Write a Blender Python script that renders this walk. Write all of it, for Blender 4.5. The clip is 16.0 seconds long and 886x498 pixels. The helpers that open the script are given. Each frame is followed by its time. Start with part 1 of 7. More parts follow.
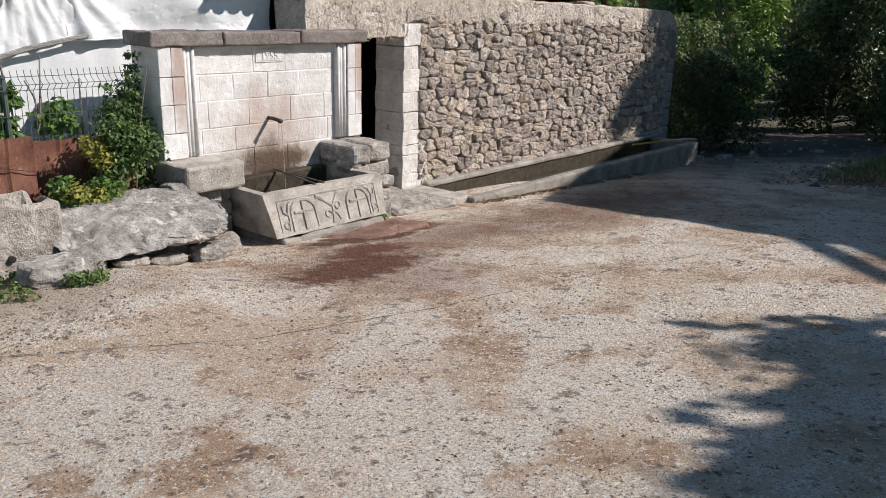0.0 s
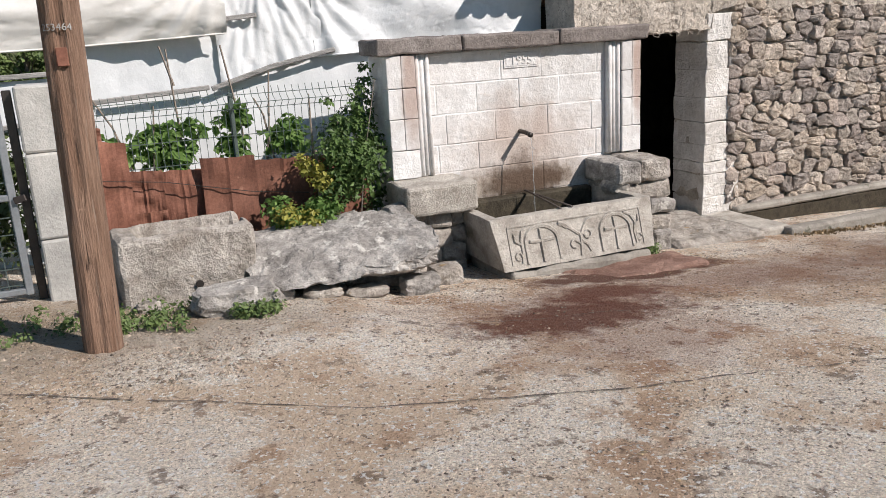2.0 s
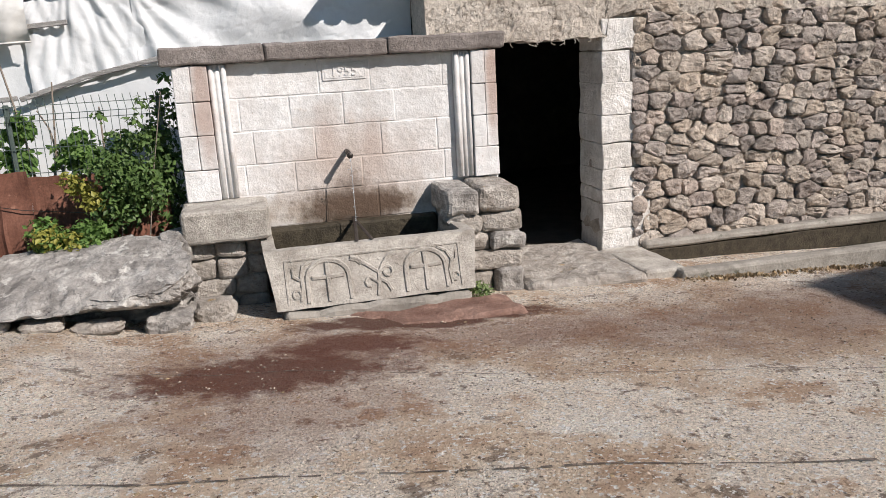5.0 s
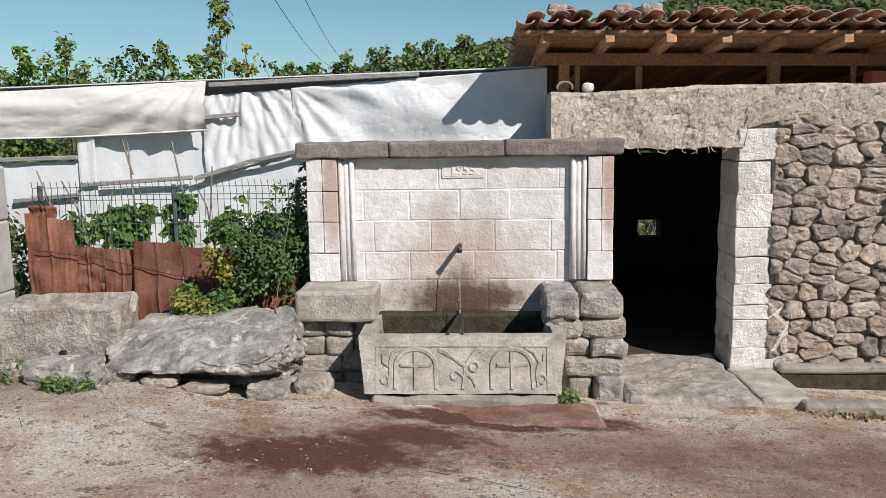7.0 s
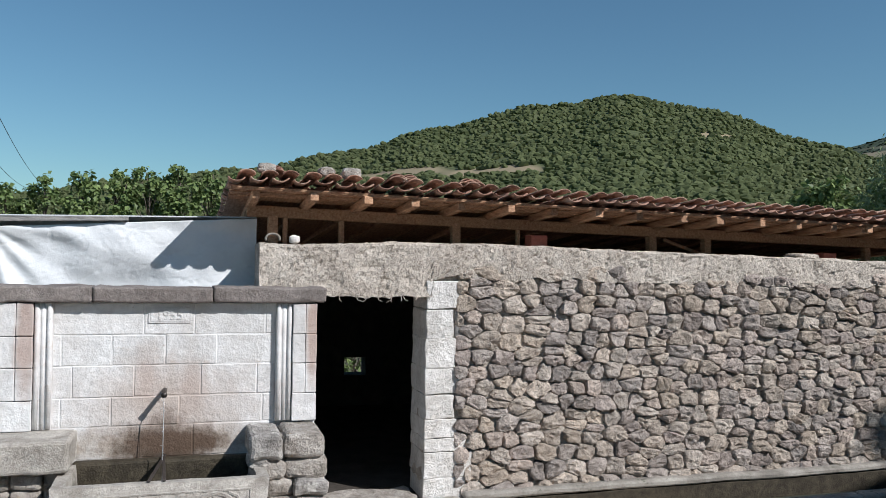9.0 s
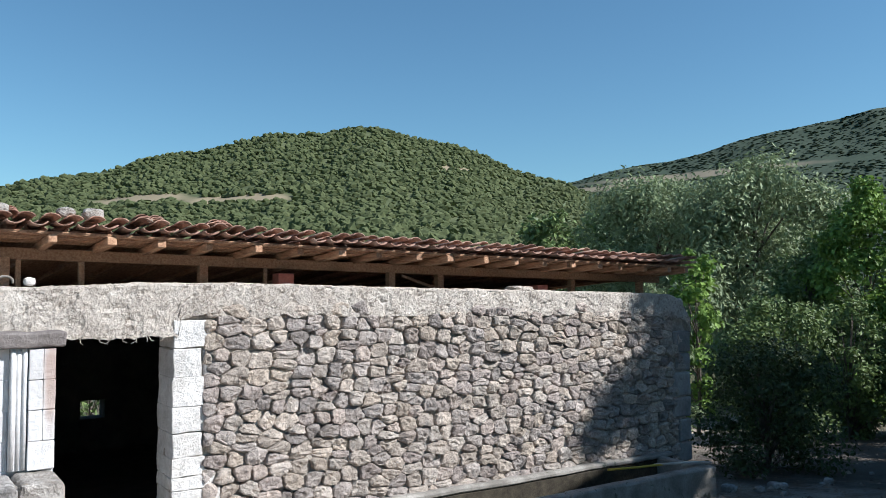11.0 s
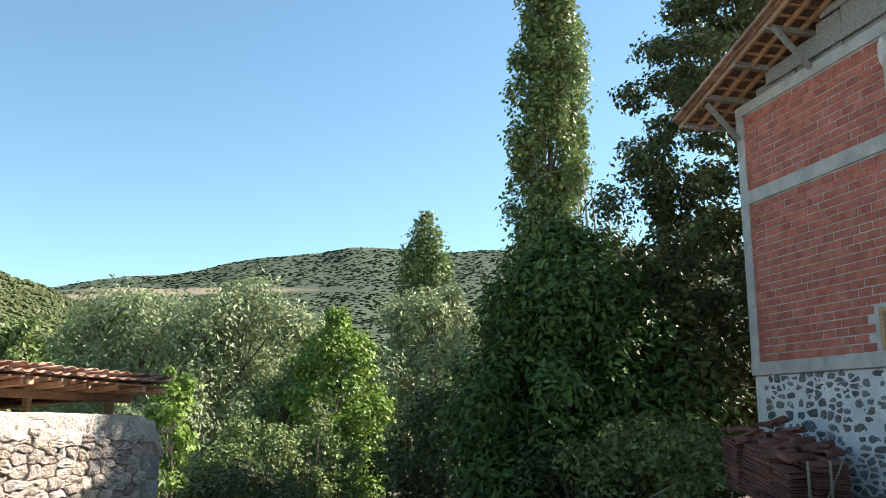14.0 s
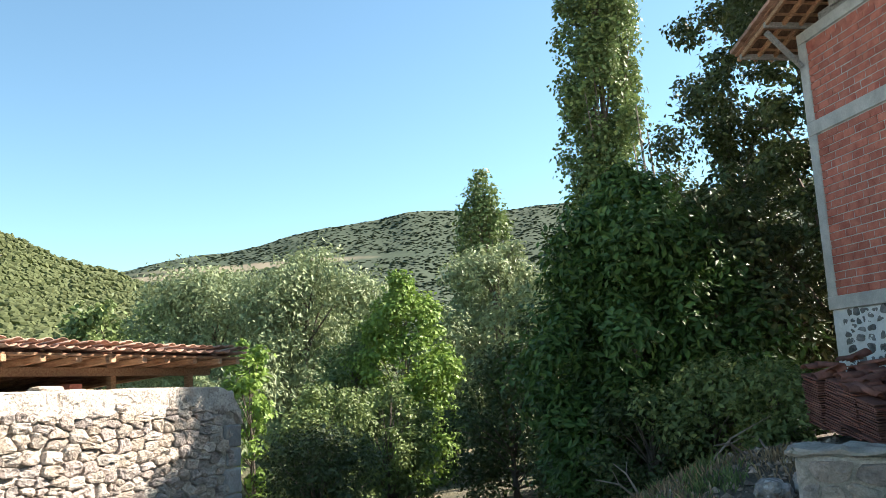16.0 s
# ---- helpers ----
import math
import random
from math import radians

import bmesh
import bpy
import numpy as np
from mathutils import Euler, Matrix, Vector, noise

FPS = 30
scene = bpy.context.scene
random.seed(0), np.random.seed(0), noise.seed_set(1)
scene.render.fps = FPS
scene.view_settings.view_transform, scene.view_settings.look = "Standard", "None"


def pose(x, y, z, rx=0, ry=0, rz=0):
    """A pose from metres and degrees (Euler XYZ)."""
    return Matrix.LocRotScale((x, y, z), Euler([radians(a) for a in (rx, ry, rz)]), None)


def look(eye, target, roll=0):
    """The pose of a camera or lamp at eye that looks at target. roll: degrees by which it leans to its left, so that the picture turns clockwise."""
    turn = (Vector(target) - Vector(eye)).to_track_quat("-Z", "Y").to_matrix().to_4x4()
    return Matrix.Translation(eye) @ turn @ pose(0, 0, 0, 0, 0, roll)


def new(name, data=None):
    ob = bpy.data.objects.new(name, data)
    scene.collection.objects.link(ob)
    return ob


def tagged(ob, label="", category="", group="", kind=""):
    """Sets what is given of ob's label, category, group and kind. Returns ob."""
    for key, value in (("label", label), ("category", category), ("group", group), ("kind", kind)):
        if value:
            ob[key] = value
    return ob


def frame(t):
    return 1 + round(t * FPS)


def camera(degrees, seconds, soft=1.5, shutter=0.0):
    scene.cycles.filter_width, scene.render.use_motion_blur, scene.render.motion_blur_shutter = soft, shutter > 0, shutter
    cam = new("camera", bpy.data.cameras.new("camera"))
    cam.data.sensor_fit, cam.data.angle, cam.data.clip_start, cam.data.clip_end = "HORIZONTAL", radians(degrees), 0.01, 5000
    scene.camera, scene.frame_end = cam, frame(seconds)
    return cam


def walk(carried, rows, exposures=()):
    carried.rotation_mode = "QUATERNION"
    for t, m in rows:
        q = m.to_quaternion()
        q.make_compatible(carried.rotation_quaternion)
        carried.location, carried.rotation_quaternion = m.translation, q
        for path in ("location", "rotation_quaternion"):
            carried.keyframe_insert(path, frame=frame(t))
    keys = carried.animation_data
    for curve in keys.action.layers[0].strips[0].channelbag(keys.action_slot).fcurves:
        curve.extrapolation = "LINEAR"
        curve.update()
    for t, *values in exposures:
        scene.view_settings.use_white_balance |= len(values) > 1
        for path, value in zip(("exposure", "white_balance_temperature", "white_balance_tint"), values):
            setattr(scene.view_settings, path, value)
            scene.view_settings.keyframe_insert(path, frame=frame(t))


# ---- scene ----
cam = camera(56.9, 16.0, 0.75)
PATH = [
    (0, (-5.693, -7.339, 2.239), (-4.223, -6.109, 1.669), 1.6),
    (0.5, (-5.22, -7.205, 2.192), (-3.987, -5.75, 1.589), 0.8),
    (0.7, (-5.082, -7.136, 2.13), (-3.926, -5.607, 1.56), 0.2),
    (1, (-4.797, -7.054, 2.101), (-3.743, -5.435, 1.584), -1.2),
    (1.5, (-4.302, -7.025, 2.042), (-3.395, -5.318, 1.529), -3.6),
    (2, (-3.806, -6.975, 1.978), (-3.056, -5.194, 1.462), -3.2),
    (2.5, (-3.303, -6.949, 1.915), (-2.574, -5.16, 1.399), -3.3),
    (3, (-2.84, -6.933, 1.894), (-2.213, -5.106, 1.374), -3.0),
    (3.5, (-2.378, -6.923, 1.871), (-1.878, -5.056, 1.359), -2.7),
    (4, (-1.882, -7.009, 1.829), (-1.404, -5.135, 1.319), -2.7),
    (4.2, (-1.67, -7.038, 1.8), (-1.184, -5.163, 1.302), -3.1),
    (6.3, (0.184, -7.038, 1.923), (0.264, -5.092, 1.467), -1.5),
    (6.5, (0.3, -7.101, 1.924), (0.219, -5.143, 1.521), -2.1),
    (7, (0.134, -7.268, 2.017), (0.056, -5.29, 1.731), -0.8),
    (7.5, (0.14, -7.45, 2.046), (0.123, -5.47, 1.764), -0.0),
    (8, (0.21, -7.619, 2.104), (0.346, -5.641, 1.842), 0.5),
    (8.5, (0.237, -7.718, 2.167), (0.576, -5.748, 2.099), 0.7),
    (8.7, (0.205, -7.74, 2.176), (0.668, -5.794, 2.17), 0.8),
    (10.8, (-0.029, -8.335, 2.25), (0.983, -6.614, 2.368), 0.3),
    (11, (-0.067, -8.328, 2.272), (1.077, -6.691, 2.382), -0.1),
    (11.5, (-0.076, -8.383, 2.25), (1.299, -6.935, 2.369), -0.9),
    (12, (0.022, -8.307, 2.272), (1.527, -6.996, 2.405), -1.0),
    (12.5, (0.121, -8.231, 2.316), (1.801, -7.16, 2.49), 0.3),
    (13, (0.221, -8.228, 2.28), (1.994, -7.343, 2.553), -0.2),
    (13.5, (0.236, -8.239, 2.299), (2.053, -7.473, 2.633), 0.7),
    (14, (0.227, -8.264, 2.327), (2.065, -7.58, 2.722), 0.4),
    (14.5, (0.238, -8.254, 2.321), (2.089, -7.628, 2.748), 0.1),
    (15, (0.245, -8.224, 2.271), (2.112, -7.594, 2.616), -0.5),
    (15.5, (0.253, -8.21, 2.274), (2.115, -7.539, 2.567), -2.3),
    (16, (0.275, -8.18, 2.28), (2.074, -7.359, 2.582), -3.0),
]
walk(cam, [(t, look(eye, target, roll)) for t, eye, target, roll in PATH],
     [(0, 0.33, 6430, 14), (4, 0.32, 6450, 14), (7, 0.22, 6300, 13), (8.5, 0.18, 6000, 11), (11, 0.68, 5700, 9), (11.5, 1.1, 5900, 9), (12, 1.35, 6100, 9),
      (13, 1.75, 6650, 11), (13.5, 1.84, 6950, 12), (14, 1.74, 6800, 12), (14.5, 1.76, 6800, 12), (15, 1.94, 7050, 13), (15.5, 1.94, 7050, 13), (16, 1.9, 6850, 12)])
# ---- light ----
SUN_DIR = Vector((0.67 * math.cos(radians(39)), -0.74 * math.cos(radians(39)), math.sin(radians(39)))).normalized()
world = bpy.data.worlds.new("sky")
world.use_nodes = True
scene.world = world
sky = world.node_tree.nodes.new("ShaderNodeTexSky")
sky.sky_type = "NISHITA"
sky.sun_disc = False
sky.sun_elevation = radians(39)
sky.sun_rotation = math.atan2(SUN_DIR.x, SUN_DIR.y)
sky.air_density, sky.dust_density, sky.ozone_density = 1.0, 0.3, 1.0
cast = world.node_tree.nodes.new("ShaderNodeMix")
cast.data_type, cast.blend_type = "RGBA", "MULTIPLY"
cast.inputs["Factor"].default_value = 1.0
cast.inputs[7].default_value = (0.745, 0.975, 0.975, 1)
world.node_tree.links.new(sky.outputs[0], cast.inputs[6])
world.node_tree.links.new(cast.outputs[2], world.node_tree.nodes["Background"].inputs[0])
world.node_tree.nodes["Background"].inputs[1].default_value = 0.071
lamp = bpy.data.lights.new("sun", "SUN")
lamp.energy, lamp.angle, lamp.color = 4.8, radians(0.5), (1.0, 0.93, 0.84)
new("sun", lamp).matrix_world = look(SUN_DIR * 50, (0, 0, 0))


# ---- materials ----
def surface(name, colors, scale=3.0, rough=0.85, bump=0.3, bump_scale=25.0, fine=0.25, metal=0.0, pick=None, spread=0.25, distort=0.4, spec=0.3, bump_dist=0.02, stretch=None):
    """A rough surface: broad patches of colors, fine grain over them, relief. pick: 'object' or 'island' varies the brightness piece by piece."""
    m = bpy.data.materials.new(name)
    m.use_nodes = True
    nt = m.node_tree
    b = nt.nodes["Principled BSDF"]
    geo = nt.nodes.new("ShaderNodeNewGeometry")
    src = geo.outputs["Position"]
    if stretch:
        mp = nt.nodes.new("ShaderNodeMapping")
        mp.inputs["Scale"].default_value = stretch
        nt.links.new(src, mp.inputs["Vector"])
        src = mp.outputs[0]
    n1 = nt.nodes.new("ShaderNodeTexNoise")
    n1.inputs["Scale"].default_value, n1.inputs["Detail"].default_value, n1.inputs["Distortion"].default_value = scale, 6.0, distort
    n1.inputs["Roughness"].default_value = 0.62
    nt.links.new(src, n1.inputs["Vector"])
    ramp = nt.nodes.new("ShaderNodeValToRGB")
    el = ramp.color_ramp.elements
    k = len(colors)
    for i, c in enumerate(colors):
        p = 0.3 + 0.4 * i / max(1, k - 1)
        e = el[0] if i == 0 else el[1] if i == k - 1 else el.new(p)
        e.position = p
        e.color = (*c, 1)
    nt.links.new(n1.outputs["Fac"], ramp.inputs[0])
    n2 = nt.nodes.new("ShaderNodeTexNoise")
    n2.inputs["Scale"].default_value, n2.inputs["Detail"].default_value = bump_scale, 5.0
    n2.inputs["Roughness"].default_value = 0.7
    nt.links.new(src, n2.inputs["Vector"])
    mr = nt.nodes.new("ShaderNodeMapRange")
    mr.inputs[1].default_value, mr.inputs[2].default_value = 0.25, 0.75
    mr.inputs[3].default_value, mr.inputs[4].default_value = 1 - fine, 1 + fine
    nt.links.new(n2.outputs["Fac"], mr.inputs[0])
    val = mr.outputs[0]
    if pick:
        if pick == "object":
            r = nt.nodes.new("ShaderNodeObjectInfo").outputs["Random"]
        else:
            r = geo.outputs["Random Per Island"]
        m2 = nt.nodes.new("ShaderNodeMapRange")
        m2.inputs[3].default_value, m2.inputs[4].default_value = 1 - spread, 1 + spread
        nt.links.new(r, m2.inputs[0])
        mul = nt.nodes.new("ShaderNodeMath")
        mul.operation = "MULTIPLY"
        nt.links.new(val, mul.inputs[0])
        nt.links.new(m2.outputs[0], mul.inputs[1])
        val = mul.outputs[0]
    vm = nt.nodes.new("ShaderNodeVectorMath")
    vm.operation = "SCALE"
    nt.links.new(ramp.outputs[0], vm.inputs[0])
    nt.links.new(val, vm.inputs["Scale"])
    nt.links.new(vm.outputs[0], b.inputs["Base Color"])
    b.inputs["Roughness"].default_value = rough
    b.inputs["Metallic"].default_value = metal
    b.inputs["Specular IOR Level"].default_value = spec
    bp = nt.nodes.new("ShaderNodeBump")
    bp.inputs["Strength"].default_value, bp.inputs["Distance"].default_value = bump, bump_dist
    nt.links.new(n2.outputs["Fac"], bp.inputs["Height"])
    nt.links.new(bp.outputs[0], b.inputs["Normal"])
    m["col"] = vm.name
    return m


def blotch(m, centre, size, color, amount=0.8, noise_scale=4.0, ragged=0.6, sharp=0.35):
    """A stain or painted shade with a ragged outline round centre (world), over the material's colour."""
    nt = m.node_tree
    b = nt.nodes["Principled BSDF"]
    old = b.inputs["Base Color"].links[0].from_socket
    geo = nt.nodes.new("ShaderNodeNewGeometry")
    sub = nt.nodes.new("ShaderNodeVectorMath")
    sub.operation = "SUBTRACT"
    sub.inputs[1].default_value = centre
    div = nt.nodes.new("ShaderNodeVectorMath")
    div.operation = "DIVIDE"
    div.inputs[1].default_value = size
    ln = nt.nodes.new("ShaderNodeVectorMath")
    ln.operation = "LENGTH"
    nz = nt.nodes.new("ShaderNodeTexNoise")
    nz.inputs["Scale"].default_value, nz.inputs["Detail"].default_value, nz.inputs["Roughness"].default_value = noise_scale, 6.0, 0.65
    ma = nt.nodes.new("ShaderNodeMath")
    ma.operation = "MULTIPLY_ADD"
    ma.inputs[1].default_value = ragged * 2
    mr = nt.nodes.new("ShaderNodeMapRange")
    mr.inputs[1].default_value, mr.inputs[2].default_value = 1 + ragged + sharp, 1 + ragged - sharp
    mr.inputs[3].default_value, mr.inputs[4].default_value = 0.0, amount
    mix = nt.nodes.new("ShaderNodeMix")
    mix.data_type = "RGBA"
    L = nt.links.new
    L(geo.outputs["Position"], sub.inputs[0]); L(sub.outputs[0], div.inputs[0]); L(div.outputs[0], ln.inputs[0])
    L(geo.outputs["Position"], nz.inputs["Vector"]); L(nz.outputs["Fac"], ma.inputs[0]); L(ln.outputs["Value"], ma.inputs[2])
    L(ma.outputs[0], mr.inputs[0]); L(mr.outputs[0], mix.inputs["Factor"]); L(old, mix.inputs[6])
    mix.inputs[7].default_value = (*color, 1)
    L(mix.outputs[2], b.inputs["Base Color"])


def speckle(m, color, scale, cover, amount=0.8, size_noise=3.0, stretch=(1, 1, 1)):
    """Small separate spots (grit, lichen, bare patches) over the material's colour."""
    nt = m.node_tree
    b = nt.nodes["Principled BSDF"]
    old = b.inputs["Base Color"].links[0].from_socket
    geo = nt.nodes.new("ShaderNodeNewGeometry")
    nz = nt.nodes.new("ShaderNodeTexNoise")
    nz.inputs["Scale"].default_value, nz.inputs["Detail"].default_value, nz.inputs["Roughness"].default_value = scale, size_noise, 0.6
    mr = nt.nodes.new("ShaderNodeMapRange")
    mr.inputs[1].default_value, mr.inputs[2].default_value = cover, cover + 0.05
    mr.inputs[3].default_value, mr.inputs[4].default_value = 0.0, amount
    mix = nt.nodes.new("ShaderNodeMix")
    mix.data_type = "RGBA"
    mp = nt.nodes.new("ShaderNodeMapping")
    mp.inputs["Scale"].default_value = stretch
    L = nt.links.new
    L(geo.outputs["Position"], mp.inputs["Vector"]); L(mp.outputs[0], nz.inputs["Vector"]); L(nz.outputs["Fac"], mr.inputs[0]); L(mr.outputs[0], mix.inputs["Factor"]); L(old, mix.inputs[6])
    mix.inputs[7].default_value = (*color, 1)
    L(mix.outputs[2], b.inputs["Base Color"])


def relief(m, scale, dist, detail=4.0):
    """A second, broader relief under the fine one."""
    nt = m.node_tree
    b = nt.nodes["Principled BSDF"]
    old = b.inputs["Normal"].links[0].from_node
    geo = nt.nodes.new("ShaderNodeNewGeometry")
    nz = nt.nodes.new("ShaderNodeTexNoise")
    nz.inputs["Scale"].default_value, nz.inputs["Detail"].default_value, nz.inputs["Roughness"].default_value = scale, detail, 0.65
    bp = nt.nodes.new("ShaderNodeBump")
    bp.inputs["Strength"].default_value, bp.inputs["Distance"].default_value = 1.0, dist
    nt.links.new(geo.outputs["Position"], nz.inputs["Vector"])
    nt.links.new(nz.outputs["Fac"], bp.inputs["Height"])
    nt.links.new(bp.outputs[0], old.inputs["Normal"])


def cracks(m, scale, width, color, amount=0.8, depth=0.02, warp=0.25):
    """A net of dark shrinkage cracks, in colour and relief."""
    nt = m.node_tree
    b = nt.nodes["Principled BSDF"]
    old = b.inputs["Base Color"].links[0].from_socket
    first = b.inputs["Normal"].links[0].from_node
    geo = nt.nodes.new("ShaderNodeNewGeometry")
    nz = nt.nodes.new("ShaderNodeTexNoise")
    nz.inputs["Scale"].default_value, nz.inputs["Detail"].default_value = scale * 1.3, 4.0
    mixv = nt.nodes.new("ShaderNodeMix")
    mixv.data_type, mixv.blend_type = "RGBA", "ADD"
    mixv.inputs["Factor"].default_value = warp
    vo = nt.nodes.new("ShaderNodeTexVoronoi")
    vo.feature = "DISTANCE_TO_EDGE"
    vo.inputs["Scale"].default_value = scale
    mr = nt.nodes.new("ShaderNodeMapRange")
    mr.inputs[1].default_value, mr.inputs[2].default_value = 0.0, width
    mr.inputs[3].default_value, mr.inputs[4].default_value = amount, 0.0
    gate_n = nt.nodes.new("ShaderNodeTexNoise")
    gate_n.inputs["Scale"].default_value, gate_n.inputs["Detail"].default_value = scale * 0.45, 3.0
    gr = nt.nodes.new("ShaderNodeMapRange")
    gr.inputs[1].default_value, gr.inputs[2].default_value = 0.40, 0.56
    mul = nt.nodes.new("ShaderNodeMath")
    mul.operation = "MULTIPLY"
    mix = nt.nodes.new("ShaderNodeMix")
    mix.data_type = "RGBA"
    mix.inputs[7].default_value = (*color, 1)
    bp = nt.nodes.new("ShaderNodeBump")
    bp.invert = True
    bp.inputs["Strength"].default_value, bp.inputs["Distance"].default_value = 1.0, depth
    L = nt.links.new
    L(geo.outputs["Position"], nz.inputs["Vector"]); L(geo.outputs["Position"], mixv.inputs[6]); L(nz.outputs["Color"], mixv.inputs[7])
    L(mixv.outputs[2], vo.inputs["Vector"]); L(vo.outputs["Distance"], mr.inputs[0])
    L(geo.outputs["Position"], gate_n.inputs["Vector"]); L(gate_n.outputs["Fac"], gr.inputs[0])
    L(mr.outputs[0], mul.inputs[0]); L(gr.outputs[0], mul.inputs[1])
    L(mul.outputs[0], mix.inputs["Factor"]); L(old, mix.inputs[6]); L(mix.outputs[2], b.inputs["Base Color"])
    L(mul.outputs[0], bp.inputs["Height"]); L(bp.outputs[0], first.inputs["Normal"])


def hues(m, colors, pick="object"):
    """Piece by piece, one of several hues is laid over the material's colour."""
    nt = m.node_tree
    b = nt.nodes["Principled BSDF"]
    old = b.inputs["Base Color"].links[0].from_socket
    if pick == "object":
        r = nt.nodes.new("ShaderNodeObjectInfo").outputs["Random"]
    else:
        r = nt.nodes.new("ShaderNodeNewGeometry").outputs["Random Per Island"]
    spin = nt.nodes.new("ShaderNodeMath")
    spin.operation = "MULTIPLY"
    spin.inputs[1].default_value = 7.31
    frac = nt.nodes.new("ShaderNodeMath")
    frac.operation = "FRACT"
    ramp = nt.nodes.new("ShaderNodeValToRGB")
    ramp.color_ramp.interpolation = "CONSTANT"
    el = ramp.color_ramp.elements
    for i, c in enumerate(colors):
        e = el[0] if i == 0 else el[1] if i == 1 else el.new(i / len(colors))
        e.position, e.color = i / len(colors), (*c, 1)
    mix = nt.nodes.new("ShaderNodeMix")
    mix.data_type, mix.blend_type = "RGBA", "MULTIPLY"
    mix.inputs["Factor"].default_value = 1.0
    L = nt.links.new
    L(r, spin.inputs[0]); L(spin.outputs[0], frac.inputs[0]); L(frac.outputs[0], ramp.inputs[0])
    L(old, mix.inputs[6]); L(ramp.outputs[0], mix.inputs[7]); L(mix.outputs[2], b.inputs["Base Color"])


def foliage(name, dark, light, trans=0.24, rough=0.5):
    """Leaves: colour varies leaf by leaf, part of the light passes through."""
    m = bpy.data.materials.new(name)
    m.use_nodes = True
    nt = m.node_tree
    b = nt.nodes["Principled BSDF"]
    geo = nt.nodes.new("ShaderNodeNewGeometry")
    nz = nt.nodes.new("ShaderNodeTexNoise")
    nz.inputs["Scale"].default_value = 0.8
    nt.links.new(geo.outputs["Position"], nz.inputs["Vector"])
    add = nt.nodes.new("ShaderNodeMath")
    add.operation = "MULTIPLY_ADD"
    add.inputs[1].default_value = 0.55
    nt.links.new(geo.outputs["Random Per Island"], add.inputs[0])
    sc = nt.nodes.new("ShaderNodeMath")
    sc.operation = "MULTIPLY"
    sc.inputs[1].default_value = 0.5
    nt.links.new(nz.outputs["Fac"], sc.inputs[0])
    nt.links.new(sc.outputs[0], add.inputs[2])
    ramp = nt.nodes.new("ShaderNodeValToRGB")
    ramp.color_ramp.elements[0].color = (*dark, 1)
    ramp.color_ramp.elements[1].color = (*light, 1)
    nt.links.new(add.outputs[0], ramp.inputs[0])
    nt.links.new(ramp.outputs[0], b.inputs["Base Color"])
    b.inputs["Roughness"].default_value = rough
    b.inputs["Specular IOR Level"].default_value = 0.25
    tr = nt.nodes.new("ShaderNodeBsdfTranslucent")
    nt.links.new(ramp.outputs[0], tr.inputs["Color"])
    mix = nt.nodes.new("ShaderNodeMixShader")
    mix.inputs[0].default_value = trans
    nt.links.new(b.outputs[0], mix.inputs[1])
    nt.links.new(tr.outputs[0], mix.inputs[2])
    nt.links.new(mix.outputs[0], nt.nodes["Material Output"].inputs["Surface"])
    return m


def plain(name, color, rough=0.6, metal=0.0):
    return surface(name, [tuple(c * 0.8 for c in color), tuple(min(1, c * 1.15) for c in color)], 8, rough, 0.15, 60, 0.12, metal)


GROUND = surface("yard_surface", [(0.79, 0.66, 0.53), (0.87, 0.77, 0.655), (0.92, 0.845, 0.75)], 1.1, 0.95, 1.0, 60, 0.6, bump_dist=0.05, distort=1.0)
speckle(GROUND, (0.70, 0.53, 0.38), 0.9, 0.48, 0.8, 10)
speckle(GROUND, (0.50, 0.32, 0.205), 1.8, 0.565, 0.7, 10)
speckle(GROUND, (0.36, 0.24, 0.16), 9, 0.61, 0.75, 8)
speckle(GROUND, (0.20, 0.135, 0.095), 5.0, 0.605, 0.75, 10)
speckle(GROUND, (0.15, 0.105, 0.075), 16, 0.612, 0.85, 6)
speckle(GROUND, (0.13, 0.095, 0.07), 27, 0.63, 0.85, 4)
speckle(GROUND, (0.95, 0.93, 0.90), 34, 0.57, 0.85)
speckle(GROUND, (0.12, 0.09, 0.07), 45, 0.635, 0.85)
relief(GROUND, 11, 0.08)
blotch(GROUND, (-0.85, -3.0, 0), (0.8, 0.6, 2), (0.28, 0.13, 0.08), 0.5, 6, 1.2, 0.5)
blotch(GROUND, (0.2, -1.95, 0), (1.9, 0.5, 2), (0.27, 0.13, 0.082), 0.6, 5, 1.2, 0.5)
blotch(GROUND, (-0.9, -2.35, 0), (0.8, 0.36, 2), (0.15, 0.055, 0.034), 0.92, 8, 1.1, 0.3)
blotch(GROUND, (-0.3, -1.9, 0), (0.5, 0.26, 2), (0.16, 0.06, 0.038), 0.9, 7, 1.1, 0.3)
blotch(GROUND, (0.35, -1.36, 0), (1.0, 0.25, 2), (0.14, 0.062, 0.042), 0.95, 6, 0.8, 0.2)
blotch(GROUND, (3.6, -2.2, 0), (2.4, 0.9, 2), (0.22, 0.115, 0.075), 0.7, 2.2, 1.0, 0.5)
# dark lane earth, with the trees' shade put into the colour
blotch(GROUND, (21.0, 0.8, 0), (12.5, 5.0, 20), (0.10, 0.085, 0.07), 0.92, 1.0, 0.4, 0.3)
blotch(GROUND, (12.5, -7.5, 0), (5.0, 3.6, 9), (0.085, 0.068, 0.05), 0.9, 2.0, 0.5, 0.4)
blotch(GROUND, (52.0, 8.0, 0), (28, 24, 99), (0.10, 0.105, 0.055), 0.95, 0.3, 0.3, 0.2)
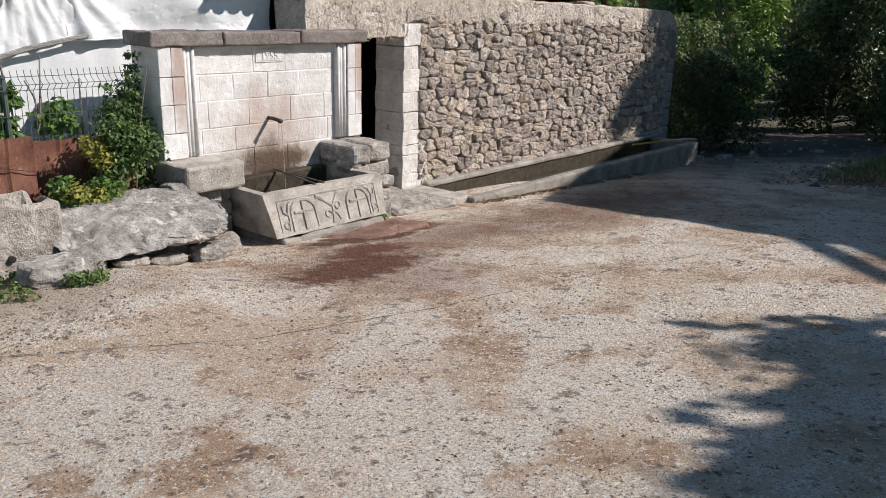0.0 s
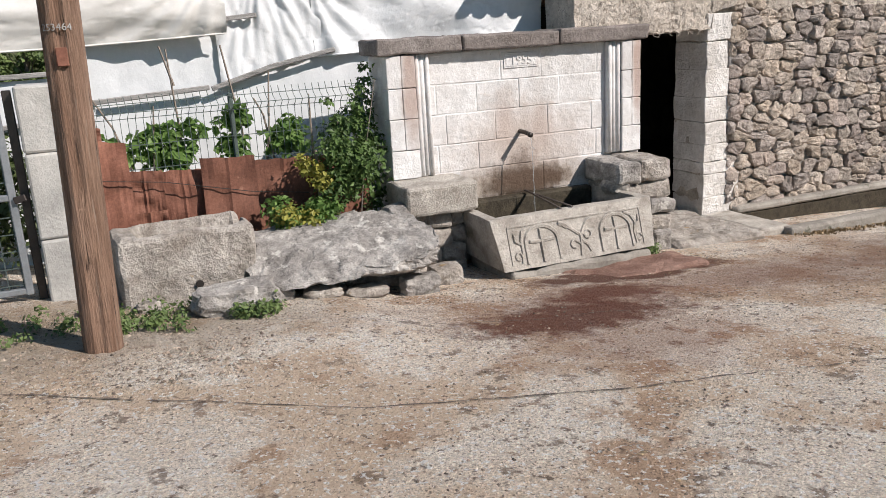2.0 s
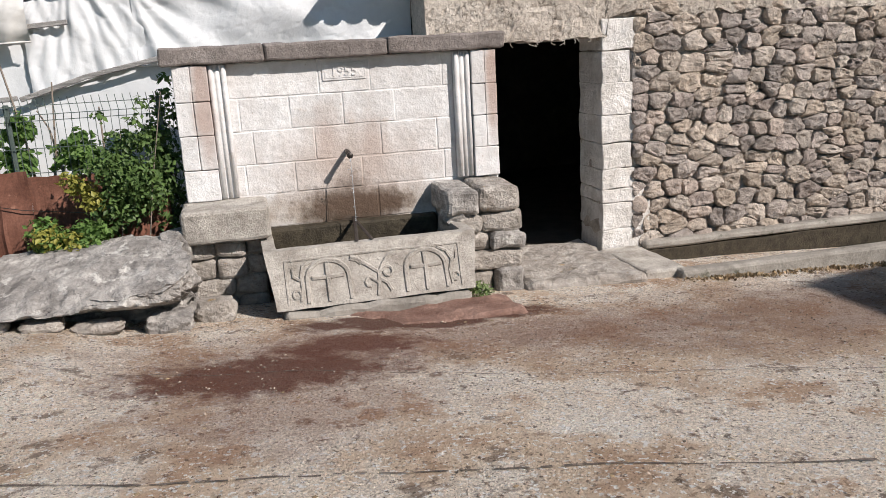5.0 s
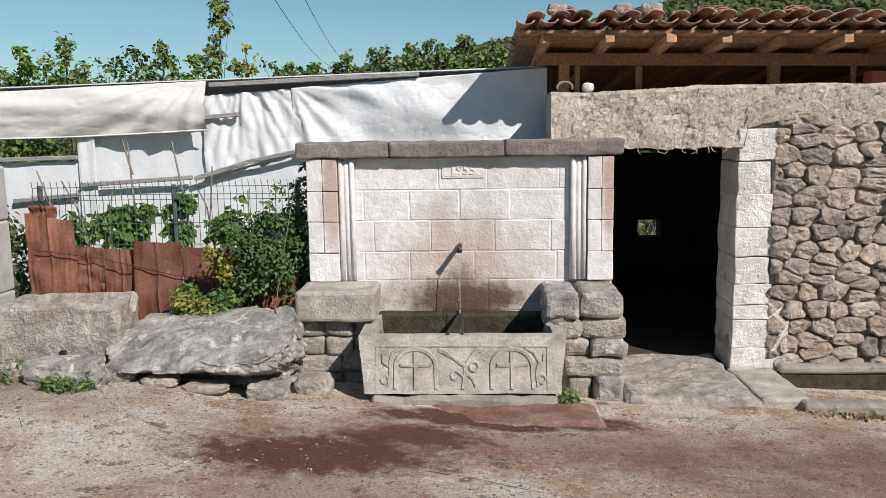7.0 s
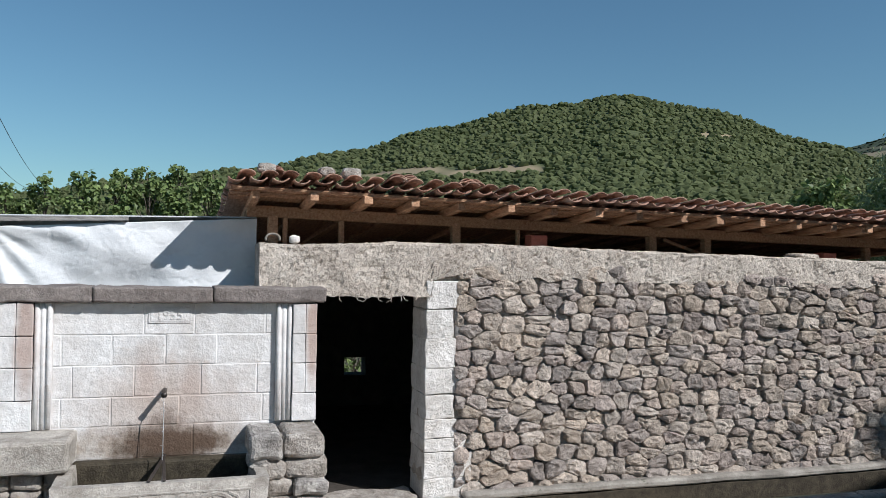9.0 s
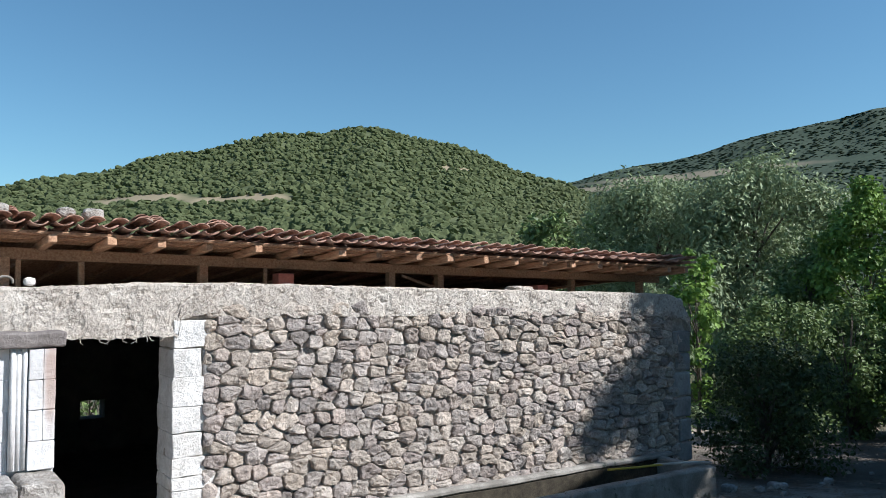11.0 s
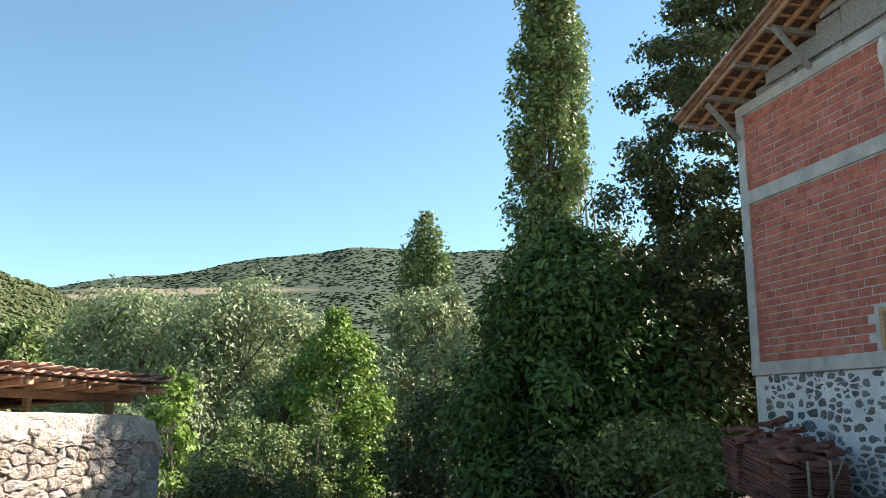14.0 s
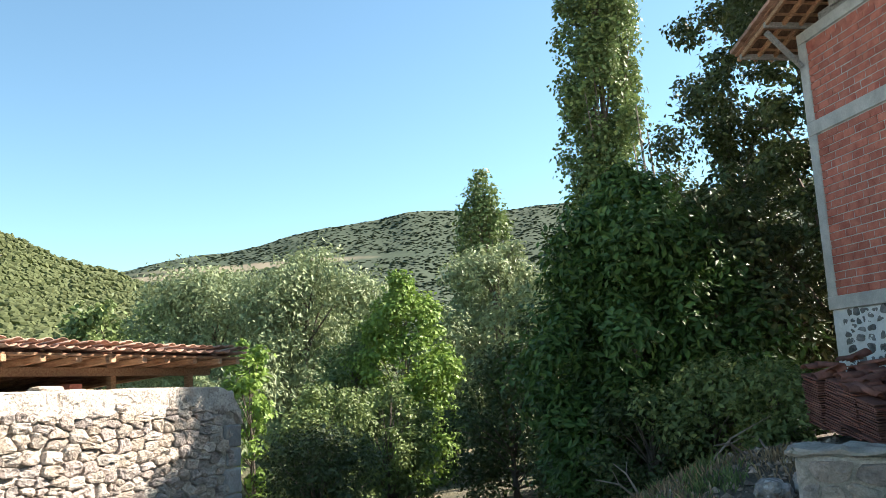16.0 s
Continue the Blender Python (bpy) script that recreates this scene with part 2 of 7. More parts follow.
blotch(GROUND, (0.0, 75.0, 0), (140, 66, 99), (0.10, 0.105, 0.055), 0.95, 0.3, 0.2, 0.1)
blotch(GROUND, (46.0, 16.0, 0), (5, 4, 99), (0.36, 0.29, 0.18), 0.95, 0.3, 0.3, 0.2)
blotch(GROUND, (-4.2, -1.4, 0), (1.6, 0.8, 2), (0.38, 0.30, 0.22), 0.7, 4, 0.7, 0.4)
LIME = surface("hewn_limestone", [(0.53, 0.51, 0.495), (0.68, 0.67, 0.665), (0.76, 0.76, 0.76)], 3, 0.85, 0.7, 14, 0.10, pick="object", spread=0.045, bump_dist=0.022)
speckle(LIME, (0.52, 0.47, 0.43), 7, 0.63, 0.6, 8)
speckle(LIME, (0.42, 0.36, 0.32), 26, 0.66, 0.6, 6)
POINTING = surface("lime_pointing", [(0.60, 0.59, 0.58), (0.73, 0.725, 0.72), (0.81, 0.81, 0.81)], 5, 0.9, 0.4, 40, 0.1)
for m in (LIME, POINTING):
    blotch(m, (0.0, -0.02, 0.72), (0.42, 1, 0.5), (0.40, 0.33, 0.28), 0.6, 6, 0.9, 0.6)
    blotch(m, (0.02, -0.02, 0.50), (0.9, 1, 0.16), (0.30, 0.25, 0.20), 0.8, 6, 0.8, 0.4)
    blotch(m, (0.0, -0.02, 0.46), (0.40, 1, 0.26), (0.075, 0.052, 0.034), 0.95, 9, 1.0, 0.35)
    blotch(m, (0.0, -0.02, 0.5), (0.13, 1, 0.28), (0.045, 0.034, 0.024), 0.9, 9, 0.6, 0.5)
    blotch(m, (-0.16, -0.02, 1.12), (0.10, 1, 0.22), (0.46, 0.37, 0.33), 0.6, 9, 0.8, 0.6)
    blotch(m, (0.24, -0.02, 1.02), (0.10, 1, 0.2), (0.42, 0.33, 0.29), 0.6, 9, 0.8, 0.6)
    blotch(m, (-1.13, -0.08, 1.5), (0.08, 1, 0.5), (0.34, 0.22, 0.17), 0.65, 6, 0.5, 0.4)
    blotch(m, (1.31, -0.08, 1.5), (0.06, 1, 0.45), (0.36, 0.22, 0.16), 0.65, 6, 0.5, 0.4)
    blotch(m, (0.12, -0.02, 0.85), (0.75, 1, 0.30), (0.46, 0.37, 0.32), 0.45, 5, 0.9, 0.6)
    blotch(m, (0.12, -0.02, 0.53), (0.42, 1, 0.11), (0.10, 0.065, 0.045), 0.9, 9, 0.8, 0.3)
BASALT = surface("dark_cornice_stone", [(0.135, 0.115, 0.105), (0.20, 0.174, 0.16), (0.275, 0.245, 0.228)], 5, 0.9, 0.9, 30, 0.3)
TROUGH = surface("carved_grey_stone", [(0.25, 0.225, 0.195), (0.39, 0.36, 0.315), (0.52, 0.49, 0.445)], 5, 0.88, 0.7, 45, 0.25)
speckle(TROUGH, (0.20, 0.18, 0.15), 9, 0.63, 0.5, 6)
# wet moss inside the basin, with its shadow put into the colour
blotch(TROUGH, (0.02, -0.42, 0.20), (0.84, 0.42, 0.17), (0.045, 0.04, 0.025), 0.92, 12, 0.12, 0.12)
GREYROCK = surface("grey_boulder_stone", [(0.15, 0.138, 0.128), (0.32, 0.30, 0.28), (0.48, 0.455, 0.425)], 5, 0.9, 1.0, 22, 0.3, bump_dist=0.03)
speckle(GREYROCK, (0.62, 0.60, 0.56), 7, 0.59, 0.7, 8)
speckle(GREYROCK, (0.08, 0.075, 0.07), 12, 0.65, 0.7, 6)
SARC = surface("weathered_trough_stone", [(0.235, 0.205, 0.175), (0.365, 0.33, 0.29), (0.49, 0.455, 0.415)], 6, 0.9, 1.0, 24, 0.3, bump_dist=0.035)
speckle(SARC, (0.40, 0.26, 0.10), 7, 0.66, 0.6, 6)
speckle(SARC, (0.16, 0.145, 0.12), 5, 0.60, 0.6, 8)
RUBBLE = surface("rubble_stone", [(0.36, 0.32, 0.284), (0.52, 0.466, 0.416), (0.64, 0.585, 0.53)], 7, 0.92, 1.0, 30, 0.25, pick="object", spread=0.2, bump_dist=0.035)
RUBBLE_J = surface("rubble_stone_joined", [(0.36, 0.32, 0.284), (0.52, 0.466, 0.416), (0.64, 0.585, 0.53)], 7, 0.92, 1.0, 30, 0.25, pick="island", spread=0.2, bump_dist=0.035)
for m, p in ((RUBBLE, "object"), (RUBBLE_J, "island")):
    speckle(m, (0.24, 0.21, 0.185), 19, 0.625, 0.6, 6)
    relief(m, 13, 0.045, 6.0)
    hues(m, [(1.0, 0.95, 0.90), (0.88, 0.85, 0.85), (1.04, 0.98, 0.92), (0.82, 0.77, 0.77), (1.0, 0.93, 0.85), (0.95, 0.88, 0.85), (1.04, 1.01, 0.98), (0.76, 0.74, 0.75)], p)
QUOIN = surface("quoin_limestone", [(0.56, 0.53, 0.49), (0.73, 0.70, 0.665), (0.82, 0.80, 0.775)], 5, 0.88, 1.0, 22, 0.16, pick="object", spread=0.07, bump_dist=0.03)
QUOIN_D = surface("dark_quoin_stone", [(0.20, 0.19, 0.185), (0.30, 0.285, 0.27), (0.38, 0.36, 0.34)], 4, 0.88, 0.6, 30, 0.2, pick="object", spread=0.15)
MORTAR = surface("earth_mortar", [(0.30, 0.265, 0.225), (0.47, 0.415, 0.355), (0.60, 0.54, 0.47)], 6, 0.95, 1.0, 30, 0.3, bump_dist=0.03)
PLASTER = surface("rough_mud_plaster", [(0.43, 0.375, 0.32), (0.56, 0.50, 0.435), (0.66, 0.60, 0.53)], 3, 0.95, 1.0, 24, 0.25, bump_dist=0.04)
speckle(PLASTER, (0.34, 0.28, 0.225), 9, 0.67, 0.5, 7)
cracks(PLASTER, 8.0, 0.035, (0.20, 0.155, 0.12), 0.7, 0.02)
speckle(PLASTER, (0.22, 0.17, 0.13), 30, 0.66, 0.7, 3)
CONCRETE = surface("grey_concrete", [(0.32, 0.315, 0.30), (0.42, 0.412, 0.392), (0.51, 0.50, 0.475)], 3, 0.9, 0.4, 40, 0.12)
OLDCONC = surface("stained_concrete", [(0.17, 0.155, 0.135), (0.29, 0.27, 0.235), (0.39, 0.365, 0.325)], 3, 0.9, 0.6, 35, 0.2)
speckle(OLDCONC, (0.07, 0.075, 0.045), 6, 0.62, 0.7, 6)
TILE = surface("terracotta_tile", [(0.23, 0.115, 0.08), (0.34, 0.185, 0.13), (0.43, 0.29, 0.22)], 7, 0.85, 0.4, 40, 0.25, pick="object", spread=0.3)
TILE_J = surface("terracotta_tile_joined", [(0.23, 0.115, 0.08), (0.34, 0.185, 0.13), (0.43, 0.29, 0.22)], 7, 0.85, 0.4, 40, 0.25, pick="island", spread=0.35)
speckle(TILE, (0.42, 0.39, 0.33), 11, 0.62, 0.6, 6)
RAFTER = surface("brown_rafter_wood", [(0.27, 0.135, 0.075), (0.42, 0.235, 0.135), (0.56, 0.36, 0.225)], 9, 0.8, 0.5, 30, 0.25, pick="object", spread=0.2, stretch=(4, 0.6, 4))
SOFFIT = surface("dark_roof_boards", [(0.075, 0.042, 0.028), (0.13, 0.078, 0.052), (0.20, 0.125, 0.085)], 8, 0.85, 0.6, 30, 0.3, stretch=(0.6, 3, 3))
GREYWOOD = surface("grey_weathered_wood", [(0.17, 0.165, 0.16), (0.29, 0.28, 0.27), (0.38, 0.37, 0.355)], 10, 0.85, 0.5, 40, 0.25, stretch=(0.5, 3, 4))
POLEWOOD = surface("pole_wood", [(0.17, 0.095, 0.062), (0.285, 0.172, 0.118), (0.38, 0.25, 0.18)], 2.5, 0.9, 1.0, 16, 0.4, stretch=(7, 7, 0.5), bump_dist=0.03)
speckle(POLEWOOD, (0.045, 0.03, 0.024), 9, 0.60, 0.9, 5, (3, 3, 0.14))
speckle(POLEWOOD, (0.38, 0.30, 0.24), 14, 0.62, 0.6, 5, (3, 3, 0.2))
RUST = surface("rusted_sheet_metal", [(0.12, 0.05, 0.034), (0.19, 0.077, 0.05), (0.26, 0.118, 0.08)], 3, 0.75, 0.25, 45, 0.3, pick="object", spread=0.2, metal=0.1)
speckle(RUST, (0.10, 0.045, 0.03), 5, 0.62, 0.6, 6)
speckle(RUST, (0.36, 0.20, 0.14), 9, 0.66, 0.5, 6)
TARP = surface("white_tarpaulin", [(0.60, 0.62, 0.64), (0.68, 0.70, 0.715)], 3, 0.5, 0.35, 9, 0.03, spec=0.4)
TARP_G = surface("cream_tarpaulin", [(0.58, 0.57, 0.545), (0.67, 0.66, 0.635)], 3, 0.55, 0.1, 18, 0.04)
WIRE = plain("grey_green_fence_wire", (0.10, 0.13, 0.12), 0.5, 0.3)
METAL = plain("dark_iron", (0.08, 0.07, 0.065), 0.45, 0.7)
GATEM = plain("painted_gate_steel", (0.27, 0.29, 0.31), 0.45, 0.4)
BRICK = surface("red_hollow_brick", [(0.33, 0.092, 0.064), (0.42, 0.127, 0.087), (0.50, 0.185, 0.135)], 5, 0.85, 0.4, 40, 0.15, pick="object", spread=0.16)
BRICK_J = surface("red_hollow_brick_joined", [(0.33, 0.092, 0.064), (0.42, 0.127, 0.087), (0.50, 0.185, 0.135)], 5, 0.85, 0.4, 40, 0.15, pick="island", spread=0.16)
WHITEWASH = surface("whitewashed_mortar", [(0.52, 0.53, 0.55), (0.66, 0.67, 0.68), (0.74, 0.75, 0.76)], 2, 0.9, 0.6, 18, 0.1, bump_dist=0.04)
DARKSTONE = surface("dark_bare_stone", [(0.09, 0.09, 0.095), (0.16, 0.155, 0.155), (0.24, 0.235, 0.23)], 4, 0.9, 0.6, 30, 0.25, pick="object", spread=0.3)
TILESTACK = surface("stacked_red_tile", [(0.11, 0.042, 0.034), (0.17, 0.068, 0.052), (0.24, 0.11, 0.085)], 4, 0.8, 0.3, 30, 0.2, pick="object", spread=0.25)
# the barn interior's shade, put into a near-black earth colour
DARK_ROOM = surface("shade_dark_earth", [(0.035, 0.03, 0.026), (0.06, 0.052, 0.044), (0.09, 0.078, 0.066)], 4, 0.95, 0.6, 30, 0.25)
# dark moss, with the recess shade put into the colour
MOSS_SHADE = surface("mossy_shaded_stone", [(0.018, 0.014, 0.008), (0.03, 0.024, 0.014), (0.075, 0.062, 0.042)], 9, 0.7, 0.7, 40, 0.3)
BARK = surface("tree_bark", [(0.07, 0.055, 0.045), (0.13, 0.105, 0.085), (0.20, 0.165, 0.135)], 6, 0.9, 0.8, 18, 0.3, stretch=(3, 3, 0.5))
TWIG = plain("dry_twig", (0.24, 0.20, 0.165), 0.8)
STRAW = surface("dry_litter", [(0.20, 0.14, 0.08), (0.34, 0.26, 0.16)], 6, 0.9, 0.2, 30, 0.2, pick="island", spread=0.4)
PEBBLE = surface("loose_pebbles", [(0.16, 0.12, 0.09), (0.34, 0.28, 0.225)], 6, 0.9, 0.3, 50, 0.2, pick="island", spread=0.6)
LEAF_VINE = foliage("vine_leaves", (0.010, 0.028, 0.008), (0.14, 0.225, 0.065), 0.18)
LEAF_YEL = foliage("yellowing_leaves", (0.16, 0.17, 0.03), (0.36, 0.34, 0.08))
LEAF_WALNUT = foliage("broad_green_leaves", (0.014, 0.034, 0.010), (0.105, 0.195, 0.045), 0.12)
LEAF_OAK = foliage("dark_oak_leaves", (0.018, 0.030, 0.011), (0.11, 0.145, 0.052), 0.12)
LEAF_POPLAR = foliage("poplar_leaves", (0.045, 0.078, 0.028), (0.20, 0.275, 0.10), 0.22)
LEAF_SAPLING = foliage("pale_sapling_leaves", (0.11, 0.165, 0.06), (0.30, 0.36, 0.14), 0.45)
LEAF_WILLOW = foliage("grey_green_willow_leaves", (0.09, 0.122, 0.056), (0.35, 0.42, 0.225), 0.22)
LEAF_BRIGHT = foliage("bright_green_leaves", (0.05, 0.11, 0.022), (0.29, 0.42, 0.09), 0.3)
LEAF_BUSH = foliage("bush_leaves", (0.034, 0.063, 0.022), (0.25, 0.325, 0.115), 0.24)
LEAF_GARDEN = foliage("fresh_garden_leaves", (0.07, 0.15, 0.035), (0.26, 0.40, 0.12), 0.45)
WEED = foliage("low_weeds", (0.05, 0.09, 0.03), (0.20, 0.27, 0.095))
HILL_SOIL = surface("hill_undergrowth", [(0.06, 0.078, 0.032), (0.08, 0.096, 0.042), (0.10, 0.112, 0.05)], 0.05, 0.95, 0.3, 0.4, 0.3)
for c, r in (((87, 325, 39.6), (16, 30, 4)), ((110, 282, 37.5), (16, 30, 4)), ((221, 300, 60), (9, 25, 3))):
    blotch(HILL_SOIL, c, r, (0.30, 0.24, 0.155), 0.9, 0.06, 0.35, 0.2)
HILL_WOOD = foliage("hill_oak_canopy", (0.11, 0.138, 0.06), (0.185, 0.21, 0.096), 0.5, 0.9)
# far hill: distance haze put into the colours as bluer, greyer greens
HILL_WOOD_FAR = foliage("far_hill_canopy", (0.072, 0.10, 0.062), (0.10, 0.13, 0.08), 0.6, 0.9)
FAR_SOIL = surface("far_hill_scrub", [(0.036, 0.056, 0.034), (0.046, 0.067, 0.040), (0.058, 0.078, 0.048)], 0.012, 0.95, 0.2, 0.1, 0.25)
for c, r in (((818, 648, 147), (38, 200, 7)), ((742, 706, 137), (45, 200, 6))):
    blotch(FAR_SOIL, c, r, (0.25, 0.21, 0.145), 0.9, 0.02, 0.4, 0.25)
WETSLAB = surface("wet_red_slab", [(0.13, 0.065, 0.048), (0.21, 0.115, 0.088), (0.30, 0.19, 0.15)], 5, 0.7, 0.8, 40, 0.3)
WATERM = bpy.data.materials.new("water")
WATERM.use_nodes = True
_b = WATERM.node_tree.nodes["Principled BSDF"]
_b.inputs["Base Color"].default_value = (0.05, 0.055, 0.04, 1)
_b.inputs["Roughness"].default_value = 0.3
_b.inputs["Specular IOR Level"].default_value = 0.3
STREAM = bpy.data.materials.new("falling_water")
STREAM.use_nodes = True
_b = STREAM.node_tree.nodes["Principled BSDF"]
_b.inputs["Base Color"].default_value = (0.9, 0.93, 0.95, 1)
_b.inputs["Roughness"].default_value, _b.inputs["Transmission Weight"].default_value, _b.inputs["IOR"].default_value = 0.08, 0.7, 1.33
_b.inputs["Emission Strength"].default_value = 0


# ---- building tools ----
def mesh(name, verts, faces, mat, smooth=False):
    me = bpy.data.meshes.new(name)
    me.from_pydata([tuple(v) for v in verts], [], [tuple(f) for f in faces])
    me.materials.append(mat)
    if smooth:
        me.polygons.foreach_set("use_smooth", [True] * len(me.polygons))
    me.update()
    return me


def big_mesh(name, verts, faces, mat, smooth=False):
    """A mesh from numpy arrays whose faces all have the same number of corners."""
    verts, faces = np.asarray(verts, np.float32), np.asarray(faces, np.int32)
    me = bpy.data.meshes.new(name)
    n, k = faces.shape
    me.vertices.add(len(verts))
    me.vertices.foreach_set("co", verts.ravel())
    me.loops.add(n * k)
    me.loops.foreach_set("vertex_index", faces.ravel())
    me.polygons.add(n)
    me.polygons.foreach_set("loop_start", np.arange(0, n * k, k, dtype=np.int32))
    me.polygons.foreach_set("use_smooth", np.full(n, smooth, dtype=bool))
    me.materials.append(mat)
    me.update(calc_edges=True)
    me.validate()
    return me


def thing(name, label, category, at=(0, 0, 0), group="", kind=""):
    ob = new(name)
    ob.location = at
    ob.empty_display_size = 0.1
    return tagged(ob, label, category, group, kind)


def under(ob, parent, label=""):
    ob.parent = parent
    ob.matrix_parent_inverse = Matrix.Translation(-parent.location)
    if label:
        ob["label"] = label
    return ob


def part(name, bm, mat, parent=None, label="", smooth=False):
    me = bpy.data.meshes.new(name)
    bmesh.ops.recalc_face_normals(bm, faces=bm.faces)
    bm.to_mesh(me)
    bm.free()
    me.materials.append(mat)
    if smooth:
        me.polygons.foreach_set("use_smooth", [True] * len(me.polygons))
    ob = new(name, me)
    return under(ob, parent, label) if parent else ob


def mpart(name, me, parent=None, label=""):
    ob = new(name, me)
    return under(ob, parent, label) if parent else ob


def wob(p, s=1.0, seed=0.0):
    return noise.noise_vector(Vector(p) * s + Vector((seed * 7.3, seed * 3.1, seed)))


def add_block(bm, a, b, bevel=0.01, rough=0.0, cuts=0, seed=0.0):
    """A squared block from corner a to corner b, edges bevelled, faces a little uneven."""
    lo, hi = [min(a[i], b[i]) for i in range(3)], [max(a[i], b[i]) for i in range(3)]
    if not cuts:
        vs = [bm.verts.new((x, y, z)) for x in (lo[0], hi[0]) for y in (lo[1], hi[1]) for z in (lo[2], hi[2])]
        fs = [bm.faces.new([vs[i] for i in f]) for f in ((0, 1, 3, 2), (4, 6, 7, 5), (0, 4, 5, 1), (2, 3, 7, 6), (0, 2, 6, 4), (1, 5, 7, 3))]
        if bevel:
            bmesh.ops.bevel(bm, geom=list({e for f in fs for e in f.edges}), offset=bevel, segments=1, affect="EDGES")
        return bm
    # a grid on each face, with a narrow row of cells along every edge for the bevel
    lines = []
    longest = max(hi[i] - lo[i] for i in range(3))
    for i in range(3):
        n = max(1, round(cuts * (hi[i] - lo[i]) / longest))
        e = min(bevel * 1.6, (hi[i] - lo[i]) * 0.3)
        lines.append([lo[i]] + [lo[i] + e + (hi[i] - lo[i] - 2 * e) * k / n for k in range(n + 1)] + [hi[i]])
    made = {}
    last = [len(l) - 1 for l in lines]

    def vert(k):
        if k not in made:
            p = Vector([lines[i][k[i]] for i in range(3)])
            on = [k[i] in (0, last[i]) for i in range(3)]
            if sum(on) >= 2:
                for i in range(3):
                    if on[i]:
                        p[i] += bevel * (0.55 if sum(on) == 2 else 0.7) * (1 if k[i] == 0 else -1)
            made[k] = bm.verts.new(p + wob(p, 5.0, seed) * rough + wob(p, 15.0, seed) * rough * 0.4)
        return made[k]

    for ax in range(3):
        u, v = (ax + 1) % 3, (ax + 2) % 3
        for side in (0, last[ax]):
            for i in range(last[u]):
                for j in range(last[v]):
                    q = []
                    for di, dj in ((0, 0), (1, 0), (1, 1), (0, 1)):
                        k = [0, 0, 0]
                        k[ax], k[u], k[v] = side, i + di, j + dj
                        q.append(vert(tuple(k)))
                    bm.faces.new(q if side else q[::-1])
    return bm


def block(a, b, bevel=0.01, rough=0.0, cuts=0, seed=0.0):
    return add_block(bmesh.new(), a, b, bevel, rough, cuts, seed)


def boulder(centre, size, seed=0.0, rough=0.16, box=0.5, levels=4, squash=0.0, fine=0.05):
    """A rough stone: between a ball and a box, with broad and fine breaks."""
    bm = bmesh.new()
    bmesh.ops.create_icosphere(bm, subdivisions=levels, radius=1)
    c, s = Vector(centre), Vector(size) * 0.5
    for v in bm.verts:
        d = v.co.normalized()
        m = max(abs(d.x), abs(d.y), abs(d.z))
        p = d * (1 - box + box / m)
        k = 1 + rough * noise.noise(d * 1.6 + Vector((seed, 0, seed))) + rough * 0.7 * noise.noise(d * 3.7 + Vector((0, seed, 0)))
        q = Vector((p.x * s.x, p.y * s.y, p.z * s.z)) * k + c
        least = min(s)
        e = abs(noise.noise(q * 5.5 + Vector((seed, 0, 0)))) * 0.20 + abs(noise.noise(q * 13)) * 0.10 + noise.noise(q * 31) * 0.05
        v.co = q - d * (e - 0.08) * least * (fine / 0.05) * 0.8
    return bm


def tube_into(bm, pts, radius, sides=6, taper=1.0):
    """A round bar along pts."""
    rings = []
    n = len(pts)
    for i, p in enumerate(pts):
        p = Vector(p)
        d = (Vector(pts[min(i + 1, n - 1)]) - Vector(pts[max(i - 1, 0)])).normalized()
        a = d.orthogonal().normalized() if i == 0 else (ref - d * ref.dot(d)).normalized()
        ref = a
        b = d.cross(a)
        r = radius * (1 + (taper - 1) * i / max(1, n - 1))
        rings.append([bm.verts.new(p + a * r * math.cos(2 * math.pi * k / sides) + b * r * math.sin(2 * math.pi * k / sides)) for k in range(sides)])
    for i in range(n - 1):
        for k in range(sides):
            bm.faces.new((rings[i][k], rings[i][(k + 1) % sides], rings[i + 1][(k + 1) % sides], rings[i + 1][k]))
    bm.faces.new(rings[0][::-1])
    bm.faces.new(rings[-1])
    return bm


def tube(pts, radius, sides=6, taper=1.0):
    return tube_into(bmesh.new(), pts, radius, sides, taper)


def beam_into(bm, p, q, w, h, up=(0, 0, 1)):
    """A squared timber from p to q, w wide and h high."""
    p, q = Vector(p), Vector(q)
    d = (q - p).normalized()
    s = d.cross(Vector(up)).normalized()
    u = s.cross(d)
    vs = [bm.verts.new(e + s * w * 0.5 * i + u * h * 0.5 * j) for e in (p, q) for i, j in ((-1, -1), (1, -1), (1, 1), (-1, 1))]
    for f in ((0, 1, 2, 3), (7, 6, 5, 4), (0, 4, 5, 1), (1, 5, 6, 2), (2, 6, 7, 3), (3, 7, 4, 0)):
        bm.faces.new([vs[i] for i in f])
    return bm


def timber(p, q, w, h, up=(0, 0, 1), bevel=0.006):
    bm = beam_into(bmesh.new(), p, q, w, h, up)
    bmesh.ops.bevel(bm, geom=bm.edges[:], offset=bevel, segments=1, affect="EDGES")
    return bm


def smooth01(t):
    t = np.clip(t, 0, 1)
    return t * t * (3 - 2 * t)


